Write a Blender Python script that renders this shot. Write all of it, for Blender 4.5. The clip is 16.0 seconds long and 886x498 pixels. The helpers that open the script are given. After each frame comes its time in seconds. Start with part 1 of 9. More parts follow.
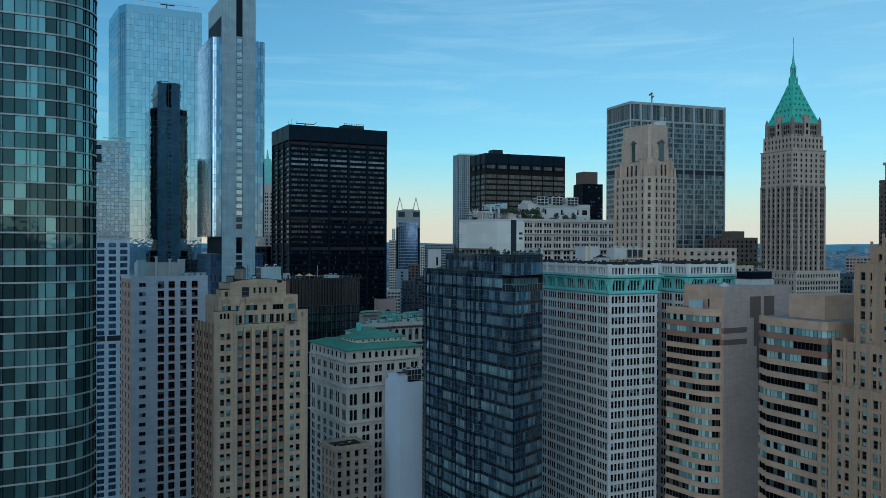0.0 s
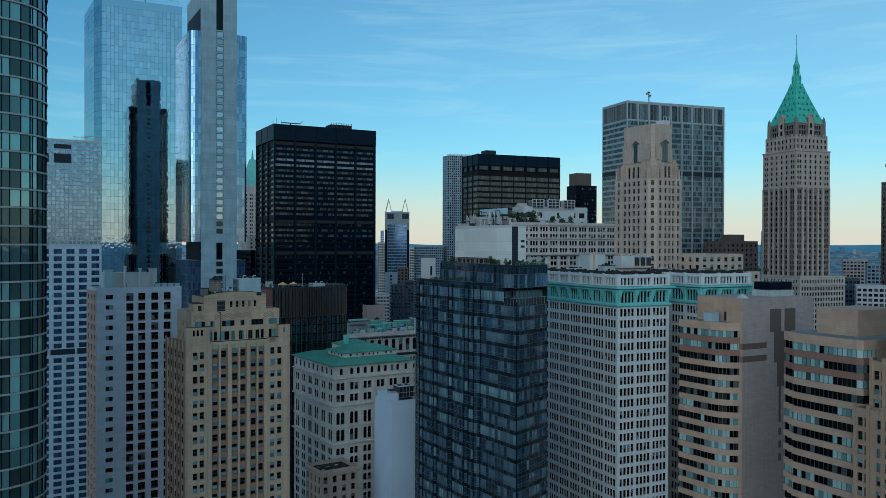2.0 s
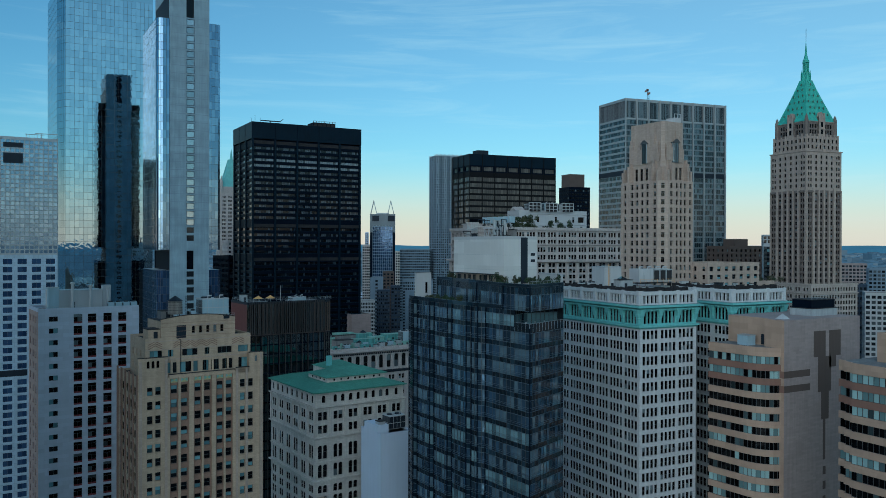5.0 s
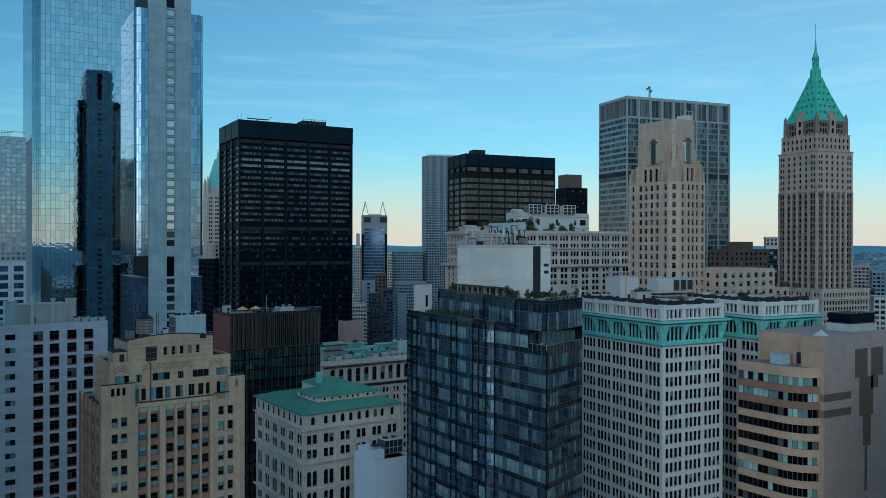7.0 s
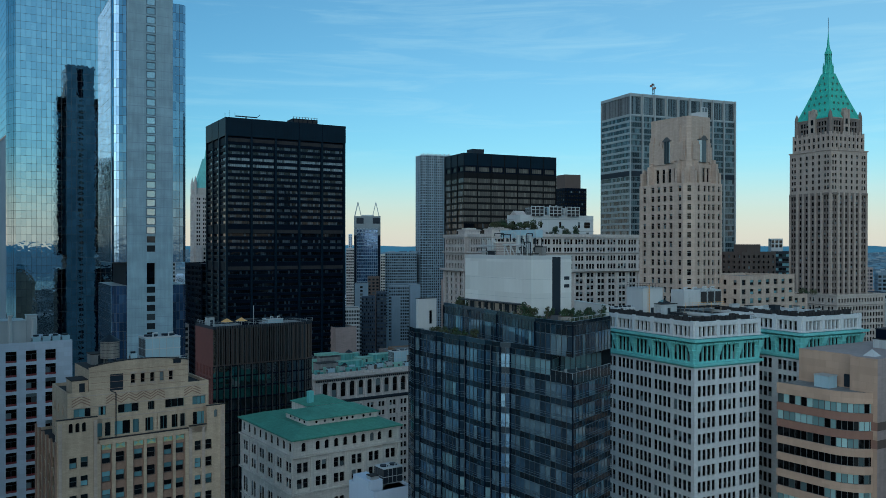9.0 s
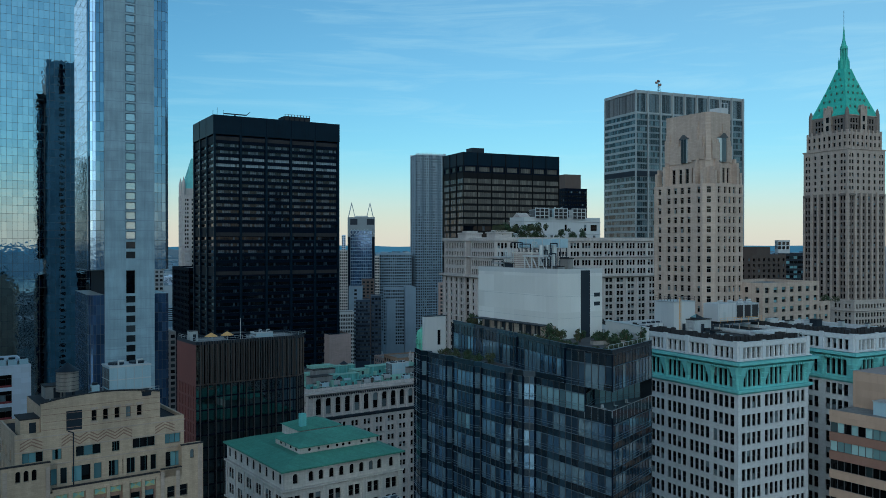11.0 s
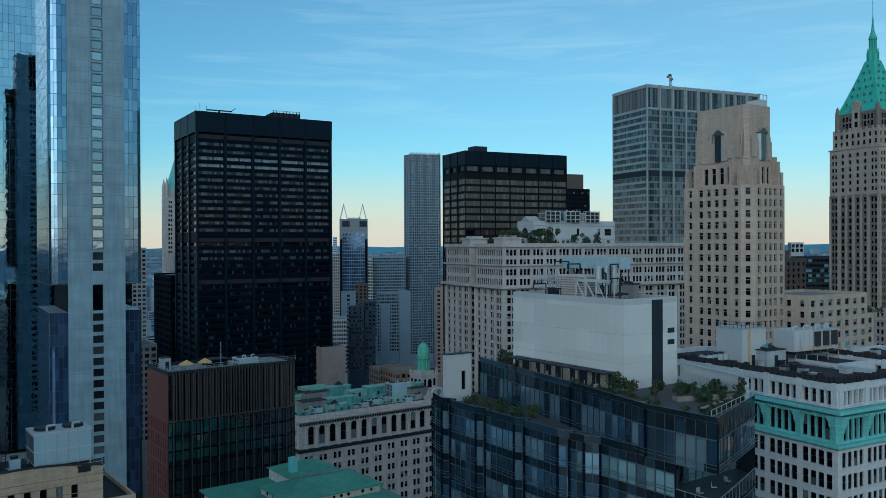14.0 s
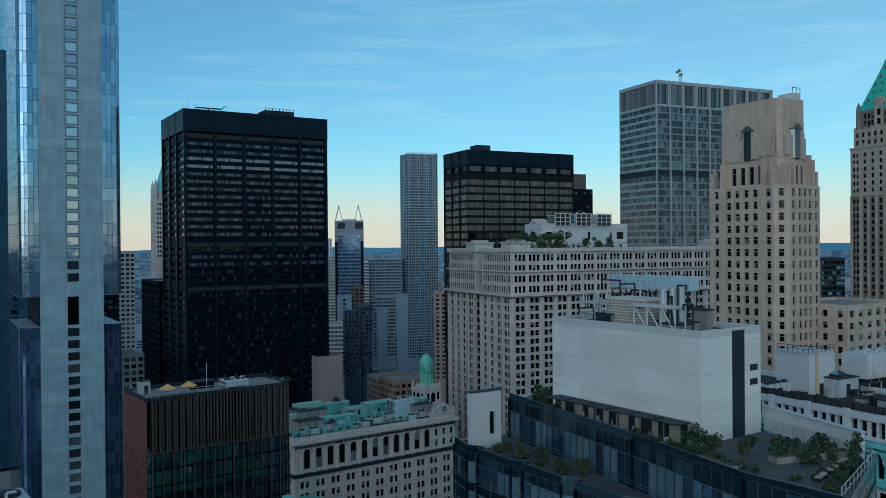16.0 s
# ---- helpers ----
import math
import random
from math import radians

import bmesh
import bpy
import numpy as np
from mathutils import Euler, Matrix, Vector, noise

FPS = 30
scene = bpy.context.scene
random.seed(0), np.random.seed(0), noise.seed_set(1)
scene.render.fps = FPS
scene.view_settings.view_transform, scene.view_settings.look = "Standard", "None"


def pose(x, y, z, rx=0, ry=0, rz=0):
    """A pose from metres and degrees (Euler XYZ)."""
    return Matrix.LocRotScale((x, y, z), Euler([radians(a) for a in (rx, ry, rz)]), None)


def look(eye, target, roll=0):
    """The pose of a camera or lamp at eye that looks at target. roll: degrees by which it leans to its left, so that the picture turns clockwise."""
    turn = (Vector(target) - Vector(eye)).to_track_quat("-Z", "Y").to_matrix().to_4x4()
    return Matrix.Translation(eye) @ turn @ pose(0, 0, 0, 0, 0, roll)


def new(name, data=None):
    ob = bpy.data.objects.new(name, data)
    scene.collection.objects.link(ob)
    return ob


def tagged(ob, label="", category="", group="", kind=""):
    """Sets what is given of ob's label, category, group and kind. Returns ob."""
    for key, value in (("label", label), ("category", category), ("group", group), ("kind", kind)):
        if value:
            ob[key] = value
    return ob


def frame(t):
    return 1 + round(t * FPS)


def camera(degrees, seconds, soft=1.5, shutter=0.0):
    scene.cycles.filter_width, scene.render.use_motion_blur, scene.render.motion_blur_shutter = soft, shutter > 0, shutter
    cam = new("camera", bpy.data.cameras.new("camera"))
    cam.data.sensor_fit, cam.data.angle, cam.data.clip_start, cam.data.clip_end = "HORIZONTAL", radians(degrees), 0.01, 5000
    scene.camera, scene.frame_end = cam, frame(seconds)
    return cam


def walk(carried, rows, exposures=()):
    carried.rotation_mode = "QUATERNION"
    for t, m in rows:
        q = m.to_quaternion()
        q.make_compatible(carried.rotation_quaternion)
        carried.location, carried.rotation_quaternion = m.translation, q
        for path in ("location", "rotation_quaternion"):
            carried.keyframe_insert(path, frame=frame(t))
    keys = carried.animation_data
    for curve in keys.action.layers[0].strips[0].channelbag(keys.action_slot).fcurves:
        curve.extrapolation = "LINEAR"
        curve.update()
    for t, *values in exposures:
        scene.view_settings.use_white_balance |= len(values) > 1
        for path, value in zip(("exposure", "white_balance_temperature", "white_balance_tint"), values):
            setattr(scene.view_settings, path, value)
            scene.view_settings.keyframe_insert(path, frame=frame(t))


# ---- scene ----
cam = camera(57.0, 16.0, 0.65)
# seconds, eye x, y, z, yaw, pitch, roll
PATH = [
    (0, 0.00, 0.00, 142.00, -27.720, -0.337, -0.208),
    (0.5, 2.12, 5.09, 142.60, -27.931, -0.320, -0.201),
    (1, 4.23, 10.19, 143.19, -28.139, -0.306, -0.195),
    (1.5, 6.34, 15.28, 143.78, -28.343, -0.293, -0.189),
    (2, 8.45, 20.38, 144.36, -28.544, -0.283, -0.184),
    (2.5, 10.56, 25.48, 144.95, -28.740, -0.274, -0.179),
    (3, 12.66, 30.57, 145.53, -28.932, -0.267, -0.174),
    (3.5, 14.76, 35.67, 146.11, -29.119, -0.261, -0.169),
    (4.5, 18.96, 45.87, 147.25, -29.480, -0.255, -0.157),
    (5.5, 23.15, 56.08, 148.39, -29.821, -0.253, -0.144),
    (6, 25.25, 61.18, 148.95, -29.984, -0.254, -0.135),
    (6.5, 27.34, 66.28, 149.51, -30.143, -0.256, -0.126),
    (7, 29.42, 71.39, 150.07, -30.296, -0.258, -0.116),
    (7.5, 31.51, 76.49, 150.62, -30.445, -0.261, -0.104),
    (8, 33.59, 81.60, 151.17, -30.589, -0.265, -0.090),
    (8.5, 35.67, 86.71, 151.72, -30.728, -0.270, -0.075),
    (9, 37.75, 91.82, 152.27, -30.862, -0.274, -0.058),
    (10, 41.91, 102.04, 153.35, -31.119, -0.284, -0.017),
    (11, 46.05, 112.26, 154.42, -31.359, -0.294, 0.033),
    (11.5, 48.12, 117.38, 154.95, -31.474, -0.299, 0.062),
    (12, 50.19, 122.49, 155.48, -31.586, -0.303, 0.093),
    (12.5, 52.25, 127.60, 156.00, -31.695, -0.307, 0.128),
    (13, 54.32, 132.72, 156.52, -31.802, -0.311, 0.166),
    (13.5, 56.38, 137.84, 157.04, -31.907, -0.313, 0.207),
    (14, 58.43, 142.96, 157.56, -32.010, -0.315, 0.252),
    (14.5, 60.49, 148.07, 158.07, -32.112, -0.316, 0.300),
    (15, 62.55, 153.19, 158.58, -32.213, -0.316, 0.352),
    (15.5, 64.60, 158.31, 159.09, -32.314, -0.315, 0.408),
    (16, 66.65, 163.44, 159.59, -32.415, -0.313, 0.468),
]
walk(cam, [(t, pose(x, y, z, 90 + pitch, 0, yaw) @ pose(0, 0, 0, 0, 0, -roll)) for t, x, y, z, yaw, pitch, roll in PATH], [(0.0, 0.15, 5470, -17), (16.0, 0.15, 5470, -17)])

# ---- light ----
SUN_EL, SUN_AZ = 13.0, 222.0   # degrees; azimuth is counted from +x towards +y
world = bpy.data.worlds.new("sky")
scene.world = world
world.use_nodes = True
wn, wl_ = world.node_tree.nodes, world.node_tree.links
wn.clear()
sky = wn.new("ShaderNodeTexSky")
sky.sky_type, sky.sun_disc = "NISHITA", False
sky.sun_elevation, sky.sun_rotation = radians(SUN_EL), radians(90 - SUN_AZ)
sky.air_density, sky.dust_density, sky.ozone_density, sky.altitude = 1.0, 0.4, 3.4, 100
geo = wn.new("ShaderNodeTexCoord")
stretch = wn.new("ShaderNodeMapping")
stretch.inputs["Rotation"].default_value = (0.0, 0.12, 0.5)
stretch.inputs["Scale"].default_value = (2.6, 3.4, 30.0)
wl_.new(geo.outputs["Generated"], stretch.inputs["Vector"])
cloud = wn.new("ShaderNodeTexNoise")
cloud.inputs["Scale"].default_value, cloud.inputs["Detail"].default_value, cloud.inputs["Roughness"].default_value = 1.6, 7.0, 0.62
cloud.inputs["Distortion"].default_value = 0.6
wl_.new(stretch.outputs[0], cloud.inputs["Vector"])
ramp = wn.new("ShaderNodeValToRGB")
ramp.color_ramp.elements[0].position, ramp.color_ramp.elements[1].position = 0.5, 0.86
wl_.new(cloud.outputs["Fac"], ramp.inputs["Fac"])
dim = wn.new("ShaderNodeMath")
dim.operation = "MULTIPLY"
dim.inputs[1].default_value = 0.3
wl_.new(ramp.outputs["Color"], dim.inputs[0])
veil = wn.new("ShaderNodeMixRGB")
veil.inputs["Color2"].default_value = (6.2, 6.6, 6.9, 1)
# pale veil added to brighten the sky a little towards the south-east
east = wn.new("ShaderNodeVectorMath")
east.operation = "DOT_PRODUCT"
east.inputs[1].default_value = (0.86, -0.51, 0.0)
wl_.new(geo.outputs["Generated"], east.inputs[0])
thin = wn.new("ShaderNodeMapRange")
thin.inputs["From Min"].default_value, thin.inputs["From Max"].default_value = -0.6, 0.7
thin.inputs["To Min"].default_value, thin.inputs["To Max"].default_value = -0.03, 0.26
wl_.new(east.outputs["Value"], thin.inputs["Value"])
both = wn.new("ShaderNodeMath")
wl_.new(dim.outputs[0], both.inputs[0])
wl_.new(thin.outputs[0], both.inputs[1])
wl_.new(both.outputs[0], veil.inputs["Fac"])
wl_.new(sky.outputs[0], veil.inputs["Color1"])
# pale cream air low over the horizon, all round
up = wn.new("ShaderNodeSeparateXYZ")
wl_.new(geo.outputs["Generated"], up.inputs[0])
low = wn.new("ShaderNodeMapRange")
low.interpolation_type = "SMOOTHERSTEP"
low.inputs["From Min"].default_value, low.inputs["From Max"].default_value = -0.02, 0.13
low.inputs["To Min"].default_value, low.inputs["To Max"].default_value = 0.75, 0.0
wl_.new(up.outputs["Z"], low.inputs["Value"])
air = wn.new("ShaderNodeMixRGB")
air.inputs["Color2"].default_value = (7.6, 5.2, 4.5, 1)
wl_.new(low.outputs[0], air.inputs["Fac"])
clear = wn.new("ShaderNodeMixRGB")
clear.blend_type = "MULTIPLY"
clear.inputs["Fac"].default_value = 1.0
clear.inputs["Color2"].default_value = (0.91, 0.985, 1.01, 1)
wl_.new(veil.outputs[0], clear.inputs["Color1"])
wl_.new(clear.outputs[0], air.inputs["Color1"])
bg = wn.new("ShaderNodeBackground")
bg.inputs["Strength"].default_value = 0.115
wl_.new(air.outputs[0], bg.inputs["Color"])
wout = wn.new("ShaderNodeOutputWorld")
wl_.new(bg.outputs[0], wout.inputs["Surface"])
sun = new("sun", bpy.data.lights.new("sun", "SUN"))
sun.data.energy, sun.data.angle, sun.data.color = 1.5, radians(80), (1.0, 0.84, 0.87)
sun_from = Vector((math.cos(radians(SUN_AZ)) * math.cos(radians(SUN_EL)), math.sin(radians(SUN_AZ)) * math.cos(radians(SUN_EL)), math.sin(radians(SUN_EL))))
sun.matrix_world = look(tuple(sun_from * 900), (0, 0, 0))

# ---- materials ----
def _base(name):
    m = bpy.data.materials.new(name)
    m.use_nodes = True
    n, l = m.node_tree.nodes, m.node_tree.links
    return m, n, l, n["Principled BSDF"]


def stone(name, col, var=0.18, rough=0.85, scale=0.35, streak=0.5, bump=0.25, metal=0.0, joint=None, spec=0.5):
    """Plain masonry, paint or metal: large stains, rain streaks, fine grain and relief."""
    m, n, l, b = _base(name)
    tc = n.new("ShaderNodeTexCoord")
    big = n.new("ShaderNodeTexNoise")
    big.inputs["Scale"].default_value, big.inputs["Detail"].default_value = scale * 0.35, 5
    l.new(tc.outputs["Object"], big.inputs["Vector"])
    mp = n.new("ShaderNodeMapping")
    mp.inputs["Scale"].default_value = (1.4, 1.4, 0.10)
    l.new(tc.outputs["Object"], mp.inputs["Vector"])
    st = n.new("ShaderNodeTexNoise")
    st.inputs["Scale"].default_value, st.inputs["Detail"].default_value = 0.8, 4
    l.new(mp.outputs[0], st.inputs["Vector"])
    fine = n.new("ShaderNodeTexNoise")
    fine.inputs["Scale"].default_value, fine.inputs["Detail"].default_value = 5.0, 3
    l.new(tc.outputs["Object"], fine.inputs["Vector"])
    a = n.new("ShaderNodeMix")
    a.data_type = "FLOAT"
    a.inputs[0].default_value = streak
    l.new(big.outputs["Fac"], a.inputs[2])
    l.new(st.outputs["Fac"], a.inputs[3])
    c = n.new("ShaderNodeMix")
    c.data_type = "FLOAT"
    c.inputs[0].default_value = 0.25
    l.new(a.outputs[0], c.inputs[2])
    l.new(fine.outputs["Fac"], c.inputs[3])
    r = n.new("ShaderNodeValToRGB")
    e = r.color_ramp.elements
    e[0].position, e[1].position = 0.3, 0.7
    e[0].color = (*[max(0.0, v * (1 - var * 1.5)) for v in col], 1)
    e[1].color = (*[min(1.0, v * (1 + var)) for v in col], 1)
    l.new(c.outputs[0], r.inputs["Fac"])
    shade = r.outputs["Color"]
    if joint:
        w, h, dark = joint
        br = n.new("ShaderNodeTexBrick")
        br.inputs["Scale"].default_value = 1.0
        br.inputs["Brick Width"].default_value, br.inputs["Row Height"].default_value = w, h
        br.inputs["Mortar Size"].default_value = 0.03 if h > 0.3 else 0.012
        br.inputs["Color1"].default_value = (1, 1, 1, 1)
        br.inputs["Color2"].default_value = (0.86, 0.86, 0.86, 1)
        br.inputs["Mortar"].default_value = (dark, dark, dark, 1)
        sx = n.new("ShaderNodeSeparateXYZ")
        l.new(tc.outputs["Object"], sx.inputs[0])
        ad = n.new("ShaderNodeMath")
        l.new(sx.outputs["X"], ad.inputs[0])
        l.new(sx.outputs["Y"], ad.inputs[1])
        cx = n.new("ShaderNodeCombineXYZ")
        l.new(ad.outputs[0], cx.inputs["X"])
        l.new(sx.outputs["Z"], cx.inputs["Y"])
        l.new(cx.outputs[0], br.inputs["Vector"])
        mu = n.new("ShaderNodeMixRGB")
        mu.blend_type = "MULTIPLY"
        mu.inputs["Fac"].default_value = 1.0
        l.new(shade, mu.inputs["Color1"])
        l.new(br.outputs["Color"], mu.inputs["Color2"])
        shade = mu.outputs["Color"]
    l.new(shade, b.inputs["Base Color"])
    b.inputs["Roughness"].default_value, b.inputs["Metallic"].default_value = rough, metal
    b.inputs["Specular IOR Level"].default_value = spec
    bu = n.new("ShaderNodeBump")
    bu.inputs["Strength"].default_value, bu.inputs["Distance"].default_value = bump, 0.05
    l.new(fine.outputs["Fac"], bu.inputs["Height"])
    l.new(bu.outputs[0], b.inputs["Normal"])
    return m


def glazing(name, dark, light, share=0.2, rough=0.04, metal=0.0, wave=0.02, spec=0.5, spread=0.5):
    """Window glass: each pane differs; some are pale, for blinds and painted sky reflection; slightly wavy."""
    m, n, l, b = _base(name)
    oi, gi = n.new("ShaderNodeObjectInfo"), n.new("ShaderNodeNewGeometry")
    k = n.new("ShaderNodeMath")
    k.operation = "MULTIPLY_ADD"
    k.inputs[1].default_value = 7.31
    l.new(oi.outputs["Random"], k.inputs[0])
    l.new(gi.outputs["Random Per Island"], k.inputs[2])
    fr = n.new("ShaderNodeMath")
    fr.operation = "FRACT"
    l.new(k.outputs[0], fr.inputs[0])
    r = n.new("ShaderNodeValToRGB")
    e = r.color_ramp.elements
    e[0].position, e[1].position = 1 - share, 1.0
    e[0].color, e[1].color = (*dark, 1), (*light, 1)
    mid = r.color_ramp.elements.new(max(0.02, (1 - share) * 0.5))
    mid.color = (*[v * (1 - spread) for v in dark], 1)
    half = r.color_ramp.elements.new(min(0.98, 1 - share + 0.02))
    half.color = (*[d * 0.6 + w * 0.4 for d, w in zip(dark, light)], 1)
    l.new(fr.outputs[0], r.inputs["Fac"])
    l.new(r.outputs["Color"], b.inputs["Base Color"])
    b.inputs["Roughness"].default_value, b.inputs["Metallic"].default_value = rough, metal
    b.inputs["Specular IOR Level"].default_value = spec
    tc = n.new("ShaderNodeTexCoord")
    no = n.new("ShaderNodeTexNoise")
    no.inputs["Scale"].default_value, no.inputs["Detail"].default_value = 0.5, 1
    l.new(tc.outputs["Object"], no.inputs["Vector"])
    bu = n.new("ShaderNodeBump")
    bu.inputs["Strength"].default_value, bu.inputs["Distance"].default_value = wave, 1.0
    l.new(no.outputs["Fac"], bu.inputs["Height"])
    l.new(bu.outputs[0], b.inputs["Normal"])
    return m


def leafy(name, col):
    m, n, l, b = _base(name)
    gi = n.new("ShaderNodeNewGeometry")
    r = n.new("ShaderNodeValToRGB")
    r.color_ramp.elements[0].color = (*[v * 0.5 for v in col], 1)
    r.color_ramp.elements[1].color = (*[min(1, v * 1.6) for v in col], 1)
    l.new(gi.outputs["Random Per Island"], r.inputs["Fac"])
    l.new(r.outputs["Color"], b.inputs["Base Color"])
    b.inputs["Roughness"].default_value = 0.6
    return m


M = {}
M["black_metal"] = stone("black painted steel", (0.002, 0.006, 0.015), 0.25, 0.5, bump=0.05, spec=0.06)
M["dark_metal"] = stone("dark grey metal", (0.018, 0.026, 0.038), 0.2, 0.5, bump=0.05, spec=0.18)
M["alu_dark"] = stone("grey anodised aluminium", (0.33, 0.355, 0.37), 0.12, 0.45, bump=0.05, metal=0.3)
M["grey_metal"] = stone("galvanised metal", (0.42, 0.45, 0.47), 0.2, 0.45, bump=0.1, metal=0.3)
M["alu"] = stone("silver aluminium", (0.40, 0.43, 0.46), 0.12, 0.4, bump=0.05, metal=0.5)
M["frame"] = stone("dark window frame", (0.06, 0.065, 0.07), 0.1, 0.5, bump=0.02)
M["frame_white"] = stone("pale window frame", (0.42, 0.43, 0.43), 0.1, 0.6, bump=0.02)
M["frame_teal"] = stone("green window frame", (0.06, 0.12, 0.13), 0.1, 0.6, bump=0.02)
M["lime"] = stone("grey limestone", (0.60, 0.565, 0.52), 0.2, joint=(1.4, 0.6, 0.78))
M["lime_warm"] = stone("warm limestone", (0.45, 0.36, 0.30), 0.2, joint=(1.4, 0.6, 0.82))
M["cream"] = stone("cream terracotta", (0.49, 0.455, 0.44), 0.2, joint=(0.9, 0.45, 0.8))
M["white_brick"] = stone("white glazed brick", (0.57, 0.59, 0.61), 0.10, 0.7, joint=(0.6, 0.3, 0.9))
M["pale_panel"] = stone("pale blue lilac panel", (0.55, 0.60, 0.70), 0.07, 0.8, joint=(3.0, 1.05, 0.86))
M["pink_brick"] = stone("pinkish brick", (0.44, 0.33, 0.29), 0.14, joint=(0.5, 0.16, 0.8))
M["tan_brick"] = stone("tan brick", (0.50, 0.385, 0.28), 0.2, joint=(0.9, 0.3, 0.76))
M["brown_brick"] = stone("shadowy brown brick", (0.20, 0.165, 0.14), 0.2, joint=(0.5, 0.2, 0.78))
M["pale_pier"] = stone("pale tan pier stone", (0.41, 0.345, 0.30), 0.18, joint=(1.0, 0.5, 0.8))
M["orange_brick"] = stone("orange brick", (0.30, 0.19, 0.14), 0.2, joint=(0.5, 0.2, 0.8))
M["ochre_brick"] = stone("ochre brick", (0.34, 0.245, 0.175), 0.2, joint=(0.5, 0.2, 0.78))
M["red_brown"] = stone("red brown panel", (0.15, 0.05, 0.042), 0.15, 0.6, joint=(1.2, 0.35, 0.6))
M["beige"] = stone("beige precast concrete", (0.42, 0.30, 0.225), 0.10, joint=(3.2, 1.6, 0.85))
M["taupe"] = stone("taupe brickwork", (0.345, 0.285, 0.275), 0.16, joint=(2.4, 0.6, 0.9))
M["bronze_fin"] = stone("bronze metal fin", (0.058, 0.054, 0.054), 0.2, 0.5)
M["umber"] = stone("dark brown stucco", (0.10, 0.075, 0.065), 0.12)
M["terracotta"] = stone("red brown precast band", (0.22, 0.125, 0.095), 0.12)
M["white_paint"] = stone("white painted panel", (0.62, 0.625, 0.615), 0.07, 0.7, streak=0.35, joint=(6.0, 3.1, 0.9))
M["white_wall"] = stone("white painted stucco", (0.46, 0.475, 0.49), 0.08, 0.75)
M["blue_white"] = stone("pale blue grey render", (0.50, 0.585, 0.72), 0.06, 0.8)
M["concrete"] = stone("smooth grey concrete", (0.27, 0.375, 0.45), 0.26, 0.75, scale=0.5, streak=0.45, joint=(40.0, 3.57, 0.78))
M["copper"] = stone("blue green copper patina", (0.20, 0.50, 0.49), 0.22, 0.7)
M["copper_deep"] = stone("deep green copper sheet", (0.10, 0.45, 0.36), 0.2, 0.65, joint=(0.9, 3.0, 0.78))
M["copper_roof"] = stone("green copper roof", (0.10, 0.28, 0.205), 0.25, 0.65, joint=(0.6, 40.0, 0.7))
M["copper_mint"] = stone("light green copper sheet", (0.17, 0.46, 0.345), 0.3, 0.7, streak=0.8)
M["copper_dull"] = stone("dull soiled copper sheet", (0.125, 0.32, 0.305), 0.4, 0.75, streak=0.9)
M["copper_pale"] = stone("pale weathered copper", (0.24, 0.42, 0.36), 0.3, 0.7)
M["roofing"] = stone("dark roof felt", (0.022, 0.022, 0.025), 0.35, 0.9)
M["gravel"] = stone("grey roof gravel", (0.20, 0.20, 0.20), 0.3, 0.95, scale=1.2)
M["asphalt"] = stone("asphalt", (0.045, 0.05, 0.052), 0.3, 0.9)
M["wood"] = stone("weathered wood staves", (0.24, 0.22, 0.20), 0.25, 0.85, streak=0.9)
M["ac_white"] = stone("pale blue sheet metal", (0.34, 0.46, 0.53), 0.14, 0.5, bump=0.05)
M["red"] = stone("dark red panel", (0.16, 0.02, 0.025), 0.15, 0.6)
M["bark"] = stone("bark", (0.09, 0.065, 0.045), 0.3, 0.9)
M["leaf"] = leafy("green foliage", (0.022, 0.048, 0.018))
M["leaf_olive"] = leafy("olive foliage", (0.040, 0.052, 0.020))
M["canvas"] = stone("orange canvas", (0.62, 0.36, 0.13), 0.1, 0.8)
M["water"] = stone("river water", (0.05, 0.08, 0.10), 0.2, 0.12, scale=0.02, bump=0.6)
M["deck"] = stone("grey brown terrace deck", (0.085, 0.085, 0.09), 0.35, 0.8, joint=(2.4, 0.6, 0.7))
M["grey_wall"] = stone("grey weathered sheet", (0.40, 0.43, 0.45), 0.25, 0.7, joint=(1.2, 2.4, 0.8))
# blue grey mixed so that far blocks carry the haze in their colour
M["hazy_blue"] = stone("blue grey stone, distance haze in colour", (0.20, 0.265, 0.33), 0.14, 0.8)
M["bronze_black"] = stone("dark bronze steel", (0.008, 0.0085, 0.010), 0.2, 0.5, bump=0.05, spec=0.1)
M["blue_black"] = stone("blue black steel panel", (0.003, 0.012, 0.024), 0.25, 0.4, bump=0.05, spec=0.12)
M["slab_spandrel"] = stone("grey metal spandrel", (0.17, 0.20, 0.22), 0.12, 0.5, bump=0.05, metal=0.2)
M["slate_steel"] = stone("slate blue steel rail", (0.10, 0.14, 0.18), 0.15, 0.45, bump=0.05, metal=0.3)
M["pier_tan"] = stone("warm tan brick pier", (0.375, 0.315, 0.275), 0.2, joint=(1.0, 0.5, 0.8))
M["shaft_brick"] = stone("tan grey brick", (0.185, 0.155, 0.14), 0.22, joint=(0.6, 0.25, 0.8))
M["star_tile"] = stone("yellow green glazed tile", (0.42, 0.40, 0.20), 0.2, 0.5)
M["hedge_dark"] = leafy("dark hedge foliage", (0.022, 0.045, 0.020))
M["grid_panel"] = stone("pale blue glazed panel", (0.42, 0.53, 0.64), 0.15, 0.35, joint=(1.7, 1.6, 0.6))
M["navy_panel"] = stone("dark navy panel", (0.022, 0.045, 0.085), 0.2, 0.6)
M["stone_base"] = stone("weathered buff stone", (0.43, 0.385, 0.35), 0.22, joint=(1.4, 0.6, 0.78))
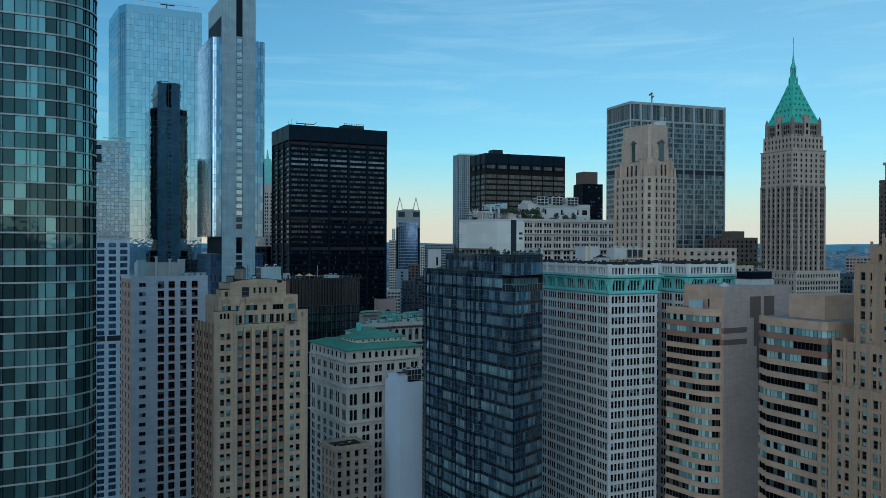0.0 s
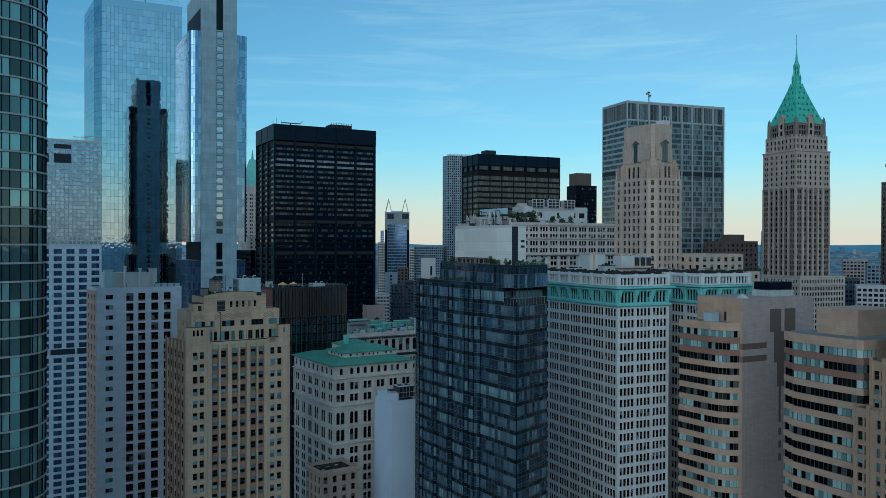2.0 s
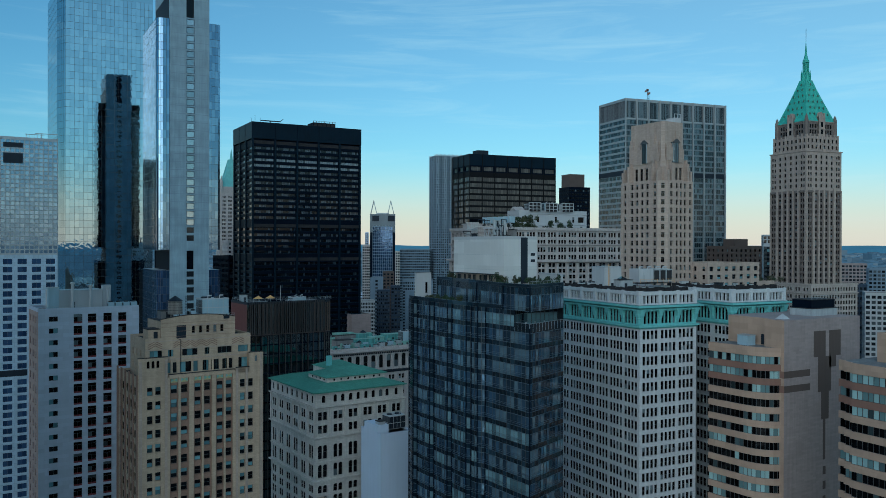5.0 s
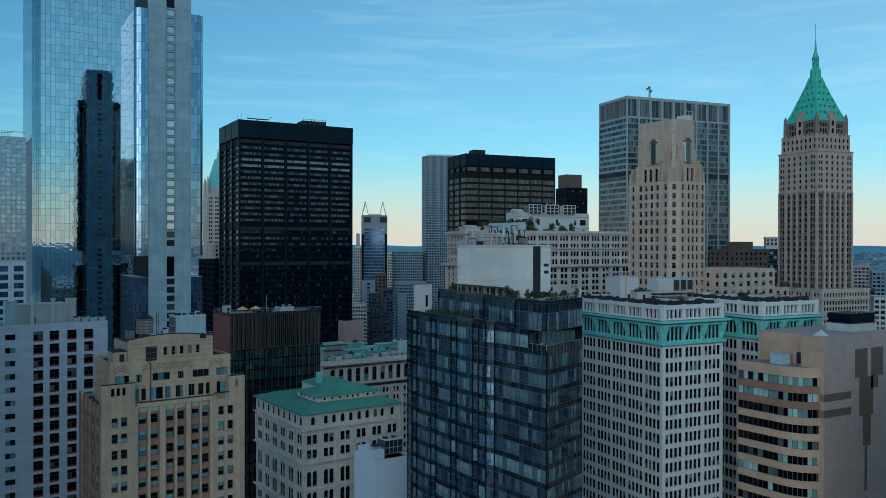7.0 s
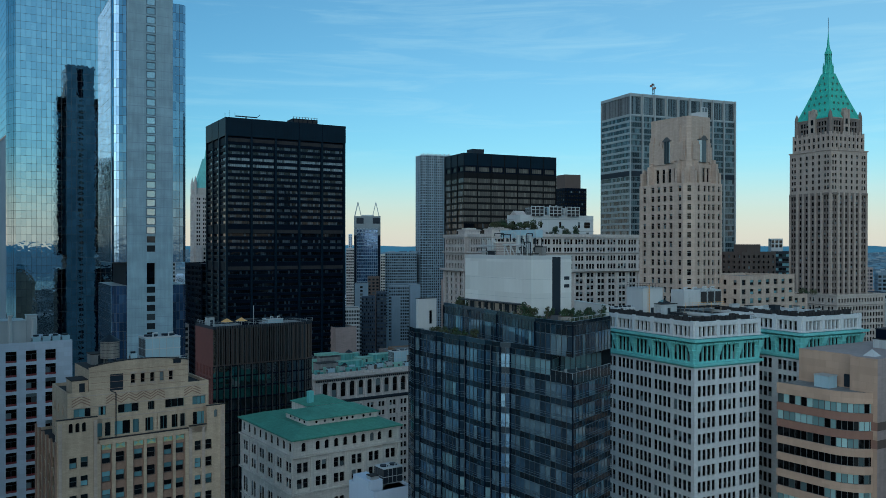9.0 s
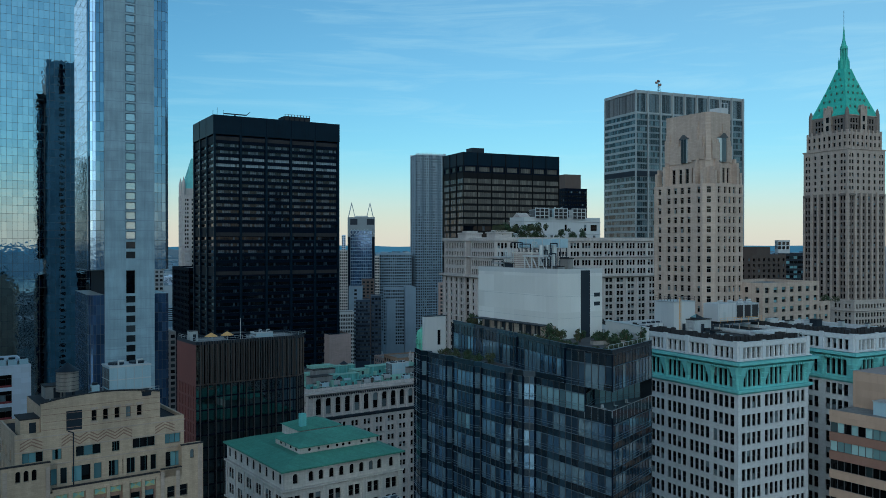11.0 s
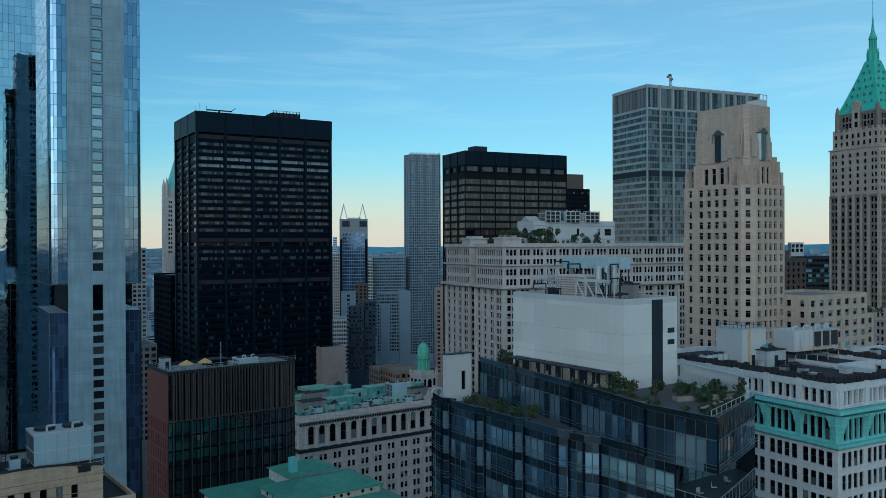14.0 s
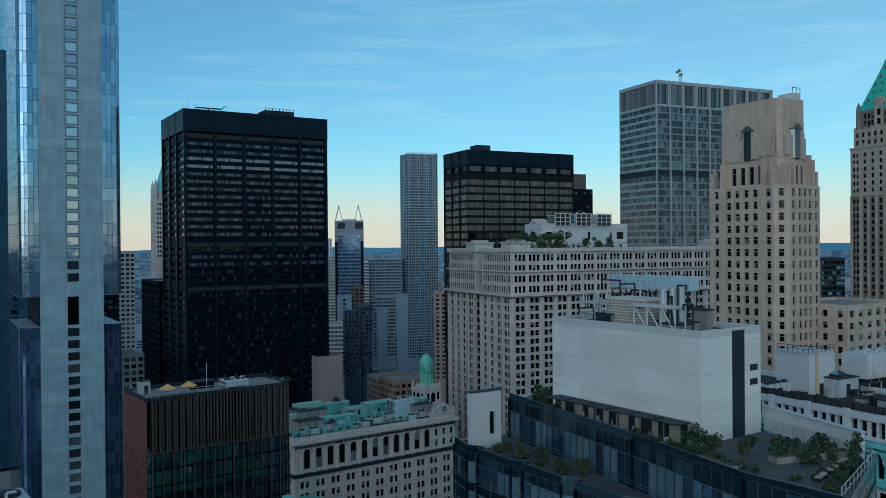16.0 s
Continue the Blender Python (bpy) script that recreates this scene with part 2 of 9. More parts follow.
# far land: the blue of the distance haze is mixed into these colours
M["haze_plain"] = stone("far low city, haze in colour", (0.16, 0.25, 0.32), 0.5, 1.0, scale=0.12, streak=0.1)
M["haze_land"] = stone("far land, blue haze in colour", (0.12, 0.30, 0.42), 0.3, 1.0, scale=0.01)
# distance haze is painted as blue grey tones, random per block
m_, n_, l_, b_ = _base("far roofs and walls, haze in colour")
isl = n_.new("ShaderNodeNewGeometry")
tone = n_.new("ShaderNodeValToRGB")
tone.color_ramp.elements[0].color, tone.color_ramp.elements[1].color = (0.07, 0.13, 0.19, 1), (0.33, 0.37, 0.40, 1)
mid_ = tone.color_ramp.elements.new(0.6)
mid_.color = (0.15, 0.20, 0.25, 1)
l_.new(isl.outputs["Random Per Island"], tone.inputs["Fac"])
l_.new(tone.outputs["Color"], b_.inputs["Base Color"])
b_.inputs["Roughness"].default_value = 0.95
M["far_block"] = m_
G_ = {}
G_["sash"] = glazing("dark sash glass", (0.003, 0.004, 0.006), (0.17, 0.21, 0.23), 0.13, spec=0.12)
G_["green"] = glazing("greenish office glass", (0.006, 0.009, 0.012), (0.20, 0.37, 0.42), 0.36, spec=0.3)
G_["band"] = glazing("office ribbon glass", (0.17, 0.27, 0.28), (0.36, 0.52, 0.52), 0.6, spec=0.4, spread=0.2)
G_["band_dark"] = glazing("dark ribbon glass", (0.004, 0.005, 0.006), (0.09, 0.13, 0.14), 0.14, spec=0.2)
G_["black"] = glazing("black tower glass", (0.002, 0.005, 0.010), (0.05, 0.07, 0.09), 0.2, spec=0.25)
G_["bronze"] = glazing("bronze tower glass", (0.075, 0.068, 0.062), (0.11, 0.10, 0.088), 0.3, rough=0.25, spec=0.5, spread=0.15)
G_["mirror"] = glazing("blue mirror glass", (0.42, 0.54, 0.62), (0.48, 0.60, 0.67), 0.5, rough=0.02, metal=1.0, wave=0.012, spread=0.05)
G_["silver"] = glazing("silver tower glass", (0.21, 0.31, 0.43), (0.29, 0.40, 0.51), 0.4, rough=0.10, metal=1.0, wave=0.02, spread=0.12)
G_["teal"] = glazing("teal tower glass", (0.15, 0.27, 0.285), (0.27, 0.46, 0.47), 0.3, rough=0.05, metal=0.5, wave=0.02, spread=0.7)
G_["smoke"] = glazing("smoked curtain glass", (0.105, 0.195, 0.315), (0.26, 0.375, 0.46), 0.42, rough=0.03, metal=0.6, wave=0.02, spread=0.62)
G_["navy"] = glazing("dark blue tower glass", (0.055, 0.105, 0.22), (0.09, 0.16, 0.29), 0.3, rough=0.05, metal=0.6, wave=0.02, spread=0.3)
G_["slate"] = glazing("grey blue tower glass", (0.035, 0.045, 0.055), (0.16, 0.19, 0.21), 0.4, rough=0.06, metal=0.35, wave=0.02)
G_["pool"] = glazing("dark reflecting glass", (0.17, 0.215, 0.235), (0.24, 0.29, 0.305), 0.3, rough=0.02, metal=1.0, wave=0.04, spread=0.25)
G_["smoke_lit"] = glazing("smoked glass, pale for curtains and lit rooms", (0.12, 0.20, 0.24), (0.23, 0.36, 0.41), 0.6, rough=0.04, metal=0.2, wave=0.03, spread=0.3)
G_["black_blind"] = glazing("black tower glass with blinds", (0.13, 0.16, 0.19), (0.26, 0.31, 0.36), 0.85, rough=0.1, spec=0.4, spread=0.5)
G_["black_dim"] = glazing("black tower glass half blinds", (0.010, 0.016, 0.025), (0.10, 0.12, 0.145), 0.6, rough=0.08, spec=0.35, spread=0.5)
G_["slab"] = glazing("grey slab tower glass", (0.026, 0.045, 0.058), (0.14, 0.20, 0.23), 0.45, rough=0.06, metal=0.2, wave=0.02, spread=0.3)
G_["pane_sky"] = glazing("window glass with sky reflection in colour", (0.34, 0.42, 0.46), (0.46, 0.54, 0.58), 0.5, rough=0.05, metal=0.7, wave=0.02, spread=0.15)
G_["deep"] = glazing("tower glass with blue reflection in colour", (0.15, 0.235, 0.35), (0.22, 0.32, 0.43), 0.4, rough=0.06, metal=1.0, wave=0.05, spread=0.3)
G_["louvre"] = glazing("grey louvre panel", (0.13, 0.14, 0.15), (0.17, 0.18, 0.19), 0.5, rough=0.6, wave=0.0, spec=0.3)

# ---- building kit ----
class Geo:
    """Collects quads and boxes for one mesh."""

    def __init__(self):
        self.v, self.f, self.m = [], [], []

    def poly(self, pts, m=0):
        i = len(self.v)
        self.v += [tuple(p) for p in pts]
        self.f.append(tuple(range(i, i + len(pts))))
        self.m.append(m)

    def box(self, x0, x1, y0, y1, z0, z1, m=0, t=None):
        c = [Vector((x, y, z)) for z in (z0, z1) for x, y in ((x0, y0), (x1, y0), (x1, y1), (x0, y1))]
        if t is not None:
            c = [t @ p for p in c]
        i = len(self.v)
        self.v += [tuple(p) for p in c]
        for q in ((0, 3, 2, 1), (4, 5, 6, 7), (0, 1, 5, 4), (1, 2, 6, 5), (2, 3, 7, 6), (3, 0, 4, 7)):
            self.f.append(tuple(i + k for k in q))
            self.m.append(m)

    def prism(self, pts, z0, z1, m=0, top=True, inset=None):
        """Upright walls on the outline pts (counter-clockwise), with a lid; inset: the outline at the top."""
        up = inset or pts
        k = len(pts)
        for i in range(k):
            a, b, c, d = pts[i], pts[(i + 1) % k], up[(i + 1) % k], up[i]
            self.poly([(*a, z0), (*b, z0), (*c, z1), (*d, z1)], m)
        if top:
            self.poly([(*p, z1) for p in up], m)

    def ring(self, cx, cy, r0, r1, z0, z1, k=12, m=0, lid=True):
        a = [(cx + r0 * math.cos(2 * math.pi * i / k), cy + r0 * math.sin(2 * math.pi * i / k)) for i in range(k)]
        b = [(cx + r1 * math.cos(2 * math.pi * i / k), cy + r1 * math.sin(2 * math.pi * i / k)) for i in range(k)]
        self.prism(a, z0, z1, m, lid and r1 > 0.01, b)

    def tube(self, a, b, r, k=6, m=0):
        a, b = Vector(a), Vector(b)
        q = (b - a).to_track_quat("Z", "Y").to_matrix()
        ps = [q @ Vector((r * math.cos(2 * math.pi * i / k), r * math.sin(2 * math.pi * i / k), 0)) for i in range(k)]
        for i in range(k):
            j = (i + 1) % k
            self.poly([a + ps[i], a + ps[j], b + ps[j], b + ps[i]], m)
        self.poly([b + p for p in ps], m)

    def mesh(self, name, mats):
        me = bpy.data.meshes.new(name)
        me.from_pydata(self.v, [], self.f)
        for x in mats:
            me.materials.append(x)
        me.polygons.foreach_set("material_index", self.m)
        me.update()
        return me


def part(name, g, mats, parent, label="", kind=""):
    ob = new(name, g if isinstance(g, bpy.types.Mesh) else g.mesh(name, mats if isinstance(mats, (list, tuple)) else [mats]))
    ob.parent = parent
    return tagged(ob, label, kind=kind)


def thing(name, label, category, at=(0, 0), ang=0.0, z=0.0, group="", kind=""):
    ob = new(name)
    ob.empty_display_size = 0.5
    ob.matrix_basis = pose(at[0], at[1], z, 0, 0, ang)
    return tagged(ob, label, category, group, kind)


def solid(name, label, category, g, mats, at=(0, 0), ang=0.0, z=0.0, group="", kind=""):
    ob = new(name, g.mesh(name, mats if isinstance(mats, (list, tuple)) else [mats]))
    ob.matrix_basis = pose(at[0], at[1], z, 0, 0, ang)
    return tagged(ob, label, category, group, kind)


WIN, COUNT, REST = {}, {}, {}
LIMITS = {"round_glass_tower": 190, "pale_hotel_block": 250, "art_deco_tower": 300, "copper_roofed_building": 220, "folded_glass_block": 300, "corniced_building": 300, "corniced_wing": 100,
          "striped_office_block": 300, "curved_office_block": 300, "ochre_setback_building": 130, "black_steel_tower": 200, "mirror_glass_tower": 100, "concrete_fin_tower": 80, "limestone_tower": 220,
          "green_pyramid_tower": 200, "aluminium_slab_tower": 100, "bronze_tower": 120, "cream_office_building": 220, "ornate_arcade_building": 240, "brown_fin_block": 160, "gridded_tower": 60}


def win_geo(style, w, h, g=None, t=None, n=1):
    """A window: frame (slot 0), panes (slot 1). x along the wall, y inwards, z up."""
    g = g or Geo()
    t = t or Matrix.Identity(4)

    def q(x0, x1, z0, z1, y, m):
        g.poly([t @ Vector(p) for p in ((x0, y, z0), (x1, y, z0), (x1, y, z1), (x0, y, z1))], m)
    e = {"ribbon": 0.05, "curtain": 0.05}.get(style, 0.07)
    q(0, e, 0, h, 0, 0), q(w - e, w, 0, h, 0, 0), q(e, w - e, 0, e, 0, 0), q(e, w - e, h - e, h, 0, 0)
    if style == "sash":
        q(e, w - e, h * 0.48, h * 0.48 + 0.08, 0, 0)
        q(e, w - e, e, h * 0.48, 0.10, 1), q(e, w - e, h * 0.48 + 0.08, h - e, 0.05, 1)
    elif style == "hung_pair":
        zt = h * 0.66
        q(e, w - e, zt - 0.04, zt + 0.04, 0, 0)
        q(e, w - e, zt + 0.04, h - e, 0.06, 1)
        q(e, w * 0.5 - 0.04, e, zt - 0.04, 0.06, 1), q(w * 0.5 + 0.04, w - e, e, zt - 0.04, 0.06, 1)
    elif style == "ribbon":
        s = w / n
        for i in range(n):
            a = i * s + (e if i == 0 else 0.035)
            b = (i + 1) * s - (e if i == n - 1 else 0.035)
            q(a, b, e, h - e, 0.06, 1)
            if i:
                q(i * s - 0.035, i * s + 0.035, e, h - e, 0, 0)
    else:
        q(e, w - e, e, h - e, 0.05, 1)
    return g


def put_window(th, loc, ang, style, w, h, glass, fr, n=1, name="window"):
    key = (style, round(w, 2), round(h, 2), glass, fr, n)
    COUNT[th.name] = COUNT.get(th.name, 0) + 1
    if COUNT[th.name] <= LIMITS.get(th.name, 16):
        if key not in WIN:
            WIN[key] = win_geo(style, w, h, n=n).mesh("window", [M[fr], G_[glass]])
        ob = new(name, WIN[key])
        ob.parent = th
        ob.matrix_basis = Matrix.Translation(loc) @ Matrix.Rotation(ang, 4, "Z")
    else:
        g = REST.setdefault((th.name, glass, fr), (th, Geo()))[1]
        win_geo(style, w, h, g, Matrix.Translation(loc) @ Matrix.Rotation(ang, 4, "Z"), n)


def wall(th, p0, p1, z0, z1, cols, rows, mat, style="sash", glass="sash", fr="frame", d=0.3, arch=0.0, name="wall", n=1, label="", sill=0.0):
    """A wall from p0 to p1 (outside on the right), with real openings at every crossing of cols and rows, and a window set back d in each. arch: the rise of the opening's round head."""
    p0, p1 = Vector(p0), Vector(p1)
    u = (p1 - p0).normalized()
    L, ang = (p1 - p0).length, math.atan2(u.y, u.x)
    inn = Vector((-u.y, u.x))

    def P(a, y, z):
        p = p0 + u * a + inn * y
        return (p.x, p.y, z)
    g = Geo()
    cols = [c for c in cols if c[0] > 0 and c[1] < L]
    zs = z0
    for r0, r1 in list(rows) + [(z1, z1)]:
        g.poly([P(0, 0, zs), P(L, 0, zs), P(L, 0, r0), P(0, 0, r0)])
        zs = r1
        if r1 <= r0:
            break
        a = 0
        for c0, c1 in list(cols) + [(L, L)]:
            g.poly([P(a, 0, r0), P(c0, 0, r0), P(c0, 0, r1), P(a, 0, r1)])
            a = c1
            if c1 <= c0:
                break
            g.poly([P(c0, 0, r0), P(c1, 0, r0), P(c1, d, r0), P(c0, d, r0)])
            g.poly([P(c0, d, r1), P(c1, d, r1), P(c1, 0, r1), P(c0, 0, r1)])
            g.poly([P(c0, 0, r0), P(c0, d, r0), P(c0, d, r1), P(c0, 0, r1)])
            g.poly([P(c1, d, r0), P(c1, 0, r0), P(c1, 0, r1), P(c1, d, r1)])
            if sill:
                for q in ([P(c0 - 0.1, -sill, r0 - 0.16), P(c1 + 0.1, -sill, r0 - 0.16), P(c1 + 0.1, -sill, r0), P(c0 - 0.1, -sill, r0)], [P(c0 - 0.1, -sill, r0), P(c1 + 0.1, -sill, r0), P(c1 + 0.1, 0.02, r0), P(c0 - 0.1, 0.02, r0)], [P(c0 - 0.1, 0, r0 - 0.16), P(c1 + 0.1, 0, r0 - 0.16), P(c1 + 0.1, -sill, r0 - 0.16), P(c0 - 0.1, -sill, r0 - 0.16)]):
                    g.poly(q)
            if arch:
                w = (c1 - c0) / 2
                for s in (-1, 1):
                    cx = (c0 + c1) / 2
                    pts = [P(cx + s * w, 0, r1)] + [P(cx + s * w * math.sin(k * math.pi / 10), 0, r1 - arch + arch * math.cos(k * math.pi / 10)) for k in range(6)]
                    g.poly(pts if s < 0 else pts[::-1])
                    for k in range(5):
                        b, c = pts[k + 1], pts[k + 2]
                        bb = Vector(b) + Vector((inn.x, inn.y, 0)) * d
                        cc = Vector(c) + Vector((inn.x, inn.y, 0)) * d
                        g.poly([b, bb, cc, c])
            put_window(th, P(c0, d, r0), ang, style, c1 - c0, r1 - r0, glass, fr, n)
    return part(name, g, M[mat], th, label)


def even(L, k, w, m0=None, m1=None):
    """k openings of width w, spread over a wall of length L between margins."""
    m0 = (L / k - w) / 2 if m0 is None else m0
    m1 = m0 if m1 is None else m1
    s = (L - m0 - m1 - w) / max(1, k - 1)
    return [(m0 + i * s, m0 + i * s + w) for i in range(k)]


def groups(L, k, per, w, gap, m=None):
    """k groups of openings."""
    pitch = L / k if m is None else (L - 2 * m) / k
    m = 0 if m is None else m
    gw = per * w + (per - 1) * gap
    return [(m + i * pitch + (pitch - gw) / 2 + j * (w + gap), m + i * pitch + (pitch - gw) / 2 + j * (w + gap) + w) for i in range(k) for j in range(per)]


def floors(z0, z1, pitch, h, sill=0.9):
    """Rows of openings counted down from z1."""
    out, z = [], z1
    while z - pitch >= z0:
        out.append((z - pitch + sill, z - pitch + sill + h))
        z -= pitch
    return out[::-1]


def plain(th, pts, z0, z1, mat, name="back_wall", label=""):
    """Plain walls along the open line pts."""
    g = Geo()
    for a, b in zip(pts, pts[1:]):
        g.poly([(*a, z0), (*b, z0), (*b, z1), (*a, z1)])
    return part(name, g, M[mat], th, label)


def inset(pts, t):
    """The outline moved inwards by t (convex or gently bent, counter-clockwise)."""
    out, k = [], len(pts)
    for i in range(k):
        a, b, c = Vector(pts[i - 1]), Vector(pts[i]), Vector(pts[(i + 1) % k])
        e, f = (b - a).normalized(), (c - b).normalized()
        ne, nf = Vector((-e.y, e.x)), Vector((-f.y, f.x))
        mid = (ne + nf)
        mid = mid / max(0.3, mid.dot(ne))
        out.append(tuple(b + mid * t))
    return out


def roof(th, pts, z, mat="gravel", wallmat="lime", h=1.0, t=0.4, proud=0.0):
    """A flat roof at z - h inside a parapet whose top is at z."""
    g = Geo()
    g.poly([(*p, z - h) for p in pts])
    part("roof", g, M[mat], th)
    g = Geo()
    o, i = inset(pts, -proud - 0.003), inset(pts, t)
    k = len(pts)
    for a in range(k):
        b = (a + 1) % k
        g.poly([(*o[a], z - h - 0.02), (*o[b], z - h - 0.02), (*o[b], z), (*o[a], z)])
        g.poly([(*o[a], z), (*o[b], z), (*i[b], z), (*i[a], z)])
        g.poly([(*i[b], z - h), (*i[a], z - h), (*i[a], z), (*i[b], z)])
        if proud:
            g.poly([(*pts[a], z - h - 0.02), (*pts[b], z - h - 0.02), (*o[b], z - h - 0.02), (*o[a], z - h - 0.02)])
    part("parapet", g, M[wallmat], th)


def band(th, pts, z0, z1, out, mat, name="cornice", label="", closed=True):
    """A moulding that runs round the outline, standing out from the wall."""
    g = Geo()
    k = len(pts)
    if closed:
        o = inset(pts, -out)
        rng = [(a, (a + 1) % k) for a in range(k)]
        q = pts
    else:
        far = list(pts)
        o = inset([*far, (far[-1][0] + 50, far[-1][1] + 90), (far[0][0] + 50, far[0][1] + 90)], -out)[:k]
        rng = [(a, a + 1) for a in range(k - 1)]
        q = pts
    zm = z0 + (z1 - z0) * 0.45
    for a, b in rng:
        mid = lambda i: ((q[i][0] + o[i][0]) / 2, (q[i][1] + o[i][1]) / 2)
        g.poly([(*q[a], z0), (*q[b], z0), (*mid(b), zm), (*mid(a), zm)])
        g.poly([(*mid(a), zm), (*mid(b), zm), (*o[b], zm), (*o[a], zm)])
        g.poly([(*o[a], zm), (*o[b], zm), (*o[b], z1), (*o[a], z1)])
        g.poly([(*o[a], z1), (*o[b], z1), (*q[b], z1), (*q[a], z1)])
    return part(name, g, M[mat], th, label)


def rect(wr, wl, x0=0.0, y0=0.0):
    """Outline from the far left corner: left, near, right, back."""
    return [(x0, y0 + wl), (x0, y0), (x0 + wr, y0), (x0 + wr, y0 + wl)]


def water_tank(at, z, r=1.9, h=3.6, group="roof water tanks"):
    th = thing("water_tank", "round wooden rooftop water tank with a conical lid", "water tank", at, 0, z, group)
    g = Geo()
    for k in range(4):
        a = math.pi / 4 + k * math.pi / 2
        g.tube((r * 0.7 * math.cos(a), r * 0.7 * math.sin(a), 0), (r * 0.7 * math.cos(a), r * 0.7 * math.sin(a), 1.2), 0.1)
    part("stand", g, M["dark_metal"], th)
    g = Geo()
    g.ring(0, 0, r, r * 0.97, 1.2, 1.2 + h, 20)
    barrel = part("barrel", g, M["wood"], th)
    for k in range(5):
        g = Geo()
        z1 = 1.5 + k * h / 5
        g.ring(0, 0, r + 0.03, r + 0.03, z1, z1 + 0.06, 20)
        part("hoop", g, M["dark_metal"], barrel)
    g = Geo()
    g.ring(0, 0, r * 1.1, 0.05, 1.2 + h, 2.5 + h, 20)
    part("lid", g, M["dark_metal"], th, "grey conical lid")
    return th


def ac_unit(at, z, w, d, h, ang=0, mat="ac_white", group="roof cooling units", fans=2):
    th = thing("cooling_unit", "pale sheet-metal cooling unit on a steel frame", "cooling unit", at, ang, z, group)
    g = Geo()
    g.box(0, w, 0, d, 0.7, h)
    casing = part("casing", g, M[mat], th)
    if w > 5:
        for i in range(1, int(w / 1.3)):
            g = Geo()
            g.box(i * 1.3 - 0.05, i * 1.3 + 0.05, -0.05, 0.0, 0.75, h)
            part("panel_seam", g, M["grey_metal"], casing)
        g = Geo()
        g.box(-0.08, w + 0.08, -0.08, d + 0.08, h - 0.22, h + 0.02)
        g.box(-0.06, w + 0.06, -0.06, d + 0.06, h * 0.5, h * 0.5 + 0.14)
        part("edge_trim", g, M["white_wall"], casing)
    g = Geo()
    for x in (0.1, w - 0.1):
        for y in (0.1, d - 0.1):
            g.box(x - 0.08, x + 0.08, y - 0.08, y + 0.08, 0, 0.7)
    g.box(-0.2, w + 0.2, -0.15, -0.05, 0.55, 0.7)
    g.box(-0.2, w + 0.2, d + 0.05, d + 0.15, 0.55, 0.7)
    part("support_frame", g, M["grey_metal"], th)
    for i in range(fans):
        g = Geo()
        g.ring(w * (i + 0.5) / fans, d / 2, min(w / fans, d) * 0.38, min(w / fans, d) * 0.38, h, h + 0.35, 16)
        part("fan_shroud", g, M["dark_metal"], casing)
    for x in (w * 0.25, w * 0.7):
        if w > 4:
            g = Geo()
            g.tube((x, d * 0.2, h), (x, d * 0.2, h + 0.7), 0.14, 8)
            g.tube((x, d * 0.2, h + 0.7), (x + 0.9, d * 0.2, h + 0.7), 0.14, 8)
            part("pipe_elbow", g, M["white_wall"], casing)
    g = Geo()
    k = max(2, int(d / 0.9))
    for i in range(k):
        g.box(-0.03, 0.0, d * (i + 0.12) / k, d * (i + 0.88) / k, 0.95, h - 0.4)
    part("louvre", g, M["frame"], casing, "dark louvred intake")
    return th


def hut(at, z, w, d, h, ang=0, mat="white_wall", name="roof_hut", label="small rendered bulkhead with a flat roof on the roof", group="roof bulkheads", door=True):
    th = thing(name, label, "roof bulkhead", at, ang, z, group)
    g = Geo()
    g.prism(rect(w, d), 0, h)
    part("casing", g, M[mat], th)
    g = Geo()
    g.box(-0.12, w + 0.12, -0.12, d + 0.12, h, h + 0.18)
    part("roof_slab", g, M["copper_pale" if mat.startswith("copper") else "grey_metal" if mat in ("white_wall", "ac_white") else "roofing"], th)
    if door:
        g = Geo()
        g.box(w * 0.4, w * 0.4 + 0.95, -0.05, 0.0, 0.05, min(2.1, h - 0.2))
        part("door", g, M["dark_metal"], th)
    return th


def shrub(at, z, r, h, mat="leaf", name="roof_shrub", label="leafy green shrub growing on the roof terrace", seed=1, n=170, group="roof terrace shrubs"):
    rnd = random.Random(seed)
    th = thing(name, label, "shrub", at, rnd.random() * 360, z, group)
    g = Geo()
    for k in range(4):
        a = rnd.random() * 6.3
        g.tube((0, 0, 0), (math.cos(a) * r * 0.45, math.sin(a) * r * 0.45, h * (0.5 + 0.3 * rnd.random())), 0.05, 5)
    part("stem", g, M["bark"], th)
    g = Geo()
    hubs = [(rnd.uniform(-0.6, 0.6) * r, rnd.uniform(-0.6, 0.6) * r, h * rnd.uniform(0.12, 0.82), r * rnd.uniform(0.28, 0.5)) for _ in range(10)]
    for k in range(int(n * 1.9)):
        hx, hy, hz, hr = rnd.choice(hubs)
        v = Vector((rnd.gauss(0, 1), rnd.gauss(0, 1), rnd.gauss(0, 0.8))).normalized() * hr * rnd.uniform(0.5, 1.1)
        p = Vector((hx, hy, hz)) + v
        s = rnd.uniform(0.06, 0.13) * (0.6 + 0.5 * r)
        q = Euler((rnd.random() * 6, rnd.random() * 6, rnd.random() * 6)).to_matrix()
        g.poly([p + q @ Vector(c) * s for c in ((-1, -0.5, 0), (0.2, -0.7, 0.15), (1, 0, 0), (0.2, 0.7, 0.15), (-1, 0.5, 0))])
    part("foliage", g, M[mat], th)
    return th


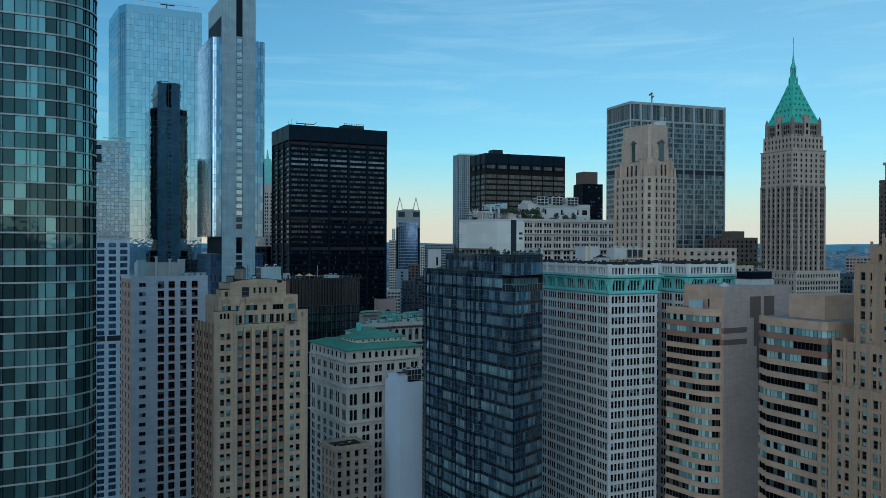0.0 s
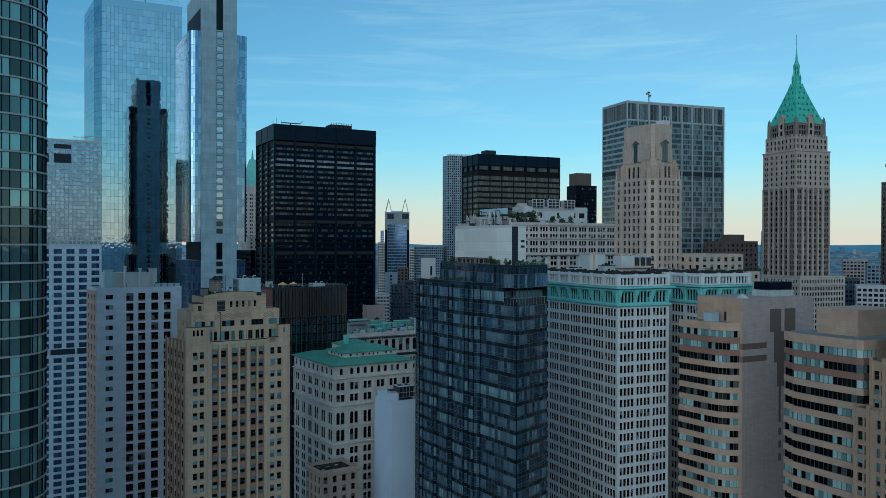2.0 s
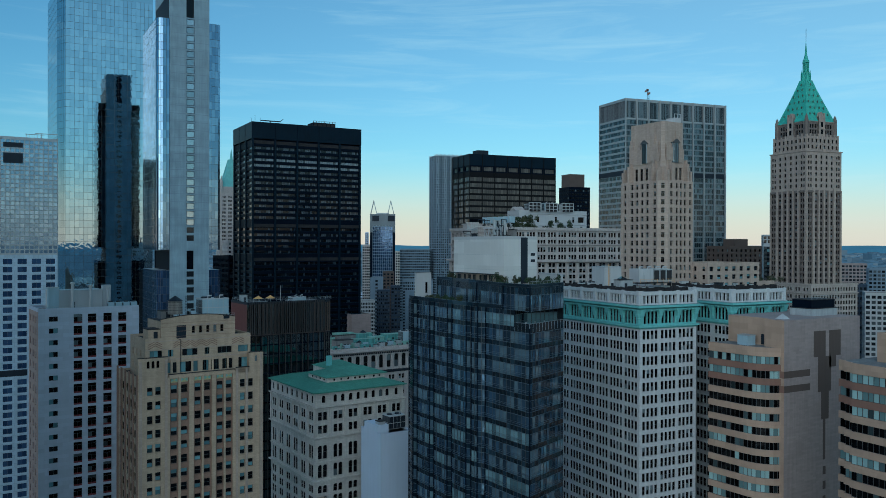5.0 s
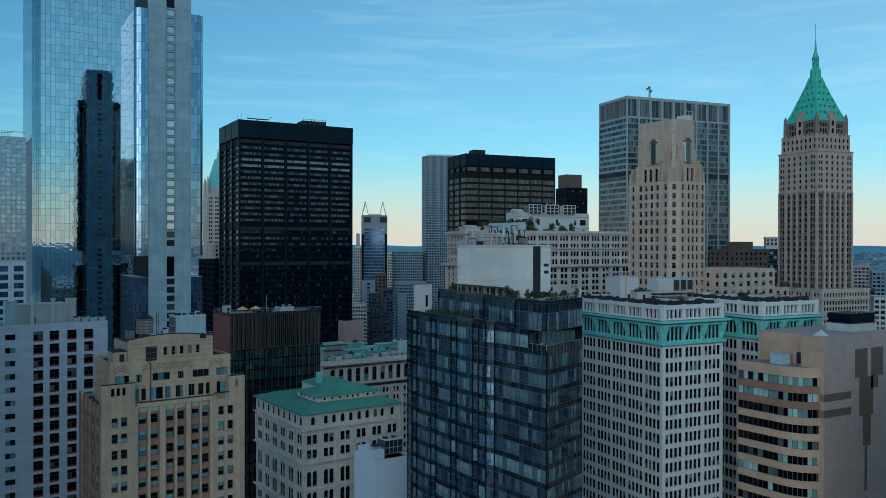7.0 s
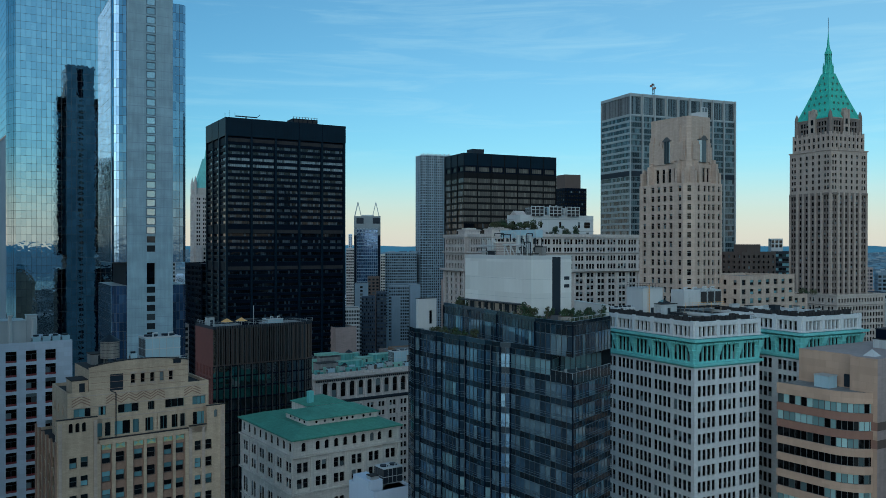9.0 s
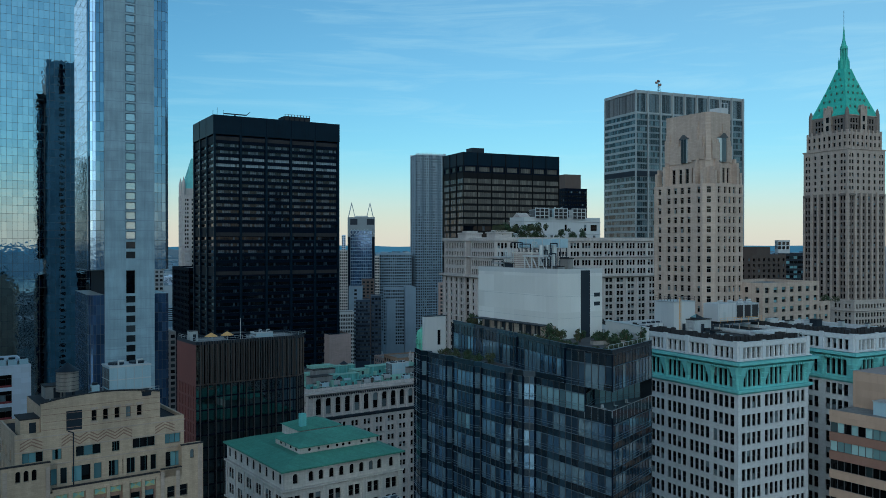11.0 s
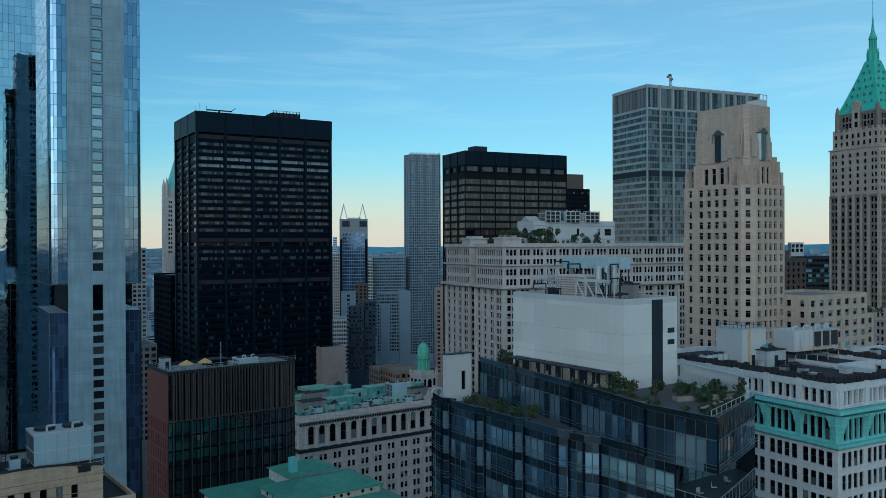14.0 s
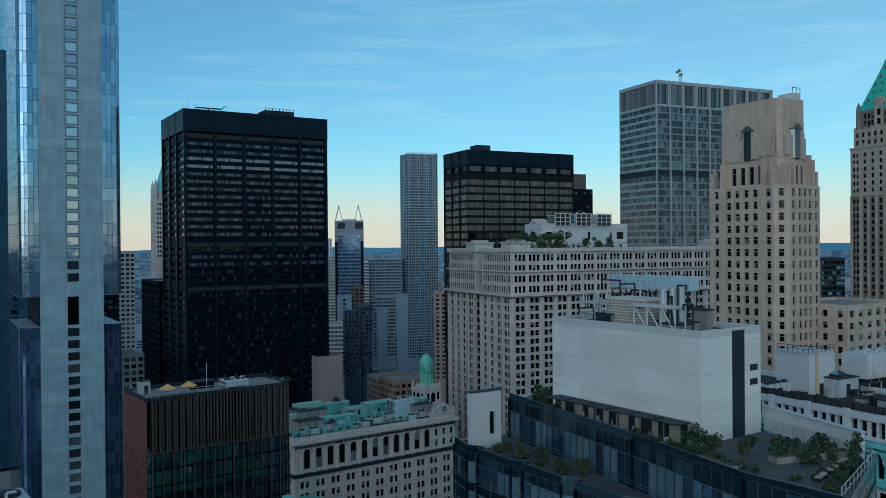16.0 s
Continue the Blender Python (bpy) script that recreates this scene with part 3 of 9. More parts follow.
def rail(at, ang, L, z, h=1.1, group="roof railings", mat="grey_metal", step=2.2):
    th = thing("roof_railing", "thin metal safety railing along the roof edge", "railing", at, ang, z, group)
    k = max(2, int(L / step))
    me = None
    for i in range(k + 1):
        if me is None:
            g = Geo()
            g.box(-0.03, 0.03, -0.03, 0.03, 0, h)
            me = g.mesh("post", [M[mat]])
        ob = part("post", me, None, th)
        ob.location = (L * i / k, 0, 0)
    for zz in (h, h * 0.55):
        g = Geo()
        g.box(0, L, -0.03, 0.03, zz - 0.03, zz + 0.03)
        part("bar", g, M[mat], th)
    return th


def close_rest():
    """Windows past those that are parts of their own, joined building by building."""
    for (_, glass, fr), (th, g) in REST.items():
        part("window_field", g, [M[fr], G_[glass]], th, kind="stuff")

# ---- ground and distance ----
g = Geo()
R_ = 4600
ring_ = [(R_ * math.cos(i * math.pi / 36), R_ * math.sin(i * math.pi / 36)) for i in range(72)]
g.poly([(*p, 0) for p in ring_])
solid("ground", "dark asphalt city ground", "ground", g, M["asphalt"], kind="structure")
g = Geo()
g.poly([(-4500, -4500, 0.4), (4500, -4500, 0.4), (4500, -60, 0.4), (-170, -60, 0.4), (-170, 4500, 0.4), (-4500, 4500, 0.4)][:4])
g.poly([(-4500, -60, 0.4), (-170, -60, 0.4), (-170, 3200, 0.4), (-4500, 3200, 0.4)])
solid("water", "wide dark river round the tip of the island", "river", g, M["water"], kind="structure")
# suburbs with painted haze, rising slowly towards low hills, whose crest lies at the horizon
rnd = random.Random(4)
crest = [146 + 4 * math.sin(i * 0.21) + 3 * math.sin(i * 0.77 + 1) + rnd.uniform(-1.5, 1.5) for i in range(360)]
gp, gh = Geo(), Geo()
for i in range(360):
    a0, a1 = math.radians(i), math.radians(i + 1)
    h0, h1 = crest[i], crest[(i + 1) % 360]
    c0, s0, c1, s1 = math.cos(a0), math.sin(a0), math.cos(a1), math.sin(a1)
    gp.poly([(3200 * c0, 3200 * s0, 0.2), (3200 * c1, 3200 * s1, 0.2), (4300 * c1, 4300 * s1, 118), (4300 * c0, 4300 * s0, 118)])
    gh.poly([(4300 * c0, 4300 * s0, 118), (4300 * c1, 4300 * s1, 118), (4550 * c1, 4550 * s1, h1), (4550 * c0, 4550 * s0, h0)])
solid("far_land", "suburbs running to the hills, grey blue haze in colour", "ground", gp, M["haze_plain"], kind="structure")
solid("backdrop", "low hills on the horizon, blue haze in colour", "backdrop", gh, M["haze_land"], kind="structure")


# ---- round glass tower beside the start ----
def round_tower():
    th = thing("round_glass_tower", "tall teal glass tower with rounded corners and silver floor bands", "tower", (0, 0))
    z0, top, pitch, r = 0, 232.0, 3.6, 11.0
    x1, y0, y1, x0 = 17.0, 197.0, 240.0, -62.0
    pts = [(x0, y0)]
    for k in range(9):
        a = -math.pi / 2 + k * math.pi / 16
        pts.append((x1 - r + r * math.cos(a), y0 + r + r * math.sin(a)))
    pts += [(x1, y1), (x0, y1)]
    # vertical joints along the outline
    line = []
    x = x0
    while x < x1 - r - 0.5:
        line.append((x, y0))
        x += 1.0 if (len(line) % 4 == 3) else 2.25
    line += pts[1:10]
    line += [(x1, y) for y in (212.0, 216.0, 220.0, 226.0, 232.0, 240.0)]
    n = int(top / pitch)
    for f in range(n):
        zb = f * pitch
        near = 78 < zb < 190
        for i, (a, b) in enumerate(zip(line, line[1:])):
            if a[0] < -34 and a[1] < 200:
                continue
            a, b = Vector(a), Vector(b)
            w, ang = (b - a).length, math.atan2(b.y - a.y, b.x - a.x)
            if near and a[1] < 206 and a[0] > -22:
                put_window(th, (a.x, a.y, zb + 0.34), ang, "plain", w, pitch - 0.34, "teal", "frame", name="pane")
            else:
                gg = REST.setdefault((th.name, "teal", "frame"), (th, Geo()))[1]
                win_geo("plain", w, pitch - 0.34, gg, Matrix.Translation((a.x, a.y, zb + 0.34)) @ Matrix.Rotation(ang, 4, "Z"))
        g = Geo()
        o = inset(pts, -0.28)
        for a in range(len(pts)):
            b = (a + 1) % len(pts)
            g.poly([(*o[a], zb), (*o[b], zb), (*o[b], zb + 0.34), (*o[a], zb + 0.34)])
            g.poly([(*o[a], zb + 0.34), (*o[b], zb + 0.34), (*pts[b], zb + 0.34), (*pts[a], zb + 0.34)])
            g.poly([(*pts[a], zb), (*pts[b], zb), (*o[b], zb), (*o[a], zb)])
        part("floor_band", g, M["alu_dark"], th)
    # dark upright joints, doubled at the opening lights
    g = Geo()
    g.box(-0.07, 0.07, -0.1, 0.06, 60, top)
    me = g.mesh("mullion", [M["black_metal"]])
    for i, (a, b) in enumerate(zip(line, line[1:])):
        if a[0] < -34 and a[1] < 200:
            continue
        a, b = Vector(a), Vector(b)
        u = (b - a).normalized()
        for s in ((0.0, 0.72) if i % 3 == 0 else (0.0,)):
            part("mullion", me, None, th).matrix_basis = Matrix.Translation((*(a + u * s), 0)) @ Matrix.Rotation(math.atan2(u.y, u.x), 4, "Z")
    plain(th, [(x1, y1), (x0, y1), (x0, y0)], 0, top, "dark_metal")
    g = Geo()
    g.poly([(*p, top) for p in pts])
    part("roof", g, M["gravel"], th)


round_tower()


# ---- pale gridded glass tower ----
def grid_tower():
    th = thing("gridded_tower", "pale blue tower with a fine white window grid and dark vents", "tower", (8.0, 415.6), 1.7)
    W, D, Z = 41.0, 24.0, 190.5
    pts = rect(W, D)
    rows = floors(20, 189.5, 1.75, 1.45, 0.15)
    cols = even(W, 24, 1.46)
    # solid glass grid above, deeper windows below
    up = [r for r in rows if r[0] > 144]
    # rows above z 98 partly stand for a reflected building's dark windows
    low = [r for r in floors(20, 142.6, 3.2, 2.15, 0.5) if not 94.0 < r[0] < 98.0]
    wall(th, pts[1], pts[2], 143.6, Z - 0.8, cols, up, "alu", "plain", "silver", "frame_white", 0.08)
    wall(th, pts[1], pts[2], 0, 143.6, even(W, 8, 3.3), low, "grid_panel", "ribbon", "navy", "frame", 0.15, n=2)
    for x0, x1 in ((9.0, 19.0), (20.2, 30.0), (31.0, 40.0)):
        g = Geo()
        g.box(x0, x1, -0.06, -0.004, 95.4, 97.9)
        part("vent_panel", g, M["dark_metal"], th, "dark vent panel")
    for x0, x1, z0, z1 in ((13.0, 19.5, 180.0, 184.0), (21.5, 28.5, 180.0, 184.0), (21.5, 28.5, 186.3, 188.2), (12.5, 19.0, 186.6, 188.0)):
        g = Geo()
        g.box(x0, x1, -0.06, -0.004, z0, z1)
        part("vent_panel", g, M["dark_metal"], th, "dark vent panel")
    wall(th, pts[0], pts[1], 0, Z, even(D, 6, 1.6), floors(60, 186, 3.5, 1.9), "alu", "plain", "silver", "frame_white", 0.15)
    plain(th, [pts[2], pts[3], pts[0]], 0, Z, "alu")
    roof(th, pts, Z, "gravel", "alu", 0.8)
    g = Geo()
    for i in range(6):
        g.tube((30.0 + 1.0 * i, 4, Z - 0.8), (30.0 + 1.0 * i, 4, Z + 1.8), 0.06)
    g.box(29.5, 36.5, 3.8, 4.2, Z + 1.7, Z + 1.9)
    g.box(33.0, 41.5, 3.9, 4.1, Z + 2.2, Z + 2.45)
    g.tube((35.5, 4, Z - 0.8), (35.5, 4, Z + 2.2), 0.12)
    part("window_rig", g, M["grey_metal"], th, "window-cleaning rig")


grid_tower()

# pale sloping gable behind it
th = thing("sloped_roof_building", "pale building with a sloping pinkish roof", "building", (45, 545), 1.6)
g = Geo()
g.prism([(0, 18), (0, 0), (14, 0), (14, 18)], 0, 190, 0)
g.poly([(0, 0, 190), (14, 0, 190), (14, 0, 206), (0, 0, 191)])
g.poly([(14, 0, 190), (14, 18, 190), (14, 18, 206), (14, 0, 206)])
part("wall", g, M["hazy_blue"], th)
g = Geo()
g.poly([(0, 0, 191), (14, 0, 206), (14, 18, 206), (0, 18, 191)])
g.poly([(-0.1, -0.25, 190.4), (14.1, -0.25, 205.4), (14.1, -0.25, 206.2), (-0.1, -0.25, 191.2)])
part("sloping_roof", g, M["pink_brick"], th)


# ---- mirror glass tower ----
def mirror_tower():
    th = thing("mirror_glass_tower", "very tall pale blue mirror glass tower with fine joints", "tower", (64.6, 568.0), -1.3)
    W, D, Z = 48.0, 50.0, 299.0
    ch = 9.0   # slanting left flank
    pts = [(-7.0, D), (-4.0, ch), (0.0, 0.0), (W, 0.0), (W, D)]
    pitch, k = 4.1, 20
    rnd = random.Random(8)

    def sheet(p0, p1, n, objs):
        p0, p1 = Vector(p0), Vector(p1)
        L = (p1 - p0).length
        ang = math.atan2(p1.y - p0.y, p1.x - p0.x)
        u = (p1 - p0) / L
        w = L / n
        rows = int((Z - 6) / pitch)
        for j in range(rows):
            for i in range(n):
                q = p0 + u * (w * i)
                z = Z - 6 - (j + 1) * pitch
                if z < 60:
                    continue
                t = Matrix.Translation((q.x, q.y, z)) @ Matrix.Rotation(ang, 4, "Z")
                if objs and COUNT.get(th.name, 0) < 200:
                    put_window(th, (q.x, q.y, z), ang, "curtain", w, pitch, "mirror", "frame", name="pane")
                else:
                    gg = REST.setdefault((th.name, "mirror", "frame"), (th, Geo()))[1]
                    win_geo("curtain", w, pitch, gg, t)
    sheet(pts[2], pts[3], k, True)
    sheet(pts[1], pts[2], 4, False)
    sheet(pts[0], pts[1], 14, False)
    g = Geo()
    for a, b in zip(pts[:4], pts[1:4]):
        g.poly([(*a, 0), (*b, 0), (*b, 62), (*a, 62)])
    part("lower_wall", g, M["alu"], th)
    g = Geo()
    g.prism(pts, Z - 6, Z - 0.8)
    part("crown_wall", g, G_["mirror"], th)
    plain(th, [pts[3], pts[4], pts[0]], 0, Z - 6, "alu")
    g = Geo()
    for i in range(24):
        x = 2 + i * 1.9
        g.box(x, x + 0.12, 0.5, 0.62, Z - 0.8, Z + 2.6)
    g.box(2, 45.8, 0.45, 0.67, Z + 2.5, Z + 2.8)
    part("crown_screen", g, M["grey_metal"], th)
    g = Geo()
    g.tube((26, 6, Z - 1), (26, 6, Z + 3), 0.3)
    g.box(22, 31, 5.6, 6.4, Z + 3, Z + 3.6)
    part("roof_crane", g, M["dark_metal"], th)


mirror_tower()


# ---- concrete and glass tower ----
def fin_tower():
    th = thing("concrete_fin_tower", "slender grey concrete tower with mirrored glass flanks and dark recesses", "tower", (94.6, 424.2), -0.4)
    x0, x1, D = -5.4, 22.5, 38.0
    zt = 248.0
    fl = 3.57
    r = 2.6
    lft = [(x0, D), (x0, 0.9 + r)] + [(x0 + r - r * math.cos(k * math.pi / 8), 0.9 + r - r * math.sin(k * math.pi / 8)) for k in range(1, 5)] + [(0.0, 0.9)]
    rgt = [(17.1, 0.9), (x1 - 1.2, 0.9), (x1, 2.2), (x1, D)]

    def skin(line, za, zb, glass):
        n = int(round((zb - za) / fl))
        h = (zb - za) / n
        for j in range(n):
            z = zb - (j + 1) * h
            for a, b in zip(line, line[1:]):
                a, b = Vector(a), Vector(b)
                L = (b - a).length
                k = max(1, int(round(L / 1.6)))
                u, ang = (b - a) / L, math.atan2(b.y - a.y, b.x - a.x)
                for i in range(k):
                    q = a + u * (L * i / k)
                    gg = REST.setdefault((th.name, glass, "frame"), (th, Geo()))[1]
                    win_geo("curtain", L / k, h, gg, Matrix.Translation((q.x, q.y, z)) @ Matrix.Rotation(ang, 4, "Z"))
    # reflections put into the glass colour: dark city below, blue sky on the flank
    for za, zb, gl in ((20.0, 136.5, "navy"), (145.5, zt, "silver")):
        skin(lft[:2], za, zb, "navy" if za < 100 else "deep")
        skin(lft[1:], za, zb, gl)
        skin(rgt, za, zb, gl)
    # concrete front with one column of windows
    cols = [(7.2, 10.4)]
    wall(th, (0, 0), (17.1, 0), 0, 136.5, cols, floors(20, 136.5, fl, 2.45, 0.55), "concrete", "plain", "slate", "frame", 0.35)
    wall(th, (0, 0), (17.1, 0), 136.5, 145.5, cols, [(136.8, 145.2)], "concrete", "plain", "black", "frame", 1.2)
    # upper windows are paler glass, standing in for reflected sky
    rows = floors(145.5, 249.0, fl, 2.5, 0.5)
    zc = max(r[1] for r in rows if r[0] < 156.0) + 0.4
    wall(th, (0, 0), (17.1, 0), 145.5, zc, cols, [r for r in rows if r[0] < 156.0], "concrete", "plain", "slate", "frame", 0.3)
    wall(th, (0, 0), (17.1, 0), zc, 249.0, [(7.25, 10.35)], [r for r in rows if r[0] >= 156.0], "concrete", "plain", "pane_sky", "frame", 0.25)
    g = Geo()
    for r0, r1 in floors(145.5, 249.0, fl, 2.5, 0.5):
        if r0 >= 156.0:
            for x0, x1, z0, z1 in ((7.0, 10.6, r0 - 0.25, r0), (7.0, 10.6, r1, r1 + 0.25), (7.0, 7.25, r0, r1), (10.35, 10.6, r0, r1)):
                g.box(x0, x1, -0.05, -0.004, z0, z1)
    part("window_surround", g, M["slate_steel"], th, "dark steel window surrounds", kind="stuff")
    wall(th, (0, 0), (17.1, 0), 249.0, 269.5, [(7.0, 10.4)], [(249.2, 269.4)], "concrete", "plain", "black", "frame", 0.6)
    for j in range(44):
        z = 249.0 - j * fl
        if not 135.0 < z < 147.0:
            g = Geo()
            g.box(0.0, 7.0, -0.03, -0.004, z - 0.09, z + 0.09)
            g.box(10.6, 17.1, -0.03, -0.004, z - 0.09, z + 0.09)
            part("pour_joint", g, M["hazy_blue"], th)
    g = Geo()
    g.poly([(0, 0, 0), (0, 0, 269.5), (0, 0.9, 269.5), (0, 0.9, 0)])
    g.poly([(17.1, 0.9, 0), (17.1, 0.9, 269.5), (17.1, 0, 269.5), (17.1, 0, 0)])
    g.prism([(0, D - 2), (0, 0.9), (17.1, 0.9), (17.1, D - 2)], 248.2, 269.5)
    part("concrete_core", g, M["concrete"], th)
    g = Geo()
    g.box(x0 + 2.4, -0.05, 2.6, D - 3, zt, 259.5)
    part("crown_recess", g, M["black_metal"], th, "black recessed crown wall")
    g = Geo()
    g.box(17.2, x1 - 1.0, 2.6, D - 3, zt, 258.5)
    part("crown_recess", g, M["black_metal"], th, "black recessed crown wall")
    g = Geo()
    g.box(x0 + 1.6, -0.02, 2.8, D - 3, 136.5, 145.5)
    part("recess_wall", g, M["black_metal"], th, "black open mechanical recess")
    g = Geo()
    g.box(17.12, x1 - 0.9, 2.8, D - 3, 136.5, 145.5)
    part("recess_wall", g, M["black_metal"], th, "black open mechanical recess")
    for line in (lft, rgt):
        o = [(p[0], p[1]) for p in line]
        for z in (136.5, 145.3, 248.0):
            g = Geo()
            g.poly([(*p, z) for p in ([*o, (o[0][0] if line is lft else o[0][0], D)] if line is rgt else [*o, (0, D)])])
            part("ledge", g, M["grey_metal"], th)
    # rear front, as the near one
    wall(th, (17.1, D), (0, D), 0, 136.5, [(6.9, 9.9)], floors(60, 136.5, fl, 1.75, 0.9), "concrete", "plain", "slate", "frame", 0.3, name="rear_wall")
    wall(th, (17.1, D), (0, D), 136.5, 248.2, [(6.9, 9.9)], floors(136.5, 248.2, fl, 1.75, 0.9), "concrete", "plain", "slate", "frame", 0.3, name="rear_wall")
    skin([(x1, D - 0.5), (17.1, D - 0.5)], 20, zt, "silver")
    skin([(0, D - 0.5), (x0, D - 0.5)], 20, zt, "silver")
    g = Geo()
    g.box(6.9, 10.3, D - 2.02, D - 1.98, 249, 268)
    part("rear_slot", g, M["black_metal"], th)
    COUNT[th.name] = 0


fin_tower()


# ---- black steel tower ----
def black_tower():
    th = thing("black_steel_tower", "broad black steel office tower with dark ribbon windows", "tower", (174.6, 569.1), -0.8)
    W, D, Z = 74.7, 45.0, 227.4
    pts = rect(W, D)
    pitch, h = 3.75, 1.75
    rows = [r for r in floors(20, 212.6, pitch, h, 1.0) if not 158.5 < r[0] < 163.2]
    rows = [r for r in rows if not 136.0 < r[0] < 139.5]

    def kind(i):
        # storeys counted from the top: two with drawn blinds, half-drawn ones below, dark ones at the foot
        return "black_blind" if i in (2, 3) else "black_dim" if i < 13 else "black_dim" if i in (14, 15) else "black"

    def bay(L, k):
        s = L / k
        return [(i * s + 0.9, (i + 1) * s - 0.9) for i in range(k)]
    down = rows[::-1]
    for p0, p1, k, n in ((pts[1], pts[2], 5, 11), (pts[0], pts[1], 3, 11)):
        zt = 216.0
        for i, (r0, r1) in enumerate(down):
            zb = r0 - 0.9 if i < len(down) - 1 else 0
            wall(th, p0, p1, zb, zt, bay(math.dist(p0, p1), k), [(r0, r1)], "black_metal", "ribbon", kind(i), "black_metal", 0.6, n=n)
            zt = zb
    # rails between the storeys and the open slot under the parapet
    for z in (213.4, 159.4, 137.4):
        g = Geo()
        for i in range(5):
            g.box(W * i / 5 + 0.7, W * (i + 1) / 5 - 0.7, -0.05, -0.004, z, z + 2.1)
        part("louvre_slot", g, M["roofing"], th, "black open louvre slot")
    for r0, r1 in rows:
        g = Geo()
        g.box(0.0, W, -0.16, -0.004, r0 - 0.42, r0 - 0.1)
        g.box(-0.16, -0.004, 0.0, D, r0 - 0.42, r0 - 0.1)
        part("storey_rail", g, M["blue_black"], th)
    for i in range(6):
        x = W * i / 5
        g = Geo()
        g.box(x - 0.6, x + 0.6, -0.75, -0.004, 0, 216.6)
        part("column", g, M["blue_black"], th)
    for i in range(1, 4):
        y = D * i / 3
        g = Geo()
        g.box(-0.75, -0.004, y - 0.6, y + 0.6, 0, 216.6)
        part("column", g, M["blue_black"], th)
    g = Geo()
    g.prism(inset(pts, -0.78), 216.6, Z, top=False)
    part("parapet", g, M["blue_black"], th, "blank dark steel parapet band")
    for i in range(4):
        x = W * (i + 1) / 5
        g = Geo()
        g.box(x - 0.12, x + 0.12, -0.9, -0.78, 216.6, Z + 0.1)
        part("panel_joint", g, M["black_metal"], th)
    for i in range(1, 3):
        y = D * i / 3
        g = Geo()
        g.box(-0.9, -0.78, y - 0.12, y + 0.12, 216.6, Z + 0.1)
        part("panel_joint", g, M["black_metal"], th)
    plain(th, [pts[2], pts[3], pts[0]], 0, 216.6, "black_metal")
    g = Geo()
    g.poly([(*p, Z - 1.5) for p in pts])
    part("roof", g, M["roofing"], th)
    g = Geo()
    g.box(42, 58, 3, 14, Z - 1.5, Z + 3.0)
    house = part("plant_house", g, M["black_metal"], th)
    for i in range(5):
        g = Geo()
        g.box(42.4 + i * 3.1, 45.0 + i * 3.1, 2.9, 3.0, Z + 0.2, Z + 2.5)
        part("louvre", g, M["roofing"], house)
    for i in range(9):
        g = Geo()
        g.box(42.2 + i * 1.9, 42.5 + i * 1.9, 2.7, 3, Z + 3.0, Z + 4.1)
        part("post", g, M["umber"], house)
    g = Geo()
    g.box(42, 58, 2.8, 2.9, Z + 3.95, Z + 4.1)
    part("rail", g, M["umber"], house)
    crane = thing("roof_crane", "dark window-cleaning crane on the tower roof", "crane", (190.0, 581.0), -0.8, Z - 1.5)
    g = Geo()
    g.box(-1.6, 1.6, -1.2, 1.2, 0, 2.2)
    part("carriage", g, M["dark_metal"], crane)
    g = Geo()
    g.tube((0, 0, 2.2), (0, 0, 4.2), 0.45)
    part("post", g, M["dark_metal"], crane)
    g = Geo()
    g.box(-6.5, 7.0, -0.35, 0.35, 4.2, 4.8)
    g.tube((7.0, 0, 4.8), (9.0, 0, 6.4), 0.2)
    part("jib", g, M["dark_metal"], crane)
    for x, hh in ((2.0, 5.5), (4.5, 7.2), (8.0, 6.0)):
        mast = thing("whip_mast", "thin upright radio mast on the tower roof", "mast", (174.6 + x, 579.0), 0, Z - 1.5, "roof masts")
        g = Geo()
        g.tube((0, 0, 0), (0, 0, hh), 0.09)
        part("pole", g, M["dark_metal"], mast)
        g = Geo()
        g.box(-0.3, 0.3, -0.3, 0.3, 0, 0.25)
        part("foot", g, M["dark_metal"], mast)


black_tower()


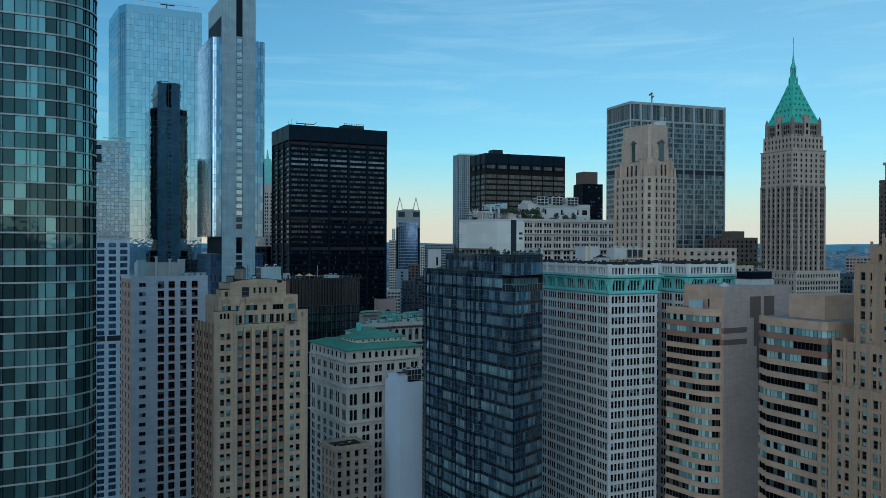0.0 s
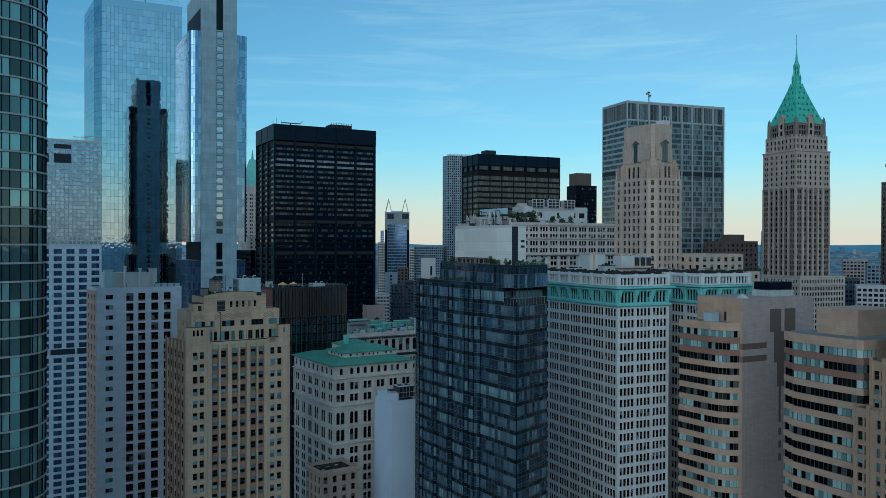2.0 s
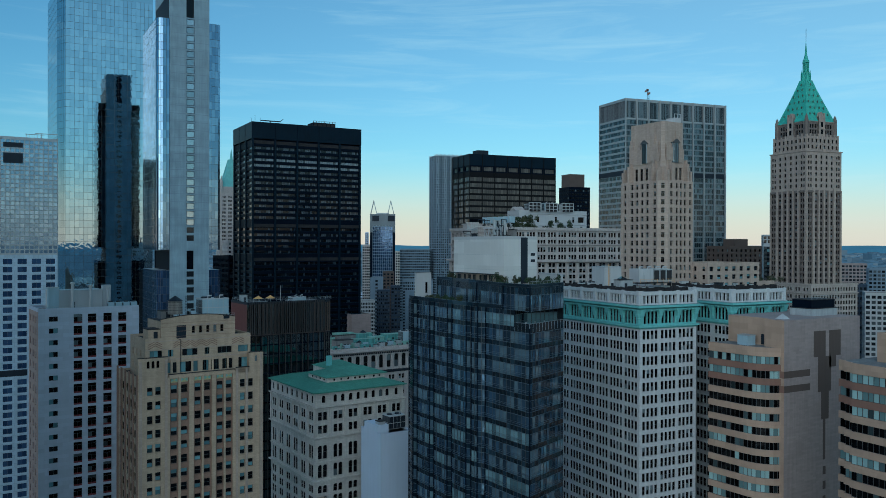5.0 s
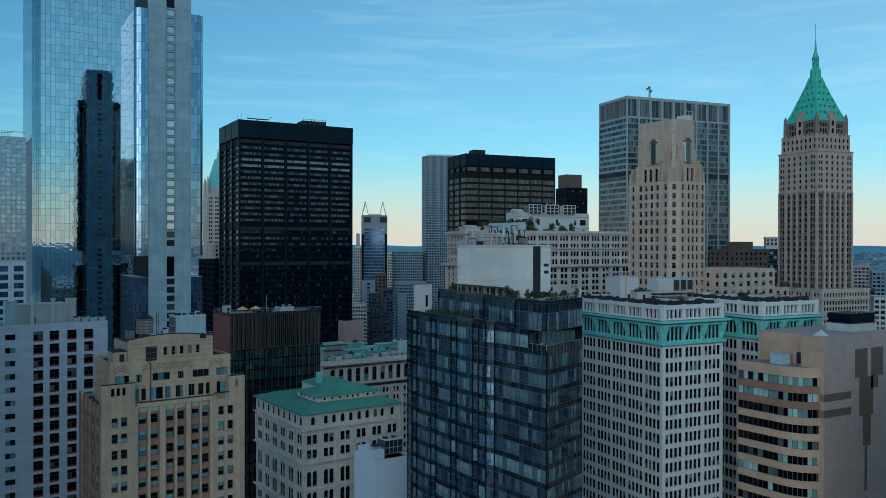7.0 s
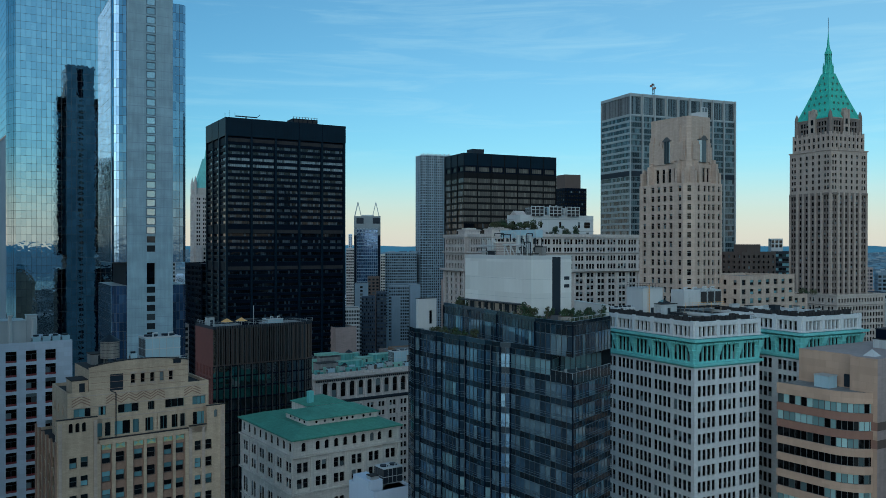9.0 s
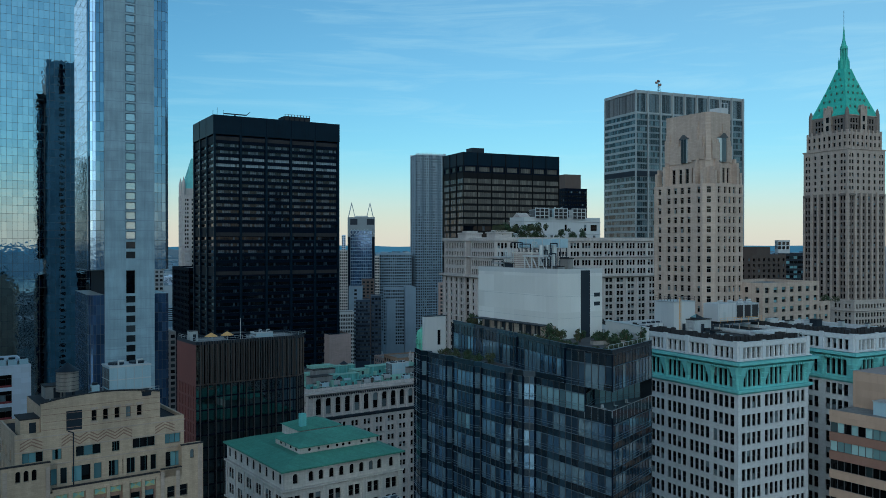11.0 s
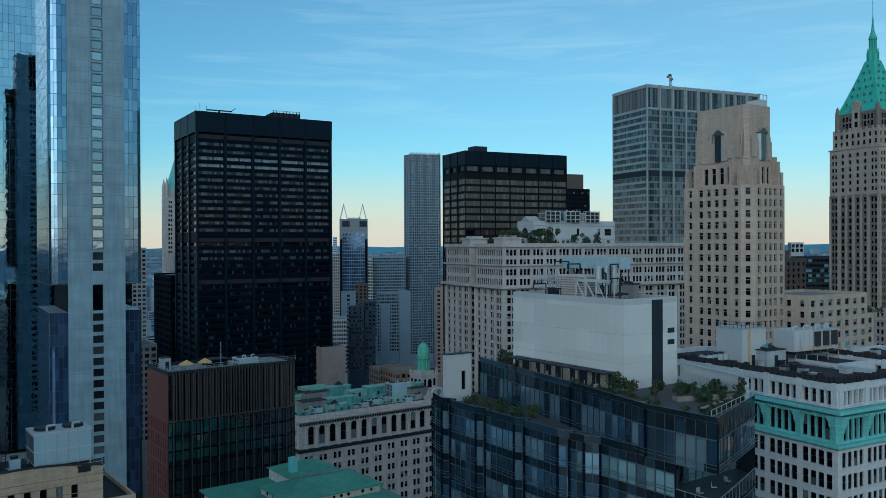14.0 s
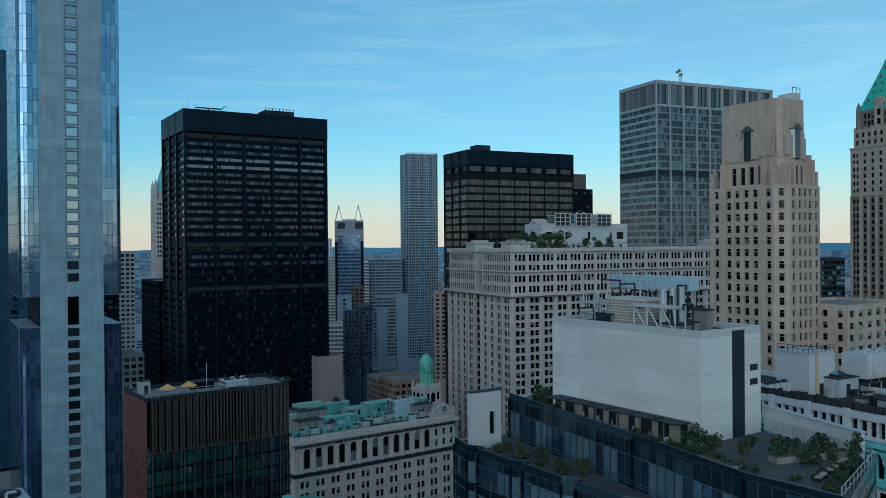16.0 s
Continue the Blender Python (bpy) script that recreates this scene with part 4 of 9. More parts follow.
# ---- bronze-black tower ----
def bronze_tower():
    th = thing("bronze_tower", "matt black office tower with bronze tinted windows", "tower", (305.0, 514.3), -6.1)
    W, D, Z = 66.3, 27.4, 208.9
    pts = rect(W, D)
    rows = [r for r in floors(40, 194, 4.0, 2.75, 0.75)]
    lit = [r for r in rows if r[0] > 166.0]
    dim = [r for r in rows if r[0] <= 166.0]
    zd = dim[-1][1] + 0.4
    for za, zb, rr, gl in ((0, zd, dim, "black"), (zd, 197.0, lit, "bronze")):
        wall(th, pts[1], pts[2], za, zb, groups(W, 7, 1, 8.8, 0.3), rr, "bronze_black", "ribbon", gl, "bronze_black", 0.12, n=6)
        wall(th, pts[0], pts[1], za, zb, groups(D, 3, 1, 8.4, 0.3), rr, "bronze_black", "ribbon", "black_dim", "bronze_black", 0.12, n=6)
    wall(th, pts[1], pts[2], 197.0, 201.4, groups(W, 7, 1, 7.2, 0.3), [(197.8, 200.6)], "black_metal", "ribbon", "bronze", "black_metal", 0.5, n=5)
    wall(th, pts[0], pts[1], 197.0, 201.4, groups(D, 3, 1, 6.4, 0.3), [(197.8, 200.6)], "black_metal", "ribbon", "black", "black_metal", 0.5, n=5)
    for p0, p1 in ((pts[1], pts[2]), (pts[0], pts[1])):
        plain(th, [p0, p1], 201.4, Z, "blue_black", "crown_band", "blue black steel crown band")
    for i in range(8):
        g = Geo()
        g.box(W * i / 7 - 0.18, W * i / 7 + 0.18, -0.3, -0.004, 100, Z)
        part("column", g, M["bronze_black"], th)
    for i in range(1, 4):
        g = Geo()
        g.box(-0.3, -0.004, D * i / 3 - 0.18, D * i / 3 + 0.18, 100, Z)
        part("column", g, M["bronze_black"], th)
    plain(th, [pts[2], pts[3], pts[0]], 0, Z, "bronze_black")
    roof(th, pts, Z, "roofing", "blue_black", 0.8)
    g = Geo()
    g.box(8, 16, 4, 12, Z - 0.8, Z + 3.2)
    part("plant_house", g, M["dark_metal"], th)


bronze_tower()


# ---- slab tower with a metal grid ----
def slab_tower():
    th = thing("aluminium_slab_tower", "tall grey slab tower with aluminium columns and dark windows", "tower", (426.1, 497.3), -8.8)
    W, D, Z = 88.6, 35.6, 254.4
    pts = rect(W, D)
    pitch = 4.05
    rows = [r for r in floors(60, 239.5, pitch, 2.8, 0.7) if not 198.0 < r[0] < 201.0]
    k = 9
    s = W / k
    cols = [(i * s + 0.45, (i + 1) * s - 0.45) for i in range(k)]
    wall(th, pts[1], pts[2], 0, 239.5, cols, [(r[0] - 0.15, r[1] + 0.1) for r in rows], "slab_spandrel", "ribbon", "slab", "alu_dark", 0.35, n=5)
    wall(th, pts[0], pts[1], 0, 239.5, [(0.6, D - 0.6)], [(r[0] + 0.2, r[1]) for r in rows], "alu_dark", "ribbon", "slab", "alu_dark", 0.35, n=20)
    wall(th, pts[1], pts[2], 239.5, Z, [(i * s + 0.9, (i + 1) * s - 0.9) for i in range(k)], [(240.5, 252.5)], "alu_dark", "ribbon", "slate", "alu_dark", 0.5, n=8)
    wall(th, pts[0], pts[1], 239.5, Z, [(0.6, D - 0.6)], [(240.5, 252.5)], "alu_dark", "ribbon", "louvre", "alu_dark", 0.5, n=26)
    me = None
    for i in range(k + 1):
        if me is None:
            g = Geo()
            g.box(-0.45, 0.45, -0.8, -0.004, 0, Z)
            me = g.mesh("column", [M["alu_dark"]])
        ob = part("column", me, None, th)
        ob.location = (i * s, 0, 0)
    wall_dark = Geo()
    wall_dark.box(0.3, W - 0.3, -0.06, -0.004, 198.7, 202.3)
    wall_dark.box(-0.06, -0.004, 0.3, D - 0.3, 198.7, 202.3)
    part("mechanical_band", wall_dark, M["dark_metal"], th)
    plain(th, [pts[2], pts[3], pts[0]], 0, Z, "alu_dark")
    roof(th, pts, Z, "gravel", "alu_dark", 0.8)
    mast = thing("radio_mast", "small lattice radio mast with drum antennas", "mast", (455, 505), 0, Z - 0.8)
    g = Geo()
    for x, y in ((-0.8, -0.8), (0.8, -0.8), (0, 0.9)):
        g.tube((x, y, 0), (x * 0.6, y * 0.6, 11), 0.14)
    for i in range(5):
        z = 1.5 + i * 2
        g.tube((-0.7, -0.7, z), (0.7, -0.7, z + 1.5), 0.08)
        g.tube((0.7, -0.7, z), (0, 0.8, z + 1.5), 0.08)
    part("lattice", g, M["dark_metal"], mast)
    for a, z in ((0, 8.2), (2.1, 9.6), (4.2, 7.4), (1.0, 10.8)):
        g = Geo()
        g.ring(1.5 * math.cos(a), 1.5 * math.sin(a), 0.8, 0.8, z - 0.5, z + 0.7, 10)
        part("drum_antenna", g, M["terracotta"], mast)


slab_tower()

# ---- limestone tower with chamfered crown ----
def lime_tower():
    th = thing("limestone_tower", "warm limestone setback tower with a blind crown and tall niches", "tower", (280.2, 312.6), 0.9)
    W, D = 18.5, 26.4
    fl = 3.62
    zs = 176.6
    # main shaft, with a chamfered near corner
    ch = 3.2
    L, A, B, R, K = (0.0, D), (0.0, ch), (ch, 0.0), (W, 0.0), (W, D)
    base = [L, A, B, R, K]
    rows = floors(40, zs - 0.4, fl, 2.3, 0.7)
    lL = D - ch
    left = [(2.0, 3.5), (6.4, 8.1), (9.6, 11.3), (12.8, 14.5), (16.0, 17.7), (20.6, 22.2)]
    front = [(1.3, 2.7), (4.7, 6.1), (7.2, 8.6), (9.7, 11.1), (13.0, 14.4)]
    wall(th, L, A, 0, zs, left, rows, "lime_warm", "hung_pair", "sash", "frame_white", 0.5, sill=0.14)
    wall(th, A, B, 0, zs, even(math.hypot(ch, ch), 1, 1.5), rows, "lime_warm", "hung_pair", "sash", "frame_white", 0.5, sill=0.14)
    wall(th, B, R, 0, zs, front, rows, "lime_warm", "hung_pair", "sash", "frame_white", 0.5, sill=0.14)
    plain(th, [R, K, L], 0, zs, "lime_warm")
    g = Geo()
    g.poly([(*p, zs) for p in base])
    part("setback_roof", g, M["lime_warm"], th)
    # recessed storeys with tall windows under the crown
    s1 = inset(base, 2.75)
    zt = 186.4
    wall(th, s1[0], s1[1], zs, zt, [(x - 2.75, y - 2.75) for x, y in left[1:5]], [(177.3, 182.8)], "lime_warm", "hung_pair", "sash", "frame_white", 0.5)
    wall(th, s1[1], s1[2], zs, zt, [], [], "lime_warm")
    wall(th, s1[2], s1[3], zs, zt, [(x - 1.1, y - 1.1) for x, y in front[1:4]], [(177.3, 182.8)], "lime_warm", "hung_pair", "sash", "frame_white", 0.5)
    plain(th, [s1[3], s1[4], s1[0]], zs, zt, "lime_warm")
    g = Geo()
    g.poly([(*p, zt) for p in s1])
    part("setback_roof", g, M["lime_warm"], th)
    # blind crown
    c = inset(base, 3.2)
    g = Geo()
    g.prism(c, zt, 203.0)
    part("crown", g, M["lime_warm"], th, "blind buff limestone crown")
    # broad relief panels, ragged at the foot and the head
    rnd = random.Random(19)
    for a, b in zip(c[:3], c[1:4]):
        a, b = Vector(a), Vector(b)
        u = (b - a).normalized()
        m = Matrix.Translation((a.x, a.y, 0)) @ Matrix.Rotation(math.atan2(u.y, u.x), 4, "Z")
        s, n = 0.0, (b - a).length
        while s < n - 0.3:
            w = min(rnd.uniform(1.2, 2.8), n - s)
            g = Geo()
            y = -rnd.uniform(0.75, 1.0)
            zb, zh = rnd.uniform(184.4, 186.0), rnd.uniform(189.5, 198.5)
            g.box(s, s + w - 0.04, y, 0.0, zb, zh, 0, m)
            g.box(s + 0.12, s + w - 0.16, y * 0.5, 0.0, zh, min(202.6, zh + rnd.uniform(1.0, 4.0)), 0, m)
            part("relief_panel", g, M["lime_warm"], th)
            s += w
    # shoulder fins where the shaft narrows
    for a, b in ((L, A), (B, R)):
        a, b = Vector(a), Vector(b)
        u = (b - a).normalized()
        n = (b - a).length
        m = Matrix.Translation((a.x, a.y, 0)) @ Matrix.Rotation(math.atan2(u.y, u.x), 4, "Z")
        for s, w, top in ((0.2, 1.0, 181.5), (n * 0.17, 1.1, 184.0), (n * 0.8, 1.1, 184.5), (n - 1.2, 1.0, 181.0)):
            g = Geo()
            g.box(s, s + w, 0.3, 2.9, zs, top, 0, m)
            g.box(s + 0.15, s + w - 0.15, 1.3, 2.9, top, top + 1.6, 0, m)
            part("shoulder_fin", g, M["lime_warm"], th)
    # tall pointed niches
    for p0, p1 in ((c[0], c[1]), (c[2], c[3])):
        a, b = Vector(p0), Vector(p1)
        u = (b - a).normalized()
        nn = Vector((u.y, -u.x))
        q = a + (b - a) * 0.52 + nn * 1.35
        t = Matrix.Translation((q.x, q.y, 0)) @ Matrix.Rotation(math.atan2(u.y, u.x), 4, "Z")
        g = Geo()
        for x0, y0, x1, y1 in ((-2.1, 1.4, -1.2, 0.0), (-1.2, 0.0, 1.2, 0.0), (1.2, 0.0, 2.1, 1.4)):
            g.poly([t @ Vector(p) for p in ((x0, y0, 184.9), (x1, y1, 184.9), (x1, y1, 194.0), (x0, y0, 194.0))])
        bay = part("niche_window", g, G_["slate"], th, "tall dark faceted window")
        g = Geo()
        g.poly([t @ Vector(p) for p in ((-2.2, -0.15, 194.0), (2.2, -0.15, 194.0), (0.5, -0.15, 195.4), (-0.5, -0.15, 195.4))])
        g.box(-2.2, 2.2, -0.15, 1.4, 193.7, 194.0, 0, t)
        part("niche_hood", g, M["frame"], bay)
        g = Geo()
        for i in range(3):
            g.box(-1.2 + i * 1.2 - 0.06, -1.2 + i * 1.2 + 0.06, -0.08, 0, 184.9, 194.0, 0, t)
        part("niche_mullion", g, M["frame"], bay)
    g = Geo()
    g.box(11, 15, 4, 9, 203.0, 205.2)
    house = part("roof_house", g, M["white_wall"], th)
    g = Geo()
    for x in (11.0, 12.9, 14.8):
        g.box(x, x + 0.2, 4.0, 4.2, 205.2, 207.0)
    g.box(11.0, 15.0, 4.0, 4.2, 206.8, 207.0)
    part("roof_rail", g, M["white_wall"], house)


lime_tower()
# lower wings beside the limestone tower
for nm, at, w, d, z, k in (("wing", (298.5, 304.0), 34.0, 24.0, 140.5, 7), ("wing", (315.0, 318.0), 46.0, 30.0, 131.0, 9)):
    th = thing("limestone_wing", "low limestone wing with a flat roof beside the tower", "building", at, 0.9)
    pts = rect(w, d)
    wall(th, pts[1], pts[2], 0, z - 1.0, even(w, k, 2.4), floors(80, z - 1.0, 3.62, 2.0, 0.9), "lime_warm", "sash", "green", "frame", 0.4, sill=0.14)
    wall(th, pts[0], pts[1], 0, z - 1.0, even(d, 5, 1.6), floors(80, z - 1.0, 3.62, 2.0, 0.9), "lime_warm", "sash", "sash", "frame", 0.4, sill=0.14)
    plain(th, [pts[2], pts[3], pts[0]], 0, z - 1, "lime_warm")
    roof(th, pts, z, "gravel", "lime_warm", 1.0)


# ---- tower with the green pyramid ----
def pyramid_tower():
    th = thing("green_pyramid_tower", "tan brick skyscraper with a steep green copper pyramid and spire", "tower", (455.3, 370.7), -7.6)
    W, D, zs = 28.5, 29.0, 206.0
    pts = rect(W, D)
    fl = 3.5
    zp = 182.0   # the piers run up to here, plain wall above
    low, high = floors(100, zp - 1.0, fl, 2.2, 0.7), floors(zp + 0.5, zs - 2.0, fl, 2.0, 0.8)
    for p0, p1, L in ((pts[0], pts[1], D), (pts[1], pts[2], W)):
        cols = [(1.3, 2.6), (3.2, 4.5)] + even(L, 4, 1.5, 7.2) + [(L - 4.5, L - 3.2), (L - 2.6, L - 1.3)]
        wall(th, p0, p1, 0, zp, cols, low, "shaft_brick", "sash", "sash", "frame", 0.3)
        wall(th, p0, p1, zp, zs, cols, high, "pier_tan", "sash", "sash", "frame", 0.35, sill=0.14)
        a, b = Vector(p0), Vector(p1)
        u = (b - a).normalized()
        m = Matrix.Translation((a.x, a.y, 0)) @ Matrix.Rotation(math.atan2(u.y, u.x), 4, "Z")
        # broad piers beside the corner bays, slim ones between the single windows
        mid = [c[0] for c in even(L, 4, 1.5, 7.2)]
        slim = [(mid[i] + 1.5 + mid[i + 1]) / 2 for i in range(3)]
        for x, w, out in [(0.5, 1.0, 0.45), (L - 0.5, 1.0, 0.45), (5.85, 1.7, 0.5), (L - 5.85, 1.7, 0.5)] + [(x, 1.1, 0.5) for x in slim]:
            g = Geo()
            g.box(x - w / 2, x + w / 2, -out, -0.004, 0, zp + (1.0 if w > 1.5 else 0.0), 0, m)
            part("pier", g, M["pier_tan"], th)
        for x in (2.9, L - 2.9):
            g = Geo()
            g.box(x - 0.22, x + 0.22, -0.3, -0.004, 0, zp - 1.0, 0, m)
            part("mullion_pier", g, M["shaft_brick"], th)
        for x0, x1 in ((0.6, 5.2), (L - 5.2, L - 0.6)):
            g = Geo()
            g.box(x0, x1, -0.9, -0.004, zp - 1.3, zp - 0.5, 0, m)
            part("balcony", g, M["shaft_brick"], th, "small projecting brick balcony")
        # round-headed hoods over the corner bays
        for x in (2.9, L - 2.9):
            g = Geo()
            for k in range(6):
                t0, t1 = math.pi * k / 6, math.pi * (k + 1) / 6
                g.poly([m @ Vector(v) for v in ((x + 2.0 * math.cos(t0), -0.1, 202.2 + 1.5 * math.sin(t0)), (x + 2.0 * math.cos(t1), -0.1, 202.2 + 1.5 * math.sin(t1)), (x + 1.6 * math.cos(t1), -0.1, 202.2 + 1.2 * math.sin(t1)), (x + 1.6 * math.cos(t0), -0.1, 202.2 + 1.2 * math.sin(t0)))][::-1])
            part("arched_hood", g, M["lime_warm"], th)
    plain(th, [pts[2], pts[3], pts[0]], 0, zs, "shaft_brick")
    band(th, pts, zs - 1.0, zs, 0.45, "pier_tan", "ledge")
    g = Geo()
    g.poly([(*p, zs - 0.1) for p in pts])
    part("setback_roof", g, M["gravel"], th)
    # first setback: two rows of windows under a crenellated edge
    s1 = inset(pts, 1.2)
    for p0, p1 in ((s1[0], s1[1]), (s1[1], s1[2])):
        L = math.dist(p0, p1)
        wall(th, p0, p1, zs, 215.0, even(L, 8, 1.45), [(207.4, 209.6), (211.2, 213.4)], "pier_tan", "sash", "sash", "frame", 0.4, sill=0.14)
        a, b = Vector(p0), Vector(p1)
        u = (b - a).normalized()
        m = Matrix.Translation((a.x, a.y, 0)) @ Matrix.Rotation(math.atan2(u.y, u.x), 4, "Z")
        for i in range(9):
            x = max(0.45, min(L - 0.45, L * i / 8))
            g = Geo()
            g.box(x - 0.42, x + 0.42, -0.3, 0.3, zs + 0.2, 216.0 + 0.5 * (i % 2), 0, m)
            part("crenel_pier", g, M["pier_tan"], th)
    plain(th, [s1[2], s1[3], s1[0]], zs, 215.0, "shaft_brick")
    g = Geo()
    g.poly([(*p, 214.9) for p in s1])
    part("setback_roof", g, M["gravel"], th)
    # attic under the roof, with dark windows, centre gables and corner pinnacles
    s2 = inset(pts, 2.7)
    for p0, p1 in ((s2[0], s2[1]), (s2[1], s2[2])):
        L = math.dist(p0, p1)
        wall(th, p0, p1, 214.9, 224.3, groups(L, 2, 4, 1.5, 0.5, 1.2), [(216.6, 219.2), (220.2, 222.6)], "shaft_brick", "sash", "sash", "frame", 0.45)
        a, b = Vector(p0), Vector(p1)
        u = (b - a).normalized()
        m = Matrix.Translation((a.x, a.y, 0)) @ Matrix.Rotation(math.atan2(u.y, u.x), 4, "Z")
        c = L / 2
        g = Geo()
        g.box(c - 2.4, c + 2.4, -0.9, 2.5, 214.9, 227.5, 0, m)
        for x in (c - 2.4, c + 1.4):
            g.box(x, x + 1.0, -1.2, 0.5, 214.9, 229.4, 0, m)
        g.poly([m @ Vector(v) for v in ((c - 1.4, -0.9, 227.5), (c + 1.4, -0.9, 227.5), (c, -0.9, 230.2))])
        g.poly([m @ Vector(v) for v in ((c - 1.4, -0.9, 227.5), (c, -0.9, 230.2), (c, 2.5, 230.2), (c - 1.4, 2.5, 227.5))])
        g.poly([m @ Vector(v) for v in ((c, -0.9, 230.2), (c + 1.4, -0.9, 227.5), (c + 1.4, 2.5, 227.5), (c, 2.5, 230.2))])
        gable = part("dormer", g, M["pier_tan"], th, "stone gabled dormer with flanking buttresses")
        for z0, z1 in ((216.6, 219.4), (221.0, 224.0)):
            g = Geo()
            g.poly([m @ Vector(v) for v in ((c - 0.9, -0.93, z0), (c + 0.9, -0.93, z0), (c + 0.9, -0.93, z1), (c - 0.9, -0.93, z1))])
            part("window", g, G_["sash"], gable)
    plain(th, [s2[2], s2[3], s2[0]], 214.9, 224.3, "shaft_brick")
    band(th, s2, 223.6, 224.4, 0.5, "pier_tan", "eaves_band")
    for x, y in s2:
        g = Geo()
        g.ring(x, y, 1.25, 1.15, 214.9, 225.2, 8)
        g.ring(x, y, 1.15, 0.75, 225.2, 227.2, 8)
        g.ring(x, y, 0.75, 0.1, 227.2, 228.6, 8)
        part("pinnacle", g, M["shaft_brick"], th)
    # steep pyramid, flared at the eaves, with ribs and rows of lucarnes
    cx, cy = W / 2, D / 2
    prof = [(224.3, 12.3), (226.6, 10.9), (232, 8.9), (240, 6.1), (246, 4.1), (251.5, 2.5)]

    def square(r):
        return [(cx - r, cy + r), (cx - r, cy - r), (cx + r, cy - r), (cx + r, cy + r)]

    def half(z):
        for (za, ra), (zb, rb) in zip(prof, prof[1:]):
            if za <= z <= zb:
                return ra + (rb - ra) * (z - za) / (zb - za)
    g = Geo()
    for (za, ra), (zb, rb) in zip(prof, prof[1:]):
        g.prism(square(ra), za, zb, 0, False, square(rb))
    cone = part("pyramid_roof", g, M["copper_deep"], th, "steep green copper pyramid roof")
    for (za, ra), (zb, rb) in zip(prof, prof[1:]):
        for sx, sy in ((-1, -1), (1, -1), (-1, 1)):
            g = Geo()
            g.tube((cx + sx * ra, cy + sy * ra, za), (cx + sx * rb, cy + sy * rb, zb), 0.22, 6)
            part("hip_rib", g, M["copper_deep"], cone)
    for z, k in ((228.5, 5), (232.6, 4), (236.6, 4), (240.6, 3), (244.4, 2), (248.0, 1)):
        r = half(z)
        for i in range(k):
            s = (i - (k - 1) / 2) * min(3.6, 1.7 * r / max(1, k - 1) if k > 1 else 1)
            for side in (0, 1):
                g = Geo()
                t = Matrix.Translation((cx, cy, z)) @ Matrix.Rotation(-math.pi / 2 * side, 4, "Z")
                g.box(s - 0.4, s + 0.4, -r - 0.35, -r + 1.0, 0, 1.2, 0, t)
                g.poly([t @ Vector(v) for v in ((s - 0.4, -r - 0.35, 1.2), (s + 0.4, -r - 0.35, 1.2), (s, -r - 0.2, 1.9))])
                g.poly([t @ Vector(v) for v in ((s - 0.28, -r - 0.37, 0.15), (s + 0.28, -r - 0.37, 0.15), (s + 0.28, -r - 0.37, 1.1), (s - 0.28, -r - 0.37, 1.1))], 1)
                part("lucarne", g, [M["copper_roof"], M["frame"]], cone)
    g = Geo()
    g.ring(cx, cy, 2.7, 2.5, 251.2, 256.4, 8)
    for k in range(8):
        a = k * math.pi / 4
        g.ring(cx + 2.5 * math.cos(a), cy + 2.5 * math.sin(a), 0.35, 0.05, 255.6, 258.2, 5)
        g.box(cx + 2.55 * math.cos(a) - 0.3, cx + 2.55 * math.cos(a) + 0.3, cy + 2.55 * math.sin(a) - 0.3, cy + 2.55 * math.sin(a) + 0.3, 251.2, 255.8)
    part("lantern_base", g, M["copper_deep"], th, "green copper drum with small points")
    g = Geo()
    for k in range(8):
        a = k * math.pi / 4
        g.tube((cx + 1.6 * math.cos(a), cy + 1.6 * math.sin(a), 256.4), (cx + 1.6 * math.cos(a), cy + 1.6 * math.sin(a), 262.6), 0.3)
    g.ring(cx, cy, 1.15, 1.15, 256.4, 262.6, 10)
    g.ring(cx, cy, 2.1, 1.9, 262.6, 264.2, 12)
    g.ring(cx, cy, 1.6, 0.9, 264.2, 267.0, 10)
    g.ring(cx, cy, 0.8, 0.12, 267.0, 276.0, 10)
    part("lantern", g, M["copper_deep"], th, "green copper lantern and spire")
    g = Geo()
    g.tube((cx, cy, 276), (cx, cy, 284), 0.12)
    part("spire_mast", g, M["dark_metal"], th)
    # broad base with shorter wings
    lo = rect(W + 9, 34, -2.0, -6.0)
    zl = 124.5
    for p0, p1, k in ((lo[1], lo[2], 9), (lo[0], lo[1], 6)):
        L = math.dist(p0, p1)
        wall(th, p0, p1, 0, 119.6, groups(L, k - 1, 2, 1.5, 0.8, 1.0), floors(60, 119.0, fl, 2.2, 0.7), "stone_base", "sash", "sash", "frame", 0.4, sill=0.14, name="base_wall")
        wall(th, p0, p1, 119.6, zl, groups(L, k - 1, 2, 1.3, 1.0, 1.0), [(120.8, 123.0)], "stone_base", "sash", "sash", "frame", 0.4, sill=0.14, name="base_attic")
    band(th, lo, 119.0, 119.8, 0.6, "stone_base", "base_cornice")
    plain(th, [lo[2], lo[3], lo[0]], 0, zl, "stone_base")
    roof(th, lo, zl + 0.8, "gravel", "stone_base", 0.8, 0.4, 0.4)


pyramid_tower()


